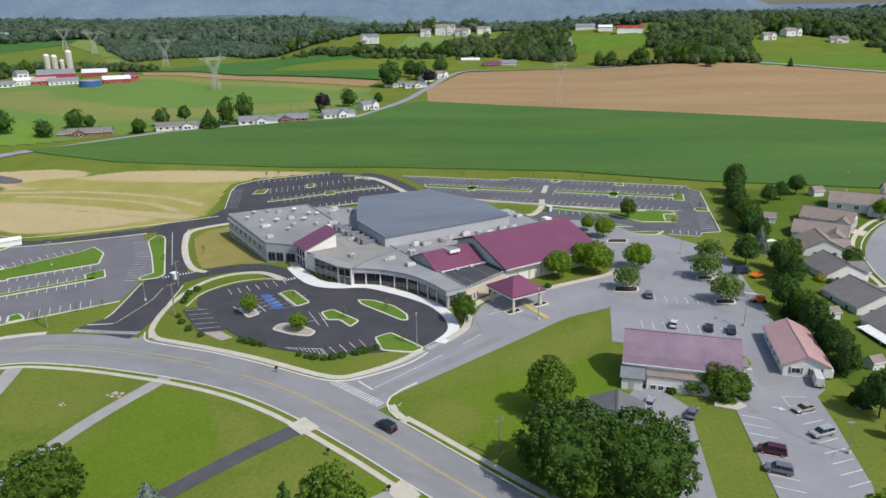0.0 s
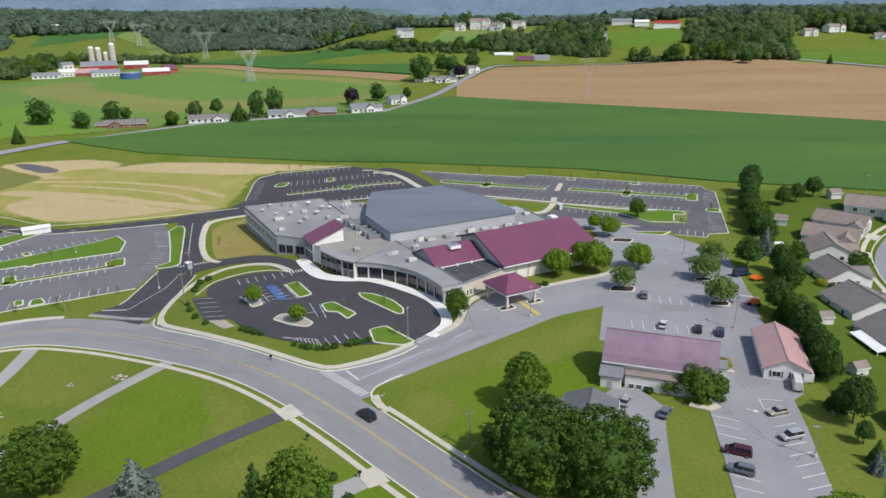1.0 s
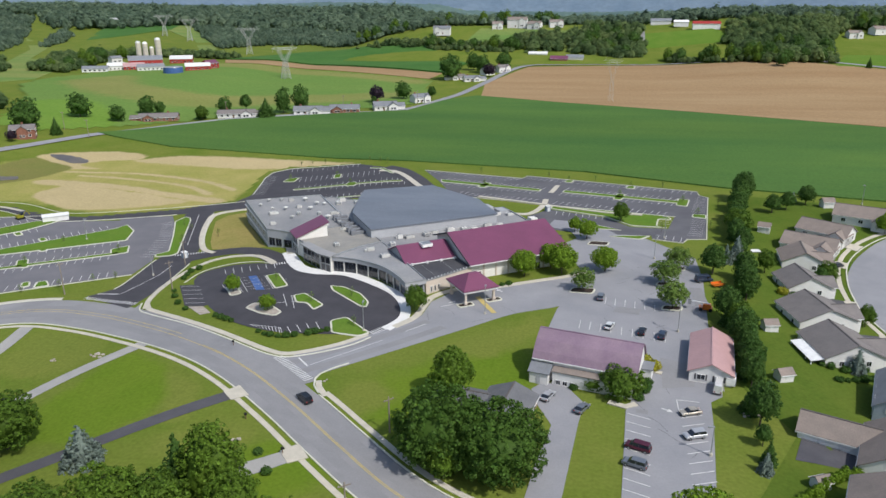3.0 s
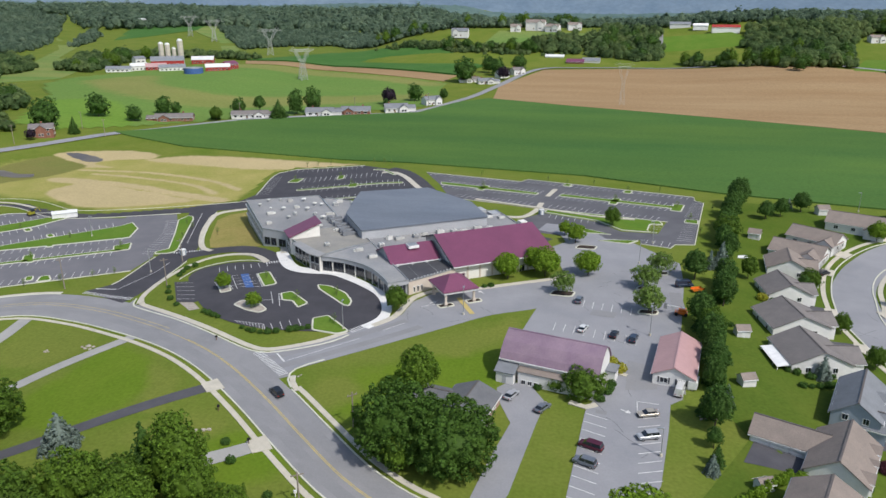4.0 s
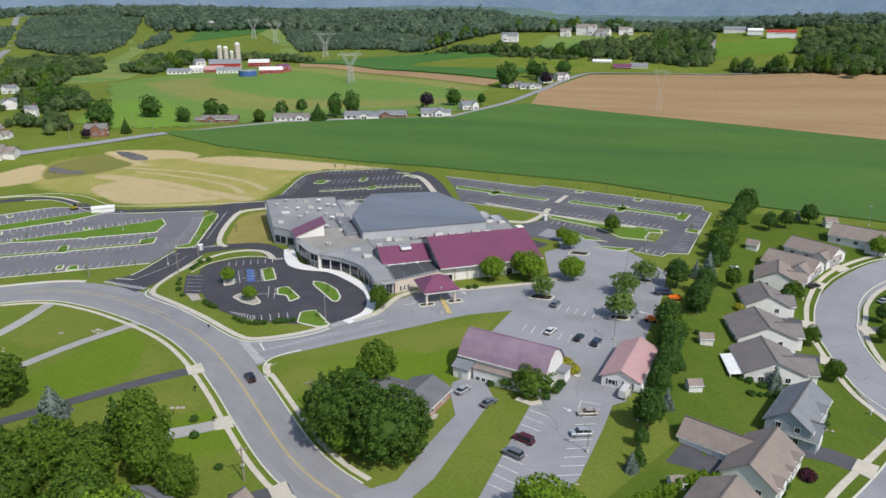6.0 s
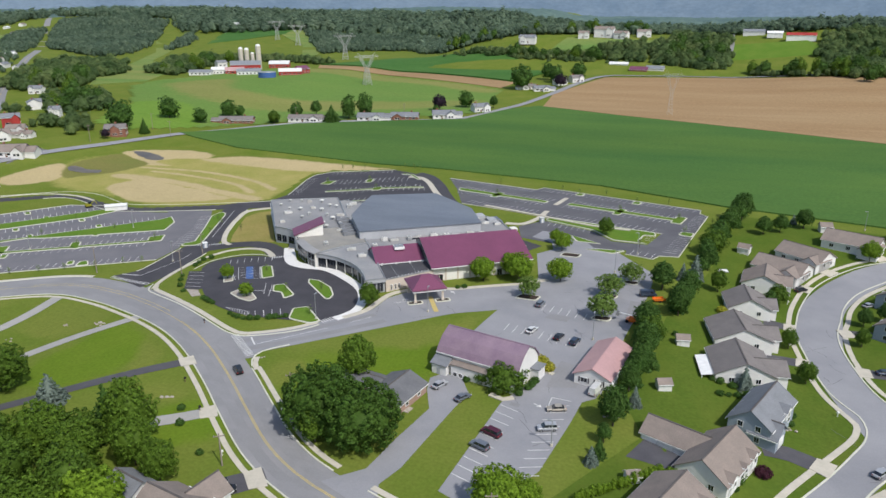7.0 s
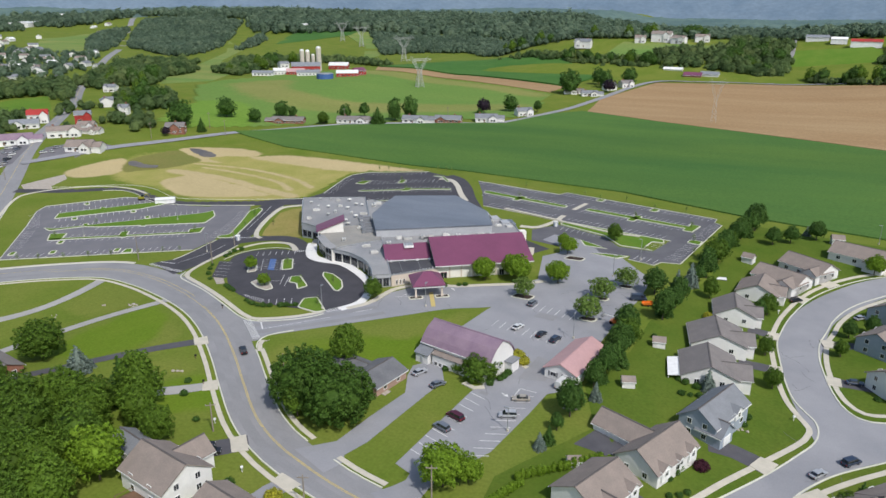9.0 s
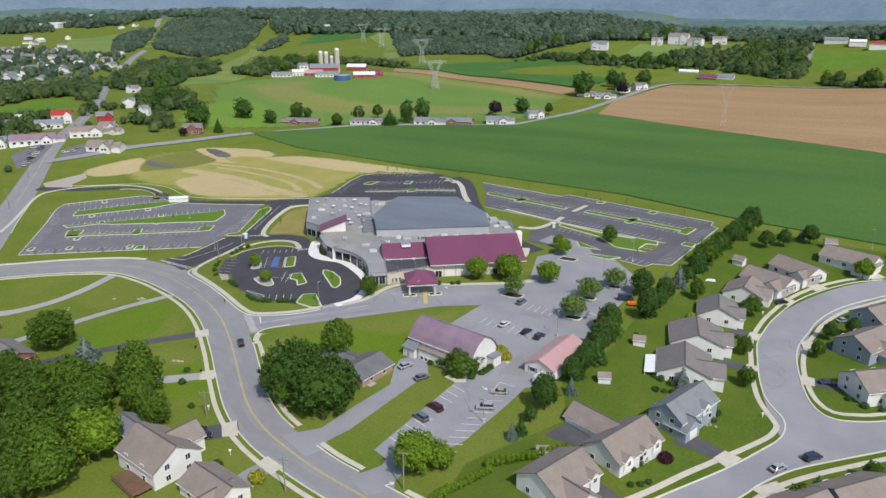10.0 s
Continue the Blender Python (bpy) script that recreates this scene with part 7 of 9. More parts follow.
random.seed(7)
for k, x, y, s, sz, grp in (
        ("bright", 35.5, 203, 1.0, 1.0, "trees by the church"), ("bright", 47.5, 207, 1.15, 1.1, "trees by the church"), ("bright", 61.5, 211, 1.05, 0.95, "trees by the church"), ("bright", 43.8, 211, 0.9, 1.0, "trees by the church"),
        ("maple", 6.0, 170, 0.74, 0.72, "trees by the church"), ("airy", 53.8, 193, 1.0, 1.05, "parking lot trees"), ("airy", 79.5, 202, 1.25, 1.1, "parking lot trees"), ("airy", 79.0, 183, 1.2, 1.15, "parking lot trees"), ("airy", 85.5, 217, 1.15, 1.05, "parking lot trees"),
        ("young", -53.6, 179.6, 1.1, 1.15, "round lot trees"), ("young", -36.6, 165.3, 1.15, 1.0, "round lot trees"), ("maple", 71.0, 270, 0.75, 0.72, "parking lot trees"), ("bright", 56.8, 244.5, 0.85, 0.85, "parking lot trees"), ("bright", 52.5, 253.5, 0.6, 0.65, "parking lot trees"),
        ("linden", 23.0, 124.2, 1.15, 1.15, "trees on the church lawn"), ("grand", 23.8, 101.4, 1.04, 1.08, "trees on the church lawn"), ("grand", 34.9, 99.0, 1.1, 1.0, "trees on the church lawn"), ("linden", 25.4, 95.4, 0.75, 0.8, "trees on the church lawn"),
        ("willow", 60.4, 132.2, 1.5, 1.2, "hall planting"), ("willow", 54.6, 133.2, 0.75, 0.62, "hall planting"),
        ("bright", 70, 84.2, 1.25, 1.1, "garden trees"), ("bright", 74.6, 87.5, 0.75, 0.75, "garden trees"),
        # boundary row
        ("dark", 127, 311, 1.15, 1.1, "boundary trees"), ("fir", 123.5, 300, 1.1, 0.7, "boundary trees"), ("dark", 120, 290, 0.95, 0.8, "boundary trees"), ("maple", 117.5, 281, 0.75, 0.7, "boundary trees"), ("dark", 115.5, 270, 0.8, 0.78, "boundary trees"), ("maple", 113.5, 259, 1.1, 1.0, "boundary trees"),
        ("dark", 111, 250, 0.85, 0.85, "boundary trees"), ("dark", 111.5, 242, 0.8, 0.8, "boundary trees"), ("spruce", 106.8, 230, 1.05, 1.1, "boundary trees"), ("spruce", 102.6, 226, 0.75, 0.8, "boundary trees"), ("dark", 96.0, 214, 1.0, 0.85, "boundary trees"), ("dark", 104.7, 210, 0.85, 0.85, "boundary trees"), ("dark", 101.6, 193, 0.85, 0.9, "boundary trees"),
        ("dark", 102.5, 201, 0.75, 0.75, "boundary trees"), ("maple", 114.3, 222, 0.62, 0.75, "boundary trees"), ("dark", 92.5, 177, 0.95, 0.85, "boundary trees"), ("maple", 94.5, 169, 0.85, 0.8, "boundary trees"), ("dark", 93.2, 162, 0.9, 0.85, "boundary trees"), ("fir", 93.6, 155, 1.2, 0.85, "boundary trees"), ("dark", 92.0, 147, 0.75, 0.75, "boundary trees"),
        ("spruce", 92.4, 133, 0.6, 0.65, "boundary trees"), ("dark", 90.5, 139.5, 0.65, 0.7, "boundary trees"), ("dark", 88.2, 122.5, 0.85, 0.9, "boundary trees"), ("fir", 87.5, 128, 0.8, 0.6, "boundary trees"), ("dark", 86.9, 115, 0.4, 0.45, "boundary trees"), ("spruce", 85.2, 106, 0.55, 0.55, "boundary trees"), ("fir", 86.5, 109, 0.55, 0.5, "boundary trees"),
        ("dark", 125, 305.5, 0.95, 0.95, "boundary trees"), ("dark", 121.6, 294.8, 0.95, 0.92, "boundary trees"), ("fir", 118.6, 285.6, 1.0, 0.65, "boundary trees"), ("dark", 116.4, 275.4, 0.9, 0.88, "boundary trees"), ("dark", 114.4, 264.4, 0.85, 0.82, "boundary trees"), ("fir", 112, 254.4, 1.0, 0.7, "boundary trees"), ("dark", 109.4, 236, 0.6, 0.6, "boundary trees"), ("dark", 104.2, 205.4, 0.65, 0.66, "boundary trees"), ("fir", 101.6, 197.2, 0.95, 0.7, "boundary trees"), ("fir", 93, 173, 1.0, 0.75, "boundary trees"), ("dark", 94, 165.4, 0.7, 0.7, "boundary trees"), ("dark", 93, 158.4, 0.7, 0.7, "boundary trees"), ("dark", 92.2, 151, 0.7, 0.72, "boundary trees"), ("fir", 91, 143.4, 0.9, 0.6, "boundary trees"),
        ("spruce", 118.9, 154.4, 0.85, 0.8, "garden trees"), ("maple", 133.5, 221, 0.75, 0.7, "garden trees"), ("dark", 131.0, 218, 0.6, 0.55, "garden trees"), ("maple", 133.3, 187.5, 0.55, 0.6, "garden trees"), ("maple", 135.4, 166.5, 0.6, 0.6, "garden trees"), ("dark", 134.5, 292, 0.8, 0.7, "garden trees"), ("dark", 141.5, 297, 0.8, 0.7, "garden trees"),
        ("dark", 152, 306, 0.9, 0.75, "garden trees"), ("bright", 171, 272, 0.9, 0.9, "garden trees"), ("spruce", 148.5, 312, 0.6, 0.55, "garden trees"), ("maple", 154.5, 196, 0.5, 0.55, "garden trees"), ("dark", 165, 218, 0.6, 0.6, "garden trees"), ("dark", 158, 212, 0.55, 0.55, "garden trees"), ("maple", 149.5, 113.5, 0.55, 0.6, "garden trees"),
        ("fir", 153, 119.5, 0.7, 0.6, "garden trees"), ("maple", 165, 131, 0.5, 0.55, "garden trees"), ("dark", 182, 196, 0.7, 0.7, "garden trees"), ("maple", 205, 262, 0.8, 0.8, "garden trees"), ("dark", 190, 240, 0.8, 0.7, "garden trees"),
        # gardens west of the road
        ("oak", -65, 95, 1.05, 0.85, "trees west of the road"), ("tall", -14, 83, 1.0, 1.0, "trees west of the road"), ("oak", -7, 76, 0.72, 0.85, "trees west of the road"), ("fir", -21, 84, 1.35, 1.25, "trees west of the road"), ("oak", 1.5, 73, 0.62, 0.7, "trees west of the road"), ("oak", -15, 68, 0.85, 0.95, "trees west of the road"),
        ("oak", -27, 72, 0.95, 0.95, "trees west of the road"), ("oak", -36, 66, 1.0, 0.9, "trees west of the road"), ("oak", -24, 58, 1.05, 1.0, "trees west of the road"), ("maple", -8, 59, 1.35, 1.3, "trees west of the road"), ("oak", -36, 52, 1.1, 1.0, "trees west of the road"), ("oak", -50, 60, 1.0, 0.9, "trees west of the road"),
        ("oak", -13, 47, 1.05, 1.0, "trees west of the road"), ("oak", -26, 42, 1.0, 1.0, "trees west of the road"), ("spruce", -45, 91, 1.45, 1.0, "trees west of the road"), ("bright", 0.6, 56.6, 1.4, 1.45, "trees west of the road"), ("oak", -9, 50, 0.95, 0.95, "trees west of the road"), ("linden", 1.0, 44, 1.35, 1.3, "trees west of the road"), ("oak", -20, 74, 0.8, 0.8, "trees west of the road"), ("maple", 5.5, 68.6, 0.42, 0.35, "trees west of the road"), ("maple", -58, 75, 0.9, 0.8, "trees west of the road"), ("oak", -84, 76, 0.9, 0.8, "trees west of the road"), 
        ("oak", -2, 38, 0.9, 0.9, "trees west of the road"), ("oak", -62, 44, 1.0, 0.9, "trees west of the road"), ("oak", -98, 70, 0.9, 0.8, "trees west of the road"),
        # along the country road
        ("oak", -263.6, 458.6, 0.85, 0.75, "roadside trees"), ("oak", -258.9, 490.5, 0.95, 0.9, "roadside trees"), ("oak", -252.3, 497.2, 0.6, 0.6, "roadside trees"), ("fir", -274.5, 406.4, 1.2, 1.1, "roadside trees"), ("maple", -210.8, 480.5, 1.1, 0.9, "roadside trees"), ("fir", -213.5, 484.7, 1.2, 1.0, "roadside trees"), ("oak", -204.8, 505.7, 0.8, 0.85, "roadside trees"),
        ("dark", -194, 520.5, 1.2, 1.1, "roadside trees"), ("fir", -168.6, 497.3, 2.2, 1.35, "roadside trees"), ("oak", -160.9, 513.4, 0.9, 1.25, "roadside trees"), ("oak", -149.6, 520.5, 1.0, 1.3, "roadside trees"), ("purple", -102.3, 571.3, 1.2, 1.2, "roadside trees"), ("oak", -85, 594.4, 1.0, 0.95, "roadside trees"), ("dark", -61, 599.1, 0.9, 0.9, "roadside trees"),
        ("oak", -61.4, 717.6, 1.7, 1.6, "roadside trees"), ("purple", -24.7, 736.6, 1.3, 1.2, "roadside trees"), ("oak", -34.8, 765.3, 1.1, 1.2, "roadside trees"), ("oak", -14.2, 793.4, 1.2, 1.2, "roadside trees"), ("oak", -46, 784.5, 1.2, 1.2, "roadside trees"), ("dark", -101.4, 559.3, 0.6, 0.6, "roadside trees"),
        ("oak", -294.6, 404.6, 1.3, 1.3, "roadside trees"), ("oak", -303.2, 418.5, 1.2, 1.2, "roadside trees"), ("oak", -291.4, 457.4, 1.2, 1.1, "roadside trees"), ("purple", -284.9, 379.2, 0.6, 0.6, "roadside trees"), ("oak", 266.7, 774, 0.9, 0.9, "roadside trees"), ("fir", 344.3, 764.1, 1.0, 1.0, "roadside trees")):
    plant(k, x, y, s, sz, grp)
plant("redbush", 120.4, 117.0, 1.0, 1.1)
for x, y, s in ((39.5, 66, 1.3), (66.5, 147, 1.6), (69, 144.5, 1.3), (115.2, 204, 1.2), (126, 186, 0.8), (114.5, 112, 0.8)):
    plant("yellow", x, y, s, None, "yellow shrubs")
SHRUBS = [(-50.6, 161), (-48.4, 159.6), (-46.2, 158.2), (-44.2, 157.2), (-33.6, 150.8), (-31.4, 149.6), (-29.4, 149), (-27.2, 148.7), (-25.1, 149), (-23.1, 149.9), (-19.6, 151.6), (-18.2, 152.4), (-16.8, 153.2), (-15.4, 154), (-62.8, 166.4), (-67.8, 171.2), (-71.8, 176.8), (-74.4, 181.4), (-77.9, 199.3), (-77.6, 196), (-77, 192.6), (-76.2, 202),
          (29, 193.5), (31, 194.6), (22, 190), (24.2, 191), (50, 132.2), (52.4, 134.4), (54, 134.8), (66.5, 134.5), (67, 137), (64.4, 129.6), (62, 130.4), (64, 131.2), (66, 133), (111, 155), (113, 154.4), (116, 153.8), (122, 156.5), (124.5, 159), (118.5, 106), (117, 104),
          (115, 102.5), (113.4, 125), (127, 142), (129.5, 146), (118, 203), (117.2, 200.5), (101, 178), (27.5, 66.5), (29, 64), (3.5, 83.5), (112.7, 147.8), (114.9, 148.5), (117, 149.4), (119.4, 150.4), (121.6, 151.6), (123.6, 153), (115.1, 111.4), (115.9, 113.9), (116.8, 116.3), (114.3, 108.4), (117.6, 119.8), (127.6, 144.3), (128.8, 142), (129.5, 145.6), (126.4, 171), (126.8, 174), (128.2, 196), (130.6, 199), (133.4, 229.5), (135, 232), (140.4, 246.6), (147.6, 254), (162, 171), (166, 168.5), (170, 168), (174, 168.5), (-12, 98), (-8, 92)]
for x, y in SHRUBS:
    s = random.uniform(0.8, 1.3)
    plant("shrub", x, y, s, s * random.uniform(0.8, 1.0), "shrubs")
for i in range(17):
    plant("arbor", 84 + i * 0.95 + random.uniform(-0.2, 0.2), 92.5 + i * 0.86, random.uniform(0.9, 1.2), random.uniform(0.9, 1.25), "garden hedge")
for i in range(7):
    plant("arbor", 96.5 + i * 0.95, 104.4 + i * 0.45, random.uniform(0.9, 1.2), random.uniform(0.8, 1.1), "garden hedge")
for i in range(16):
    plant("arbor", 78.0 + i * 0.5, 76 + i * 1.0, random.uniform(0.9, 1.2), random.uniform(0.9, 1.2), "garden hedge")
SAP = [(*site(u, v), 1.0) for u, v in ((-132, 91.8), (-163, 93), (-101, 92), (-150, 112), (-120, 112), (-140, 135), (-78, 95), (-75, 115), (-168, 61), (-160, 61), (-150, 60.5), (-140, 60.5), (-131, 60.5), (-120, 60.5), (-110, 61), (-103, 61))]
SAP += [(*e_lot(a, b), 1.2) for a, b in ((8.5, 20), (36, 20), (100, 22), (64, 0), (34, 1), (1, 39), (-5, 55), (-6, 20), (12, 66), (20, -5), (52, -6), (75, -4), (110, -1))] + [(*n_lot(a, b), 1.1) for a, b in ((36, 34), (44, 12), (12, 33), (14, 62), (20, 63), (27, 64), (52, 63), (58, 60), (62, 56))]
SAP += [(-15, 178, 1.1), (-26, 173, 1.1), (-43, 189, 1.0), (-9, 158, 1.1), (-101, 245, 1.3), (-87, 240, 1.2)]
for x, y, s in SAP:
    plant("sapling", x, y, s, None, "saplings")
for ring, n in (([(60, 905), (120, 885), (146, 884), (140, 960), (75, 975)], 17), ([(-200, 945), (-80, 912), (-8, 902), (-8, 916), (-80, 930), (-160, 948)], 15), ([(163, 851), (275, 786), (280, 794), (168, 868)], 13), ([(-392, 442), (-368, 470), (-420, 528), (-474, 518)], 9), ([(-520, 540), (-502, 586), (-550, 655), (-575, 600)], 9),
                ([(-476, 716), (-520, 725), (-545, 880), (-505, 905), (-500, 810)], 10), ([(-250, 1006), (-95, 1032), (80, 1070), (80, 1090), (-100, 1050), (-250, 1026)], 16), ([(350, 940), (400, 962), (480, 932), (490, 950), (400, 985)], 9), ([(246, 802), (278, 792), (318, 788), (335, 850), (300, 900), (250, 860)], 12)):
    grove = random.Random(int(ring[0][0]))
    xs, ys = [p[0] for p in ring], [p[1] for p in ring]
    while n:
        x, y = grove.uniform(min(xs), max(xs)), grove.uniform(min(ys), max(ys))
        if edge_of(np.array([x]), np.array([y]), ring)[0] > 0:
            k = grove.uniform(0.75, 1.15)
            plant(grove.choice(("oak_far", "oak_pale", "oak_far")), x, y, k, k * grove.uniform(0.85, 1.25), "hillside trees", "large leafy tree standing out of the hillside woods")
            n -= 1
for k, p in PROTO.items():
    if k not in used:
        bpy.data.objects.remove(p)


# ---- woods ----
def blob(seed):
    bm = bmesh.new()
    bmesh.ops.create_icosphere(bm, subdivisions=2, radius=1.0)
    vs = [v.co * (1 + 0.42 * noise.noise(v.co * 1.9 + Vector((seed * 7.1, 0, 0))) + 0.22 * noise.noise(v.co * 4.3 + Vector((0, seed * 3.3, 0)))) for v in bm.verts]
    fs = [[v.index for v in f.verts] for f in bm.faces]
    bm.free()
    return np.array([tuple(v) for v in vs]), np.array(fs)


BLOBS = [blob(i) for i in range(10)]
rng = np.random.default_rng(4)


def stand_crown(seed, n, size):
    """One crown of a stand, of radius 1: a dark uneven heart and leaf sprays round it."""
    gen = np.random.default_rng(seed)
    bv, bf = BALL0 if n < 40 else BALL1
    heart = bv * (swell(bv, seed, 0.4) * (0.94 if n < 40 else 0.84))[:, None]
    d = gen.normal(size=(n, 3))
    d[:, 2] = np.abs(d[:, 2]) * 1.1 - 0.35
    d /= np.linalg.norm(d, axis=1, keepdims=True)
    P = d * (swell(d, seed, 0.42) * gen.uniform(0.84, 1.12, n))[:, None]
    Q = sprays(P, d + (0, 0, 0.9), size, gen, 0.1, 0.16, 0.8)
    return np.concatenate((Q, heart)), np.arange(4 * n).reshape(-1, 4), bf + 4 * n


CROWNS = {"near": [stand_crown(i, 120, 0.19) for i in range(8)], "mid": [stand_crown(20 + i, 76, 0.23) for i in range(8)], "far": [stand_crown(40 + i, 36, 0.31) for i in range(8)]}


def wood(rings, gap, label, size=(3.5, 6.0), material=None, name="wood", detail="mid", sparse=0.0):
    """A stand of trees: many uneven leafy crowns of several sizes, thinner towards its edge."""
    V, quads, tris, tones, n = [], [], [], [], 0
    for ring in rings:
        xs, ys = [p[0] for p in ring], [p[1] for p in ring]
        X, Y = np.meshgrid(np.arange(min(xs), max(xs), gap), np.arange(min(ys), max(ys), gap * 0.9))
        X, Y = (X + rng.uniform(-0.5, 0.5, X.shape) * gap).ravel(), (Y + rng.uniform(-0.5, 0.5, Y.shape) * gap).ravel()
        deep = edge_of(X, Y, list(ring)) + rng.uniform(-1, 1, X.shape) * gap * 0.7
        for px, py, d in zip(X, Y, deep):
            if d < 0 or rng.random() < sparse:
                continue
            r = rng.uniform(*size) * (0.75 if d < gap * 0.5 else 1.0) * (1.25 if rng.random() < 0.12 else 1.0)
            tall = rng.uniform(0.9, 1.35)
            a = rng.uniform(0, 6.28)
            v, q, t = CROWNS[detail][rng.integers(8)]
            ca, sa = math.cos(a), math.sin(a)
            v = v @ np.array([[ca, sa, 0], [-sa, ca, 0], [0, 0, 1]]) * (r, r * rng.uniform(0.85, 1.15), r * tall) + (px, py, terrain(px, py) + r * tall * 0.85)
            V.append(v), quads.append(q + n), tris.append(t + n)
            tones.append(np.full(len(v), min(1, max(0, 0.5 + 0.35 * rng.normal() * 0.8 + 0.5 * noise.noise(Vector((px * 0.012, py * 0.012, 4)))))))
            n += len(v)
    me = raw_mesh(name, np.concatenate(V), [np.concatenate(quads), np.concatenate(tris)])
    me.attributes.new("tone", "FLOAT", "POINT").data.foreach_set("value", np.concatenate(tones))
    me.materials.append(material or WOODS)
    return tagged(new(name, me), label, "woods", kind="stuff")


WOODS = lit_through(mat("wood_foliage", (0.115, 0.19, 0.07), (0.155, 0.22, 0.085), 0.03, 0.9, 0.75, 0, 0.6, island=0.16, grain=0.5, spec=0.1, tone=True), 0.58)
# Aerial haze over the far stands is put into this bluer, lifted base colour.
WOODS_FAR = lit_through(mat("haze_tinted_wood_foliage", (0.13, 0.2, 0.135), (0.165, 0.23, 0.15), 0.012, 0.7, 0.85, 0, 0.6, island=0.14, grain=0.5, spec=0.1, tone=True), 0.58)
wood([[(239, 915), (245, 800), (278, 790), (319, 785), (330, 820), (350, 905), (386, 960), (342, 990), (286, 999), (251, 974)]], 6.5, "dense green woods on the hillside", (3.2, 5.6), detail="mid")
wood([[(350, 935), (400, 958), (480, 928), (520, 905), (600, 960), (500, 1060), (380, 1050), (345, 1000)], [(480, 890), (500, 850), (560, 800), (640, 790), (660, 900), (540, 925)]], 8.5, "green trees round the hill houses", (3.2, 5.8), detail="mid")
wood([[(45.9, 908.3), (87.5, 890.4), (140.9, 876.5), (151.4, 992.8), (81.1, 1018.5), (54.5, 956.5), (58.7, 932.9)], [(8, 902.2), (44.5, 908.3), (53.5, 946.5), (40, 982.5), (-9.9, 956.5)]], 7, "tall green trees beside the hill lane", (3.4, 5.8), detail="mid")
wood([[(163.3, 850.9), (226.1, 813.8), (274.8, 784.4), (281.8, 796), (228.7, 825.8), (168.3, 870.6)]], 6.5, "row of round green trees along the road", (2.6, 4.2), detail="near")
wood([[(-216.6, 949.4), (-155.9, 929.6), (-77.7, 909.3), (-6.9, 899.2), (-9, 922.4), (-74.9, 938.2), (-151.1, 952.6), (-200.5, 957.1)]], 7, "dark green tree belt below the hill houses", (2.8, 4.8), detail="mid")
wood([[(-476.3, 713.4), (-504.6, 810.9), (-523.5, 901.3), (-441.7, 918.5), (-374.6, 887.7), (-357.6, 897.7), (-440.9, 951.4), (-555.2, 962.2), (-609.9, 883.2), (-533.7, 721.5)]], 7.5, "dark woods behind the farm", (3.2, 5.2), detail="mid")
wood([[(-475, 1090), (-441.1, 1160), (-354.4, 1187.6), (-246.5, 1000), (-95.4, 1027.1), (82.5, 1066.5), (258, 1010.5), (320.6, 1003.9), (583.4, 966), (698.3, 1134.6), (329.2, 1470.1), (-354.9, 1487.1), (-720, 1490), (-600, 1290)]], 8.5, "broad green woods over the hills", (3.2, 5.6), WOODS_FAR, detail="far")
wood([[(-549, 414), (-558, 455), (-546, 492), (-490, 462), (-520, 505), (-620, 575), (-634, 543), (-635, 475)], [(-393, 439), (-375, 456), (-362, 478), (-420, 533), (-478, 521)], [(-519, 535), (-530, 568), (-499, 585), (-549, 658), (-546, 711), (-648, 821), (-728, 808), (-740, 765), (-665, 680), (-590, 560)]], 8.5, "green trees in the valley by the town", (3.2, 5.8), detail="mid")
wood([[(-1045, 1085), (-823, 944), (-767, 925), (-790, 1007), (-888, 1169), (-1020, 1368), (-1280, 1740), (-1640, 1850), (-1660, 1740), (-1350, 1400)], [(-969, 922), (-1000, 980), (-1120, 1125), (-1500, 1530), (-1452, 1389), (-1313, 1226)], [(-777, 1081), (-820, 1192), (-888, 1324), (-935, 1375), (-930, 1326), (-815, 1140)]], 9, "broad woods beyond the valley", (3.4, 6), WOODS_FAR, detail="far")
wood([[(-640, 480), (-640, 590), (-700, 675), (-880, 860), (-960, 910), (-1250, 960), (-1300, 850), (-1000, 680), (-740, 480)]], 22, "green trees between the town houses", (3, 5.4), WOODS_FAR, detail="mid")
wood([[(-420, 290), (-480, 350), (-450, 400), (-400, 350), (-370, 310)], [(-372, 400), (-352, 380), (-335, 385), (-320, 372), (-300, 378), (-305, 395), (-340, 420)], [(-412, 342), (-402, 338), (-400, 348), (-408, 350)], [(-383, 354), (-373, 352), (-370, 366), (-380, 368)], [(-450, 425), (-430, 412), (-425, 440), (-440, 455)], [(-320, 250), (-310, 246), (-308, 258), (-318, 262)]], 11, "green street trees in the town", (3, 5.5), detail="near")
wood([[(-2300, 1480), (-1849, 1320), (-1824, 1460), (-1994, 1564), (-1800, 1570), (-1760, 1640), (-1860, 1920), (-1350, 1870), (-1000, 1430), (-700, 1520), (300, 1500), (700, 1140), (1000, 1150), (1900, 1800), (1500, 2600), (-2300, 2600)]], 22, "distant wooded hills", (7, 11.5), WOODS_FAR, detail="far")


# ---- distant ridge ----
def ridge_stuff(name, a, b, haze_glow):
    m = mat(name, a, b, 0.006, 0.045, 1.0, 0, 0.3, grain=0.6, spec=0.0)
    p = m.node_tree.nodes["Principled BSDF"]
    # A faint bluish emission stands in for haze; the hills give no light.
    p.inputs["Emission Color"].default_value, p.inputs["Emission Strength"].default_value = haze_glow
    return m


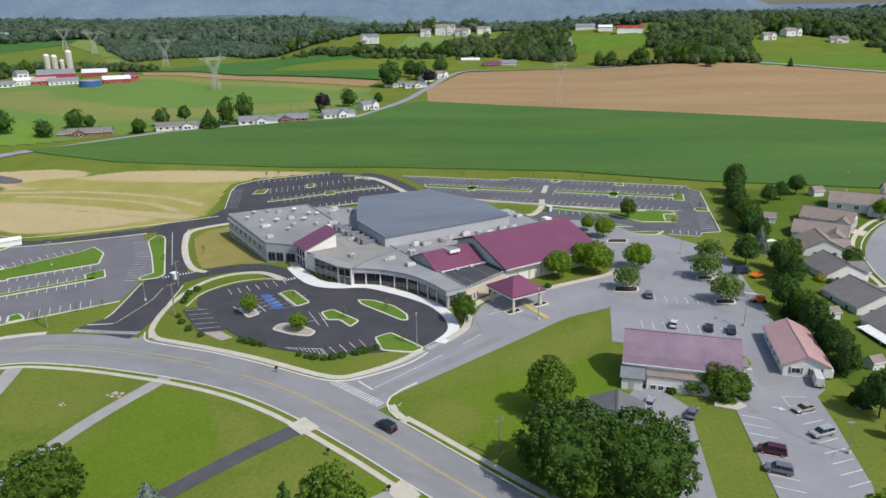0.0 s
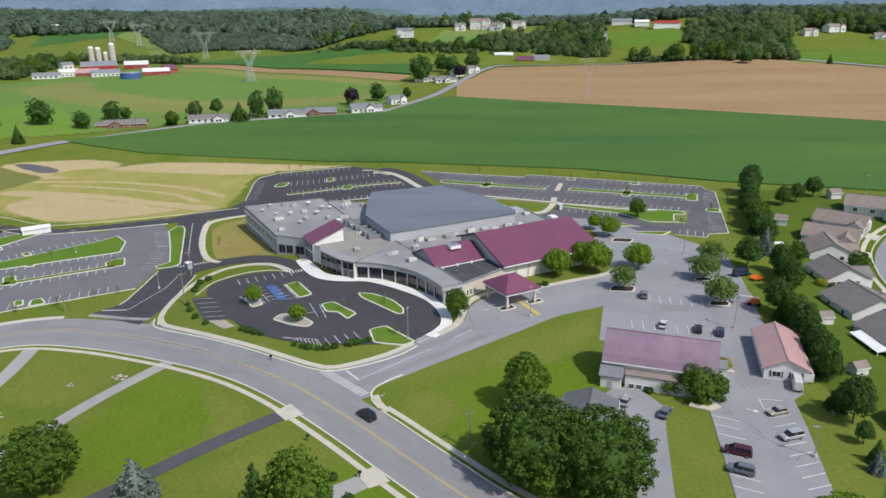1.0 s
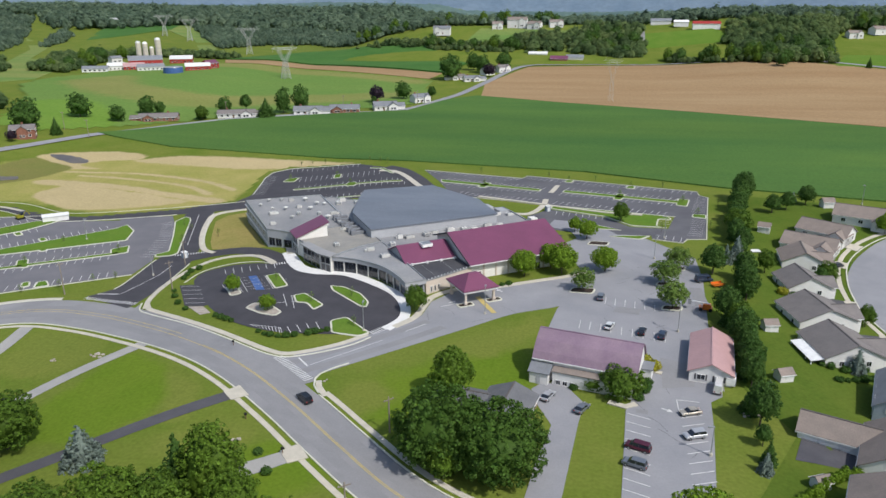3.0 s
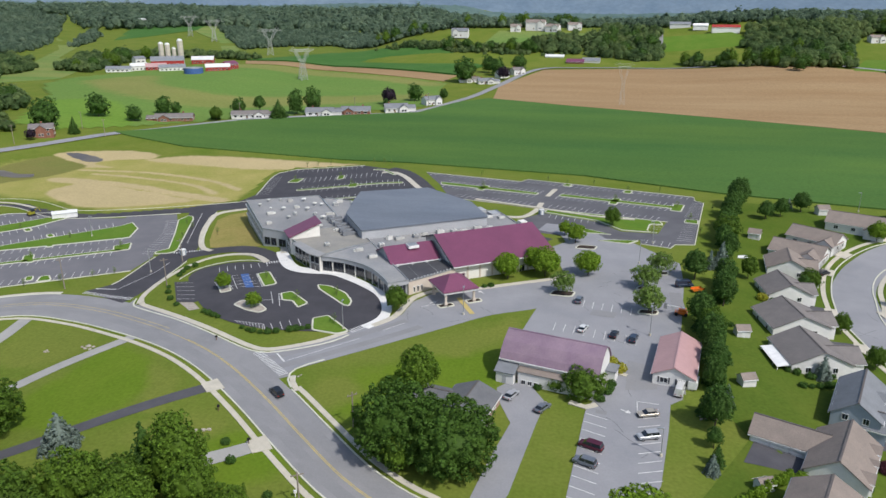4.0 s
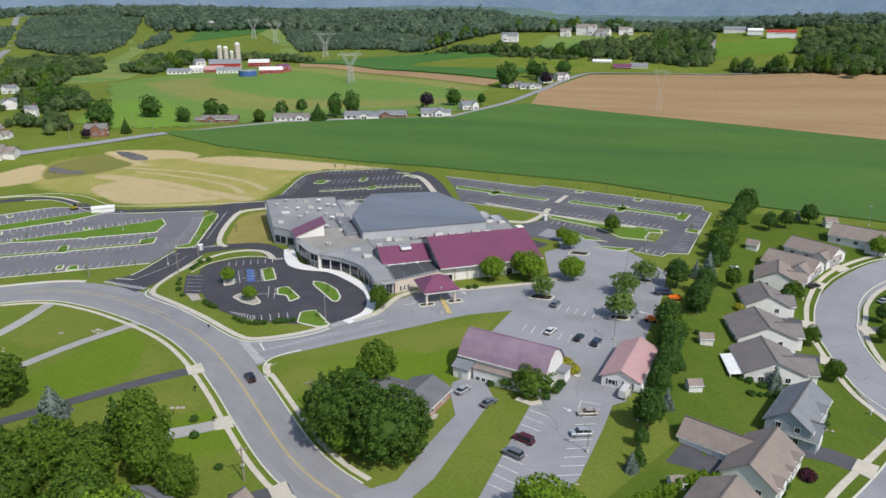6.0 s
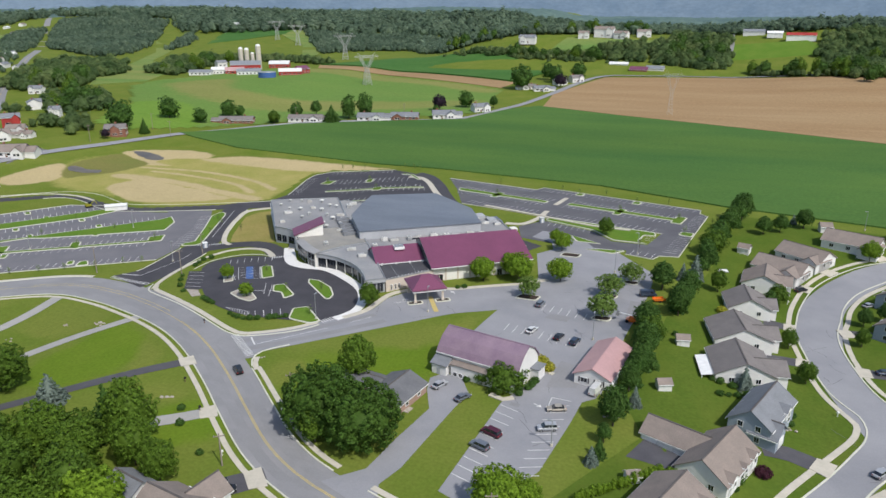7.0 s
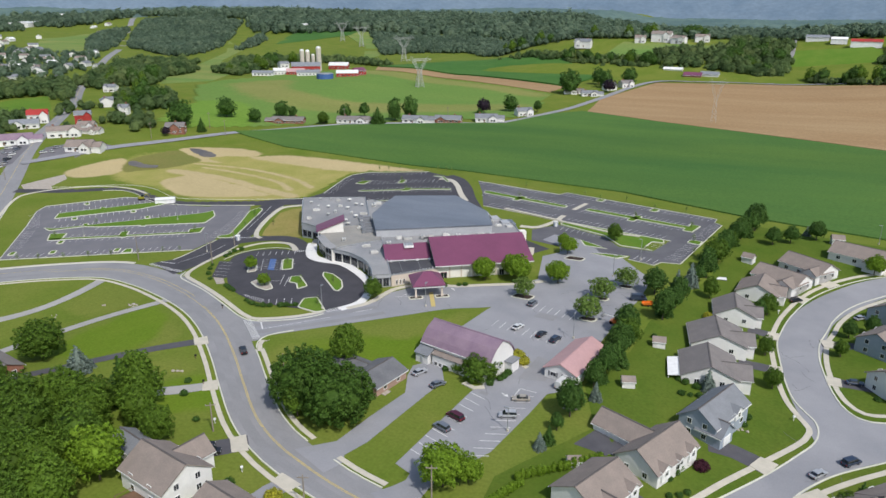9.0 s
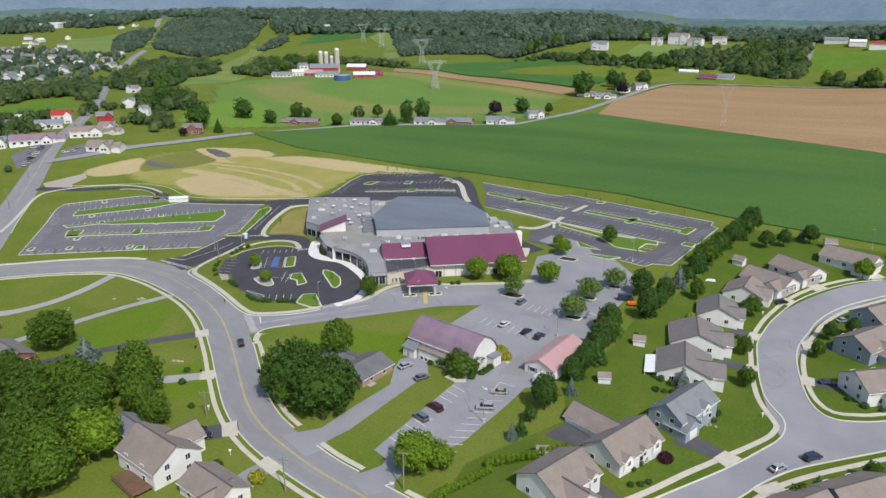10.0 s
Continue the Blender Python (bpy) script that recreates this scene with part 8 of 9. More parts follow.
# Haze is painted into both backdrops: blue-shifted base colours plus emission.
FOOTHILLS = ridge_stuff("haze_tinted_foothills", (0.06, 0.098, 0.092), (0.1, 0.145, 0.115), ((0.1, 0.15, 0.19, 1), 0.32))
RIDGE = ridge_stuff("haze_tinted_ridge", (0.09, 0.128, 0.17), (0.125, 0.165, 0.205), ((0.13, 0.18, 0.25, 1), 0.34))
for m in (FOOTHILLS, RIDGE):
    for node in m.node_tree.nodes:
        if node.type == "TEX_NOISE":
            node.inputs["Detail"].default_value = 8
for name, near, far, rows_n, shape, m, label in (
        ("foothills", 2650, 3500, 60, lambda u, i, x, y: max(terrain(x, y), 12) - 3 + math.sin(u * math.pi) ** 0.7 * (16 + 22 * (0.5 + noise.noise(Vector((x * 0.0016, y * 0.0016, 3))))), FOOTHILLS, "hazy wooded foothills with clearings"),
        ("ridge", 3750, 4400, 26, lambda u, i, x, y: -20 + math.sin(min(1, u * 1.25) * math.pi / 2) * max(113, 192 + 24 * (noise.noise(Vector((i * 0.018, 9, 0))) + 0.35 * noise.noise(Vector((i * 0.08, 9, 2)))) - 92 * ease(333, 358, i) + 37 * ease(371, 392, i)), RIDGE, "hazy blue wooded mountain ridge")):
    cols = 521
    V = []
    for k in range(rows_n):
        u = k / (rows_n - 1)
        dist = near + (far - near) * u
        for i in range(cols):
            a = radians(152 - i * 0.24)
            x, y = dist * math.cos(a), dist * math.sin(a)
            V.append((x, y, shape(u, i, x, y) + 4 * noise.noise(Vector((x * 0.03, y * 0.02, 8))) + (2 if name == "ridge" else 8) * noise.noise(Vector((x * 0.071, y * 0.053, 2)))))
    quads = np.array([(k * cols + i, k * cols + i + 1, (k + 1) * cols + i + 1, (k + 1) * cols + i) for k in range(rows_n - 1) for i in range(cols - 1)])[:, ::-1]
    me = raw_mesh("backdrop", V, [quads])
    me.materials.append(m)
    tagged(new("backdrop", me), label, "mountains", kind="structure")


# ---- cars ----
def paint(name, c):
    m = mat(name, c, c, 1, 3, 0.3, 0, 0.3, 0.3)
    m.node_tree.nodes["Principled BSDF"].inputs["Coat Weight"].default_value = 0.6
    return m


CAR = {"silver": paint("silver_car_paint", (0.42, 0.43, 0.45)), "grey": paint("grey_car_paint", (0.16, 0.18, 0.21)), "blue": paint("dark_blue_car_paint", (0.035, 0.05, 0.085)), "black": paint("black_car_paint", (0.015, 0.016, 0.02)), "maroon": paint("maroon_car_paint", (0.09, 0.012, 0.028)),
       "white": paint("white_car_paint", (0.72, 0.72, 0.7)), "beige": paint("beige_car_paint", (0.4, 0.36, 0.3)), "orange": paint("orange_machine_paint", (0.75, 0.2, 0.03))}


def car(colour, form, x, y, rz, label, grp="parked cars"):
    """A vehicle heading along +x: body, glasshouse, windows, wheels, lamps and bumpers."""
    L, W, H, hood = {"sedan": (4.7, 1.8, 1.42, 0.92), "suv": (4.7, 1.86, 1.72, 1.06), "van": (5.6, 2.0, 2.4, 1.2), "minivan": (5.0, 1.95, 1.75, 1.05)}[form]
    g = thing("car", label, "car", pose(x, y, terrain(x, y) + 0.14, 0, 0, rz), grp)
    p = CAR[colour]
    f = L / 2
    side = {"sedan": [(-f, 0.35), (-f, 0.85), (-f + 0.25, hood), (f - 0.35, hood - 0.1), (f, 0.7), (f, 0.35)], "suv": [(-f, 0.4), (-f + 0.05, hood), (f - 0.3, hood - 0.08), (f, 0.8), (f, 0.4)]}
    low = side["sedan"] if form == "sedan" else side["suv"]
    cab = {"sedan": [(-f + 0.45, hood), (-f + 1.15, H), (0.35, H), (1.15, hood - 0.05)], "suv": [(-f + 0.1, hood), (-f + 0.4, H), (0.55, H), (1.35, hood - 0.05)], "van": [(-f + 0.02, hood), (-f + 0.06, H), (1.4, H), (2.1, hood)], "minivan": [(-f + 0.1, hood), (-f + 0.35, H), (0.8, H), (1.75, hood - 0.05)]}[form]

    def shell(prof, w0, w1):
        bm = bmesh.new()
        zs = [z for _, z in prof]
        lo, hi = min(zs), max(zs)
        rows = []
        for s in (-1, 1):
            rows.append([bm.verts.new((a, s * (w0 + (w1 - w0) * (z - lo) / (hi - lo)) / 2, z)) for a, z in prof])
        n = len(prof)
        bm.faces.new(rows[0]), bm.faces.new(rows[1][::-1])
        for i in range(n):
            bm.faces.new((rows[0][i], rows[0][(i + 1) % n], rows[1][(i + 1) % n], rows[1][i]))
        bmesh.ops.bevel(bm, geom=[e for e in bm.edges if e.calc_length() > 0.2], offset=0.05, segments=1, affect="EDGES")
        return bm
    part("body", shell(low, W, W * 0.98), p, g)
    part("cabin", shell(cab, W * 0.96, W * 0.78), p if form in ("van",) else GLASS, g, "" if form == "van" else "dark glazed cabin")
    if form != "van":
        t = cab[1][0], cab[2][0]
        part("roof", boxes((t[0] - 0.05, t[1] + 0.05, -W * 0.40, W * 0.40, H - 0.03, H + 0.05)), p, g)
        for s in (-1, 1):
            part("pillar", boxes((-0.35, -0.25, s * W * 0.45 - 0.03, s * W * 0.45 + 0.03, hood - 0.05, H - 0.2)), p, g)
    else:
        part("windscreen", boxes((1.62, 2.0, -0.8, 0.8, hood + 0.1, H - 0.3)), GLASS, g)
        for s in (-1, 1):
            part("side_window", boxes((0.5, 1.4, s * 0.93 - 0.04, s * 0.93 + 0.04, hood + 0.15, H - 0.45)), GLASS, g)
    for a in (-f + 0.85, f - 0.85):
        for s in (-1, 1):
            w = new("wheel")
            w.parent = g
            bm = bmesh.new()
            tube(bm, (a, s * (W / 2 - 0.2), 0.33), (a, s * (W / 2 + 0.02), 0.33), 0.33, 0.33, 14)
            part("tyre", bm, TYRE, w)
            bm = bmesh.new()
            tube(bm, (a, s * (W / 2 - 0.05), 0.33), (a, s * (W / 2 + 0.04), 0.33), 0.2, 0.2, 10)
            part("rim", bm, METAL_G, w)
    for s in (-1, 1):
        part("headlight", boxes((f - 0.08, f + 0.02, s * 0.62 - 0.2, s * 0.62 + 0.2, 0.62, 0.78)), METAL_W, g)
        part("tail_light", boxes((-f - 0.02, -f + 0.06, s * 0.68 - 0.15, s * 0.68 + 0.15, 0.68, 0.9)), BARN_RED, g, "red tail light")
        part("mirror", boxes((0.85, 1.0, s * (W / 2 + 0.08) - 0.08, s * (W / 2 + 0.08) + 0.08, hood - 0.02, hood + 0.14)), p, g)
    part("bumper", boxes((f - 0.1, f + 0.05, -W * 0.45, W * 0.45, 0.32, 0.5), (-f - 0.05, -f + 0.1, -W * 0.45, W * 0.45, 0.32, 0.5)), TYRE, g)
    return g


for c, form, x, y, rz, lab in (("grey", "suv", 58.9, 187.3, 80, "dark grey hatchback parked on the pale lot"), ("white", "sedan", 60.2, 167.0, 70, "white saloon parked in a bay"), ("black", "sedan", 68.6, 164.8, 75, "black saloon parked in a bay"), ("blue", "suv", 73.6, 163.0, 75, "dark blue estate parked in a bay"),
                              ("maroon", "minivan", 62.2, 110.2, 158, "maroon minivan parked in a slanted bay"), ("grey", "suv", 61.0, 104.4, 158, "grey-blue estate parked in a slanted bay"), ("beige", "sedan", 74.6, 125.0, 200, "beige saloon parked in a slanted bay"), ("silver", "suv", 74.0, 116.0, 200, "silver estate parked in a slanted bay"),
                              ("silver", "sedan", 44.2, 127.4, 65, "silver saloon parked by the brick house"), ("grey", "sedan", 51.6, 123.2, 60, "grey-blue saloon parked on the drive"), ("white", "van", 82.6, 136.6, 75, "white van parked by the pink-roofed building"), ("black", "suv", 13.4, 75.2, 35, "black car on a garden drive"), ("black", "minivan", 16.2, 73.6, 35, "black van on a garden drive"),
                              ("silver", "sedan", 145.2, 127.4, 52, "silver saloon at the kerb"), ("blue", "minivan", 152.6, 135.6, 46, "dark blue minivan at the kerb"), ("blue", "sedan", 157.0, 178.5, 10, "dark blue saloon on a drive"), ("silver", "sedan", 163, 230, 40, "silver-blue saloon on a drive"), ("black", "suv", 143, 238, 40, "black car on a drive"),
                              ("black", "suv", -9.5, 118.5, 137, "dark car on the road")):
    car(c, form, x, y, rz, lab)
TOWNCARS = [(-312, 264), (-315, 268.6), (-318.5, 273), (-322, 277), (-325.5, 281.5), (-329, 286), (-333, 290.5), (-336.5, 295), (-340, 300), (-312, 296), (-309, 300), (-313, 308), (-305, 318), (-299, 326), (-296, 331), (-345, 296), (-338, 287)]
for i, (x, y) in enumerate(TOWNCARS):
    car(("white", "silver", "grey", "black", "white")[i % 5], ("sedan", "suv")[i % 2], x, y, -20 + 90 * (i % 2), "pale parked car beside the town street", "cars in the town")


# ---- machines by the lot ----
def lift_machine(x, y, rz):
    g = thing("boom_lift", "orange boom lift parked at the lot's edge", "lift", pose(x, y, terrain(x, y) + 0.07, 0, 0, rz))
    part("chassis", boxes((-1.8, 1.8, -1.0, 1.0, 0.5, 1.1)), CAR["orange"], g)
    part("turret", boxes((-1.4, 0.8, -0.8, 0.8, 1.1, 2.0)), CAR["orange"], g)
    bm = bmesh.new()
    tube(bm, (-1.0, 0, 2.1), (4.2, 0, 2.5), 0.22, 0.16, 6)
    part("boom", bm, CAR["white"], g, "pale boom arm")
    part("basket", boxes((4.0, 5.0, -0.8, 0.8, 1.6, 1.7), (4.0, 5.0, -0.8, -0.72, 1.7, 2.7), (4.0, 5.0, 0.72, 0.8, 1.7, 2.7)), METAL_G, g)
    for a in (-1.3, 1.3):
        for s in (-1, 1):
            bm = bmesh.new()
            tube(bm, (a, s * 0.8, 0.5), (a, s * 1.15, 0.5), 0.5, 0.5, 12)
            part("wheel", bm, TYRE, g)


lift_machine(88.2, 183.0, 170)
car("blue", "van", 91.8, 206.0, 20, "blue and white utility van at the lot's edge")
g = thing("trailer", "orange low trailer beside the lot", "trailer", pose(95.4, 202.6, 0.07, 0, 0, 25))
part("bed", boxes((-1.9, 1.9, -1.0, 1.0, 0.55, 0.8)), CAR["orange"], g)
part("side_board", boxes((-1.9, 1.9, -1.0, -0.92, 0.8, 1.3), (-1.9, 1.9, 0.92, 1.0, 0.8, 1.3)), CAR["orange"], g)
for s in (-1, 1):
    bm = bmesh.new()
    tube(bm, (0, s * 0.95, 0.32), (0, s * 1.15, 0.32), 0.32, 0.32, 12)
    part("wheel", bm, TYRE, g)
g = thing("trailer", "small white box trailer beside the van", "trailer", pose(86.0, 139.6, 0.12, 0, 0, 75))
part("box", boxes((-1.8, 1.8, -1.0, 1.0, 0.5, 2.3)), METAL_W, g)
part("drawbar", boxes((1.8, 3.0, -0.08, 0.08, 0.45, 0.6)), METAL_G, g)
for s in (-1, 1):
    bm = bmesh.new()
    tube(bm, (0, s * 0.95, 0.3), (0, s * 1.1, 0.3), 0.3, 0.3, 12)
    part("wheel", bm, TYRE, g)
x, y = site(-124, 148)
g = thing("site_tent", "white canopy tent standing in the west lot", "tent", pose(x, y, terrain(x, y), 0, 0, 36))
gable_body(g, -5, 5, -2.2, 2.2, 0.0, 2.3, 0.7, METAL_W, METAL_W, "x", 0.2, 0.1)
x, y = site(-138, 156)
g = thing("excavator", "yellow construction machine in the west lot", "excavator", pose(x, y, terrain(x, y) + 0.1, 0, 0, 60))
part("track", boxes((-1.6, 1.6, -1.2, -0.7, 0, 0.8), (-1.6, 1.6, 0.7, 1.2, 0, 0.8)), TYRE, g)
part("body", boxes((-1.5, 1.2, -1.1, 1.1, 0.8, 1.9)), LEAF[5], g, "yellow painted body")
part("cab", boxes((-0.2, 1.2, -1.1, 0.1, 1.9, 3.0)), GLASS, g)
bm = bmesh.new()
tube(bm, (1.0, 0.4, 1.5), (3.2, 0.4, 3.0), 0.2, 0.18, 6), tube(bm, (3.2, 0.4, 3.0), (4.2, 0.4, 1.0), 0.18, 0.14, 6)
part("arm", bm, LEAF[5], g)
for u, v, rz in ((-79.5, 73, 20), (62, 55, 0)):
    x, y = site(u, v) if u < 0 else e_lot(60, 55)
    g = thing("portable_kiosk", "small pale blue portable cabin beside the path", "cabin", pose(x, y, terrain(x, y) + 0.1, 0, 0, rz + 33))
    part("body", boxes((-0.9, 0.9, -0.9, 0.9, 0, 2.1)), SIDING_B, g)
    part("roof", boxes((-1.0, 1.0, -1.0, 1.0, 2.1, 2.3)), METAL_W, g)
    part("door", boxes((-0.4, 0.4, -0.95, -0.9, 0.05, 1.9)), METAL_W, g)


# ---- poles and lamps ----
def lamp_post(x, y, h=8.5, rz=0, label="tall grey lamp post with a single head"):
    g = thing("lamp_post", label, "lamp post", pose(x, y, terrain(x, y), 0, 0, rz), "lamp posts")
    bm = bmesh.new()
    tube(bm, (0, 0, 0), (0, 0, 0.7), 0.35, 0.35, 10)
    part("footing", bm, CONCRETE, g, "round concrete footing")
    bm = bmesh.new()
    tube(bm, (0, 0, 0.6), (0, 0, h), 0.12, 0.08, 8)
    part("pole", bm, METAL_G, g)
    part("head", boxes((-0.1, 1.2, -0.22, 0.22, h - 0.05, h + 0.15)), METAL_G, g)


def utility_pole(x, y, h=11, rz=0):
    g = thing("utility_pole", "weathered wooden utility pole with a cross arm", "utility pole", pose(x, y, terrain(x, y), 0, 0, rz), "utility poles")
    bm = bmesh.new()
    tube(bm, (0, 0, -0.3), (0, 0, h), 0.2, 0.13, 8)
    part("pole", bm, WOOD_P, g)
    part("cross_arm", boxes((-1.2, 1.2, -0.08, 0.08, h - 0.8, h - 0.62)), WOOD_P, g)
    for a in (-1.05, 0, 1.05):
        bm = bmesh.new()
        tube(bm, (a, 0, h - 0.62), (a, 0, h - 0.35), 0.06, 0.05, 6)
        part("insulator", bm, METAL_G, g)


for x, y, rz in ((176.6, 310.7, 200), (76.0, 110.0, 180), (25.8, 171.4, 90), (79, 226, 0), (78.2, 167.0, 90), (-5.5, 155.4, 90), (-90, 196, 0), (85.5, 250, 180), (*site(-112, 112), 0), (*site(-150, 91), 0)):
    lamp_post(x, y, 6.5 if y < 120 else 8.5, rz)
for x, y, h, rz in ((-109.5, 176.5, 11, 40), (12.1, 108.8, 8.5, 45), (70.5, 77.4, 10, 20), (10.6, 81.4, 8.0, 35), (-76, 183, 10, 40), (-180, 121, 11, 40), (-84, 207, 9, 40), (-253, 408, 12, 30), (-197, 492, 12, 20), (-118, 528, 12, 20), (-66, 560, 12, 60), (-286, 366, 12, 30), (-236, 200, 11, 45), (-283, 246, 11, 45), (47.5, 65.5, 9, 20), (-278, 420, 12, 30)):
    utility_pole(x, y, h, rz)


def letter_box(x, y, rz, white=False):
    g = thing("letter_box", "small roadside letter box on a post", "letter box", pose(x, y, terrain(x, y), 0, 0, rz), "letter boxes")
    part("post", boxes((-0.08, 0.08, -0.08, 0.08, -0.1, 1.1)), METAL_W if white else WOOD, g)
    part("box", boxes((-0.3, 0.3, -0.2, 0.2, 1.05, 1.5)), METAL_W if white else TYRE, g)


for x, y, w in ((-7.2, 98.6, False), (8.6, 84.4, True), (27.2, 71.2, True), (-37, 142.5, False), (134.0, 190, True), (140.6, 151, True), (137.2, 224, True), (-19.5, 109.5, False)):
    letter_box(x, y, 40, w)


def stones(x, y, n, label, s=0.8):
    g = thing("rock_garden", label, "rocks", pose(x, y, terrain(x, y)))
    for _ in range(n):
        bv, bf = BLOBS[rng.integers(10)]
        me = bpy.data.meshes.new("rock")
        off = (rng.uniform(-1.6, 1.6), rng.uniform(-1.0, 1.0), 0.15)
        me.from_pydata((bv * rng.uniform(0.3, 0.8) * s * (1, 0.8, 0.6) + off).tolist(), [], bf.tolist())
        me.materials.append(STONES)
        o = new("rock", me)
        o.parent = g


stones(-72.5, 137, 9, "pale boulders in a lawn bed"), stones(-82.0, 134, 3, "pale boulders on the lawn", 0.6), stones(-18.8, 101, 6, "pale boulders on the lawn"), stones(-7.0, 127.5, 2, "pale stone at the drive's corner", 0.7), stones(-92, 121, 3, "pale boulders on the lawn", 0.7), stones(128.4, 139.6, 7, "stone edging in a flower bed", 0.5), stones(87.4, 126.4, 8, "pale stones round a garden bed", 0.6)

g = thing("trampoline_mat", "pale flat board lying on the garden lawn", "board", pose(116.6, 245.1, terrain(116.6, 245.1), 0, 0, 10))
part("board", boxes((-2.2, 2.2, -1.4, 1.4, 0.05, 0.2)), METAL_W, g)
part("rail", boxes((-2.3, 2.3, -1.5, -1.4, 0.0, 0.24), (-2.3, 2.3, 1.4, 1.5, 0.0, 0.24)), METAL_G, g)

# deck behind the white house
g = thing("deck", "brown timber deck behind the white house", "deck", pose(15.5, 52.8, terrain(15, 52), 0, 0, -17))
for i in range(22):
    part("board", boxes((-5 + i * 0.46, -4.57 + i * 0.46, -2.6, 2.6, 0.9, 0.96)), WOOD, g)
for a in (-4.9, 0, 5):
    for b in (-2.5, 2.4):
        part("post", boxes((a, a + 0.15, b, b + 0.15, -0.3, 1.9)), WOOD, g)
part("rail", boxes((-5, 5.2, -2.6, -2.5, 1.8, 1.92), (-5, -4.9, -2.6, 2.5, 1.8, 1.92)), WOOD, g)


# ---- farm, far houses and town ----
def simple_house(name, x, y, rz, L, W, h, rise, wall, roof, label, cat="house", grp=""):
    g = thing(name, label, cat, pose(x, y, terrain(x, y), 0, 0, rz), grp)
    gable_body(g, -L / 2, L / 2, -W / 2, W / 2, -2, h, rise, wall, roof, "x", 0.5)
    for z0 in () if y > 860 or x < -560 else ((1.0, 3.9) if h > 5 else (1.0,)):
        pane_row(g, (-L / 2 + 1, -W / 2), (L / 2 - 1, -W / 2), z0, z0 + 1.4, max(2, int(L / 4.5)), 2.4, 0.05, METAL_W, 1)
        pane_row(g, (L / 2, -W / 2 + 1), (L / 2, W / 2 - 1), z0, z0 + 1.4, 2, 2.2, 0.05, METAL_W, 1)
    if cat == "house" and "barn" not in label and "shed" not in label and x > -560:
        k = int(x * 3 + y) % 4
        w = min(L * 0.2, 3.6)
        c = (-0.24, 0.26, 0.0, 0.3)[k] * L
        gable_body(g, c - w, c + w, -W / 2 - (2.2 if h < 4 else 1.4), 0, -2, h, rise * 0.85, wall, roof, "y", 0.4)
        pane_row(g, (c - w * 0.6, -W / 2 - (2.2 if h < 4 else 1.4)), (c + w * 0.6, -W / 2 - (2.2 if h < 4 else 1.4)), 0.8, 2.3, 2, 0.5, 0.05, METAL_W, 1)
        part("door", boxes((-c * 0.3 - 0.6, -c * 0.3 + 0.6, -W / 2 - 0.1, -W / 2 + 0.02, -0.1, 2.1)), WOOD, g, "dark front door")
        part("chimney", boxes((-c - 0.7, -c + 0.5, 0.6, 1.6, h, h + rise + 1.3)), BRICK_R, g, "brick chimney")
        if h < 4:
            gable_body(g, (L / 2 - 0.1 if k % 2 else -L / 2 - 6.0), (L / 2 + 6.0 if k % 2 else -L / 2 + 0.1), -W / 2 + 1, W / 2 - 1.5, -2, h - 0.5, rise * 0.75, wall, roof, "x", 0.4)
    return g


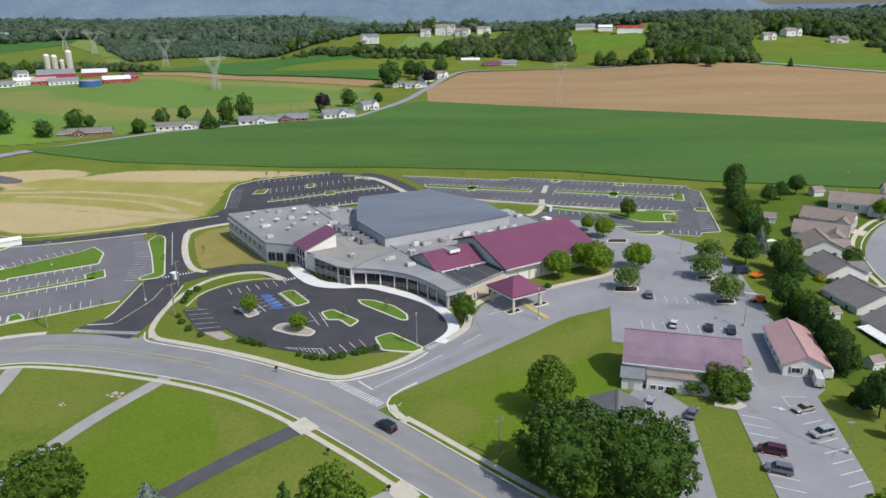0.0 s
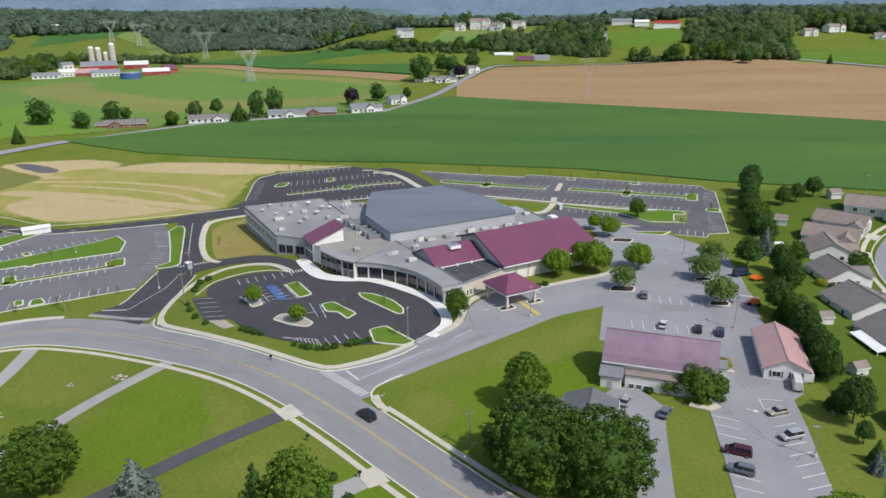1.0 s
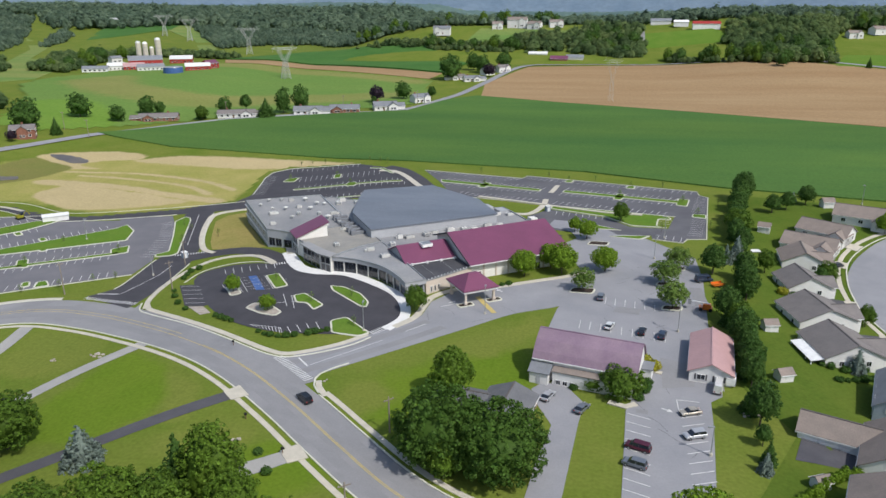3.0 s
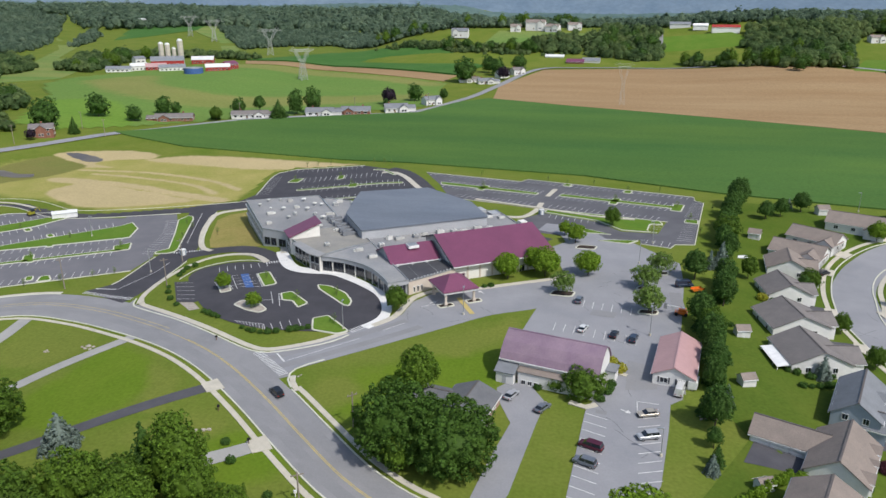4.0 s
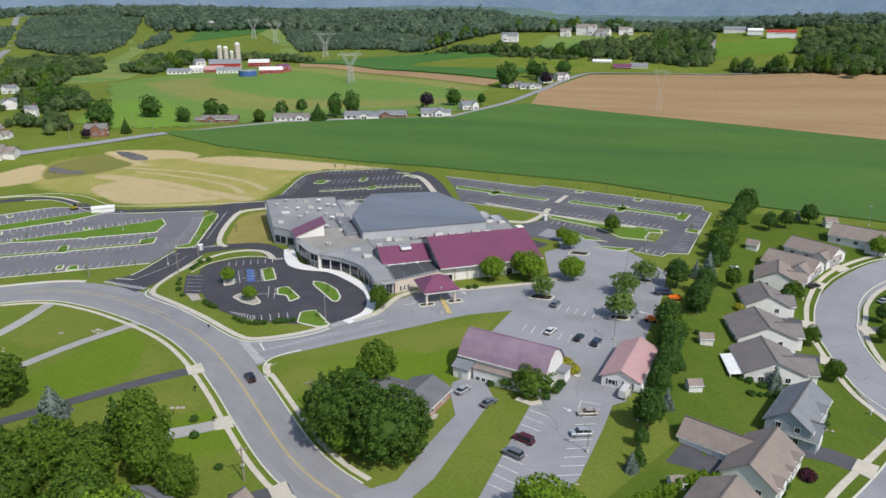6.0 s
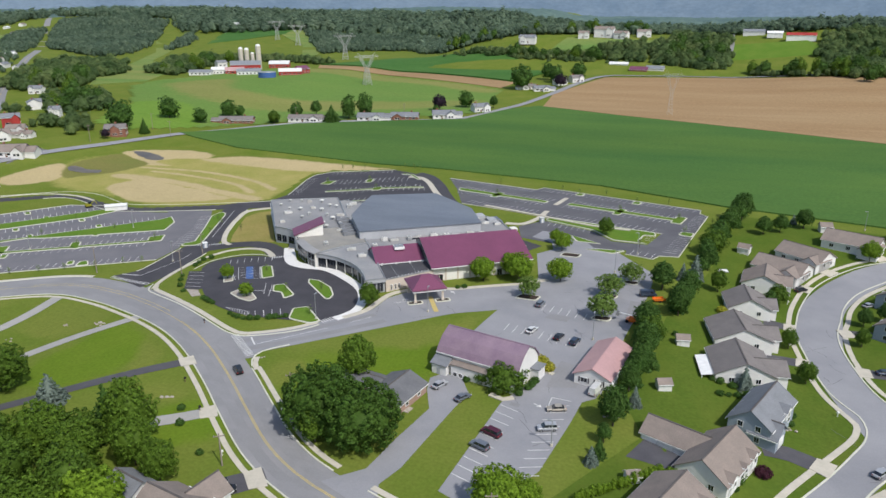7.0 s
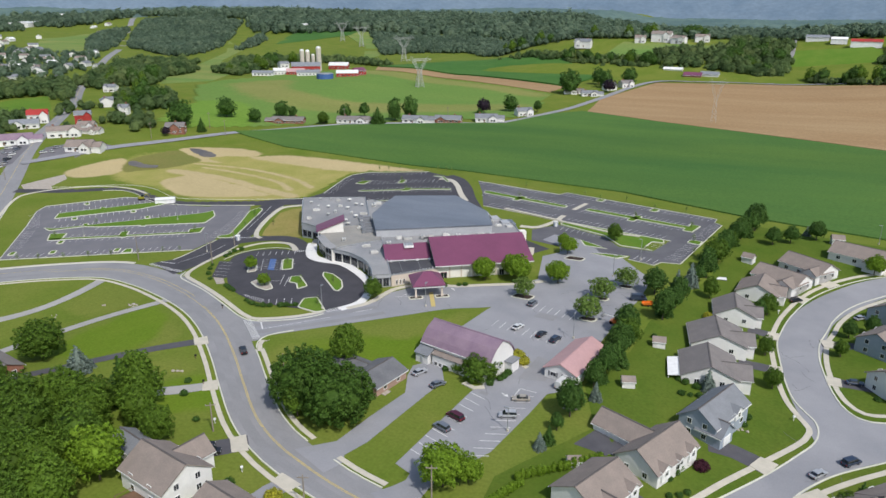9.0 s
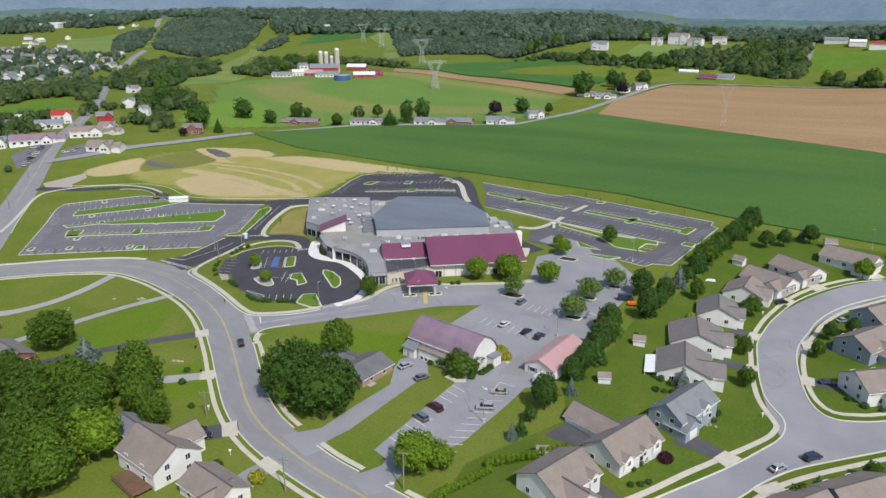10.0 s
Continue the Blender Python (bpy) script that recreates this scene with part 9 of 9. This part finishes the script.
for x, y, rz, L, W, h, wl, rf, lab in ((-240.7, 474, 18, 27, 9, 3, BRICK_R, SHINGLE_D, "long low brick ranch house by the road"), (-190.6, 495.8, 18, 27, 9, 3, SIDING_W, SHINGLE_D, "long low ranch house with a dark roof"), (-141.6, 514.2, 14, 21, 10, 3.2, SIDING_W, SHINGLE_G, "white ranch house with a grey roof"), (-115.8, 523.8, 12, 22, 10, 3.2, BRICK_R, SHINGLE_G, "low house with a pale grey roof"),
                                  (-87.9, 539.2, 22, 18, 11, 3.4, SIDING_W, SHINGLE_G, "white cape house with a grey roof"), (-67.4, 577.8, 40, 14, 9, 4.6, SIDING_W, SHINGLE_G, "white two-storey farmhouse by the road"), (-285.8, 391.2, 30, 14, 9, 5.6, BRICK_R, SHINGLE_D, "red brick two-storey house by the road"),
                                  (-55.2, 721.9, 20, 14, 8, 3, SIDING_W, SHINGLE_D, "low house at the road bend"), (-40.1, 713.5, 20, 16, 9, 3, SIDING_W, SHINGLE_G, "white house at the road bend"), (-28.1, 754.6, 50, 13, 9, 5, SIDING_W, SHINGLE_G, "white two-storey house among green trees"), (-14.3, 776.1, 40, 14, 9, 5, SIDING_W, SHINGLE_D, "white two-storey house among green trees"),
                                  (20, 896.1, -5, 22, 8, 3.4, METAL_W, METAL_W, "long white shed by the crossroads"), (45.2, 870.9, -5, 20, 12, 3.6, BRICK_R, ROOF_RED, "low red-roofed barn by the crossroads"), (63.4, 875.5, -5, 20, 11, 4.4, METAL_W, METAL_G, "pale metal shed by the crossroads"),
                                  (-110.2, 979.1, 0, 22, 13, 7, SIDING_W, SHINGLE_G, "large pale house on the hill"), (-38.6, 1005.5, 5, 14, 12, 6, SIDING_W, SHINGLE_T, "large white villa on the hill"), (-12.3, 1018.8, -5, 26, 14, 9, SIDING_W, SHINGLE_T, "large white villa with steep roofs on the hill"), (11.3, 1007.4, -15, 18, 12, 6, SIDING_W, SHINGLE_T, "white villa wing on the hill"),
                                  (39.3, 1021.4, 10, 18, 11, 6, SIDING_W, SHINGLE_T, "pale house among hill trees"), (177, 1023.8, -5, 26, 10, 4.5, METAL_W, METAL_G, "long white barn on the hill"), (200.1, 1003.9, -5, 18, 9, 4, METAL_W, METAL_W, "white barn on the hill"), (227.6, 980.6, -5, 33, 11, 5, METAL_W, BARN_RED, "white barn with a bright red roof on the hill"),
                                  (387, 934, 10, 16, 10, 5, SIDING_W, SHINGLE_T, "house on the hill pasture"), (421, 948, 20, 24, 12, 5, SIDING_W, SHINGLE_T, "large house on the hill pasture"), (464, 914, -10, 20, 12, 5, SIDING_W, SHINGLE_T, "pale house by the woods")):
    simple_house("house", x, y, rz, L, W, h, W * 0.26, wl, rf, lab, "house", "far houses")


def farm():
    for x, y, rz, L, W, h, wl, rf, lab in ((-421.5, 774, 32, 36, 15, 9, BARN_RED, METAL_G, "large red barn with a pale metal roof"), (-423, 752, 32, 22, 12, 4, BARN_RED, ROOF_PINK, "low red barn with a faded roof"), (-400, 746.5, 32, 28, 10, 4, METAL_W, METAL_G, "long cattle shed with a grey roof"), (-410, 836, 20, 26, 13, 5, BARN_RED, METAL_W, "red shed with a white roof"),
                                         (-347, 751, 30, 26, 11, 4.5, BARN_RED, METAL_W, "long red shed with a white roof"), (-340, 766, 70, 16, 11, 6, BARN_RED, ROOF_RED, "small red barn with a maroon roof"), (-440, 745, 32, 18, 10, 5, SIDING_W, METAL_W, "white farm shed beside the silos"), (-475, 800, 60, 13, 9, 8, SIDING_W, SHINGLE_G, "white farmhouse beside the red barns"), (-453, 726, 20, 26, 9, 3.5, METAL_W, METAL_G, "long white farm building")):
        simple_house("barn", x, y, rz, L, W, h, W * 0.28, wl, rf, lab, "barn", "farm buildings")
    for x, y, h, r in ((-437, 789, 26, 3.0), (-431, 793, 25, 3.0), (-425, 796.5, 20, 2.4), (-418.5, 800, 29, 3.4)):
        g = thing("silo", "tall pale concrete silo with a domed cap", "silo", pose(x, y, terrain(x, y)), "farm silos")
        bm = bmesh.new()
        tube(bm, (0, 0, -2), (0, 0, h), r, r, 16)
        part("shaft", bm, CONCRETE, g)
        bm = bmesh.new()
        tube(bm, (0, 0, h), (0, 0, h + r * 0.5), r * 1.02, r * 0.75, 16), tube(bm, (0, 0, h + r * 0.5), (0, 0, h + r * 0.75), r * 0.75, r * 0.2, 16)
        part("cap", bm, METAL_W, g)
        for k in range(1, 6):
            bm = bmesh.new()
            tube(bm, (0, 0, h * k / 6), (0, 0, h * k / 6 + 0.3), r * 1.03, r * 1.03, 16)
            part("hoop", bm, METAL_G, g)
    g = thing("slurry_tank", "round blue slurry tank on the farm", "tank", pose(-360, 721, terrain(-360, 721)))
    bm = bmesh.new()
    tube(bm, (0, 0, -1), (0, 0, 6), 10, 10, 24)
    part("shell", bm, PAINT_B, g, "blue enamelled steel shell")
    bm = bmesh.new()
    tube(bm, (0, 0, 6), (0, 0, 6.3), 10.1, 9.9, 24)
    part("rim", bm, METAL_G, g)


farm()


def pylon(x, y, rz, h, label="pale steel lattice pylon carrying power lines", t=0.22, slim=1.0):
    """A waisted lattice tower: splayed foot, forked head and a long bridge with two earth peaks."""
    g = thing("pylon", label, "pylon", pose(x, y, terrain(x, y), 0, 0, rz) @ Matrix.Diagonal((slim, slim, 1, 1)), "power line pylons")
    b, w, zw = h * 0.115, h * 0.05, h * 0.5

    def lattice(name, bars, r, n=4, note=""):
        bm = bmesh.new()
        for p, q in bars:
            tube(bm, p, q, r, r, n)
        part(name, bm, LATTICE, g, note)
    for sx in (-1, 1):
        for sy in (-1, 1):
            lattice("leg", [((sx * b, sy * b, -1), (sx * w, sy * w, zw))], t)
    for k in range(4):
        z0, z1 = zw * k / 4, zw * (k + 1) / 4
        r0, r1 = b + (w - b) * z0 / zw, b + (w - b) * z1 / zw
        for s in (-1, 1):
            lattice("brace", [((-r0, s * r0, z0), (r1, s * r1, z1)), ((r0, s * r0, z0), (-r1, s * r1, z1)), ((-r1, s * r1, z1), (r1, s * r1, z1))], t * 0.55, 3)
            lattice("brace", [((s * r0, -r0, z0), (s * r1, r1, z1)), ((s * r0, r0, z0), (s * r1, -r1, z1)), ((s * r1, -r1, z1), (s * r1, r1, z1))], t * 0.55, 3)
    for s in (-1, 1):
        bars = []
        for sy in (-1, 1):
            y1 = sy * w * 0.7
            bars += [((s * w, sy * w, zw), (s * h * 0.27, y1, h * 0.86)), ((s * w * 0.1, sy * w, zw + h * 0.04), (s * h * 0.17, y1, h * 0.86))]
            for k in range(5):
                u, v = k / 5, (k + 1) / 5
                bars.append(((s * (w + (h * 0.27 - w) * u), sy * w * (1 - 0.3 * u), zw + (h * 0.36) * u), (s * (w * 0.1 + (h * 0.17 - w * 0.1) * v), sy * w * (1 - 0.3 * v), zw + h * 0.04 + h * 0.32 * v)))
        lattice("fork", bars, t * 0.7)
        lattice("earth_peak", [((s * h * 0.18, 0, h * 0.92), (s * h * 0.3, 0, h)), ((s * h * 0.36, 0, h * 0.92), (s * h * 0.3, 0, h))], t * 0.6)
    bars = []
    for sy in (-1, 1):
        y1 = sy * w * 0.7
        bars += [((-h * 0.27, y1, h * 0.86), (h * 0.27, y1, h * 0.86)), ((-h * 0.3, y1, h * 0.92), (h * 0.3, y1, h * 0.92))]
        for s in (-1, 1):
            bars += [((s * h * 0.27, y1, h * 0.86), (s * h * 0.45, 0, h * 0.9)), ((s * h * 0.3, y1, h * 0.92), (s * h * 0.45, 0, h * 0.9))]
        for k in range(9):
            a = -h * 0.27 + k * h * 0.06
            bars.append(((a, y1, h * (0.86 if k % 2 else 0.92)), (a + h * 0.06, y1, h * (0.92 if k % 2 else 0.86))))
    lattice("bridge", bars, t * 0.6)
    for a in (-0.4, 0.0, 0.4):
        lattice("insulator", [((a * h, 0, h * 0.88), (a * h, 0, h * 0.8))], t * 0.4, 5, "hanging insulator string")


pylon(-235, 721, 52, 34), pylon(-386, 986, 20, 38), pylon(-607, 1246, 20, 40), pylon(-700, 1330, 20, 40), pylon(88, 600, 10, 36, "slender grey lattice pylon at the field edge", 0.09, 0.5)

# small town
TOWN = [(-357, 306, 47, 30, 12, 3.6, METAL_W, ROOF_PURPLE, "low white sales building with a dull purple roof"), (-374, 291, 40, 12, 10, 5, SIDING_W, SHINGLE_G, "white town house with a grey roof"), (-341, 338, 47, 22, 10, 5, SIDING_W, SHINGLE_T, "grey town shop with a taupe roof"), (-415, 376, 47, 15, 12, 7, SIDING_W, BARN_RED, "white shop with a red awning roof"),
        (-297, 314, 25, 17, 13, 3.2, SIDING_W, SHINGLE_T, "white building with a brown hipped roof"), (-369, 380, 47, 12, 9, 9, BARN_RED, SHINGLE_G, "tall red building in the town"), (-345, 362, 30, 12, 9, 5, SIDING_W, SHINGLE_T, "pale town house with a taupe roof"), (-380, 432, 30, 8, 8, 6.5, SIDING_W, SHINGLE_G, "small white house on the meadow"),
        (-330, 356, 20, 9, 7, 3, SIDING_W, SHINGLE_T, "small cottage by the road"), (-400, 352, 47, 20, 10, 4, SIDING_W, METAL_G, "long pale workshop with a metal roof"), (-440, 352, 50, 14, 11, 5, SIDING_W, METAL_W, "white town house with a pale roof"), (-425, 330, 50, 16, 10, 5, SIDING_W, SHINGLE_G, "white town building with a grey roof")]
rr = random.Random(5)
for x, y in ((-724, 549), (-740, 570), (-830, 657), (-818, 668), (-815, 691), (-1235, 922), (-1437, 1094), (-1468, 1148), (-1222, 890), (-918, 767), (-1015, 750), (-989, 760), (-943, 757), (-767, 658), (-937, 859), (-911, 880), (-846, 796), (-720, 715), (-1691, 1585), (-1498, 1430), (-1700, 1647), (-1540, 1500), (-625, 570), (-505, 535), (-430, 459), (-700, 610), (-790, 610), (-870, 700), (-900, 690), (-1090, 830), (-1120, 800), (-1160, 860), (-680, 560), (-760, 700), (-660, 530), (-870, 760), (-1385, 1070), (-1235, 922), (-1015, 785), (-1237, 1024), (-753, 569), (-1597, 1212), (-819, 640), (-814, 720), (-914, 790), (-956, 860), (-934, 900), (-746, 640), (-788, 590), (-731, 545), (-975, 801), (-767, 735), (-1101, 893), (-1000, 734), (-1494, 1243), (-1052, 850), (-890, 735), (-845, 610), (-1140, 940), (-1300, 1000), (-700, 580), (-960, 700), (-1150, 780), (-1080, 910)):
    k = 1.0 if x > -1000 else 1.3
    TOWN.append((x, y, rr.choice((20, 50, 110, 140)), rr.uniform(11, 17) * k, rr.uniform(8, 10) * k, rr.choice((3.5, 5, 6)), SIDING_W, rr.choice((SHINGLE_G, METAL_W, SHINGLE_T, SHINGLE_G)), "pale town house with a grey roof among trees"))
for x, y, rz, L, W, h, wl, rf, lab in TOWN:
    simple_house("town_house", x, y, rz, L, W, h, W * 0.28, wl, rf, lab, "house", "town houses")
for x, y, rz, L, W in ((-1990, 1640, 113, 220, 60), (-2250, 1990, 133, 330, 60), (-960, 1560, 20, 60, 20)):
    simple_house("warehouse", x, y, rz, L, W, 12, 3, METAL_W, METAL_W, "long white warehouse on the far hill", "warehouse", "far warehouses")
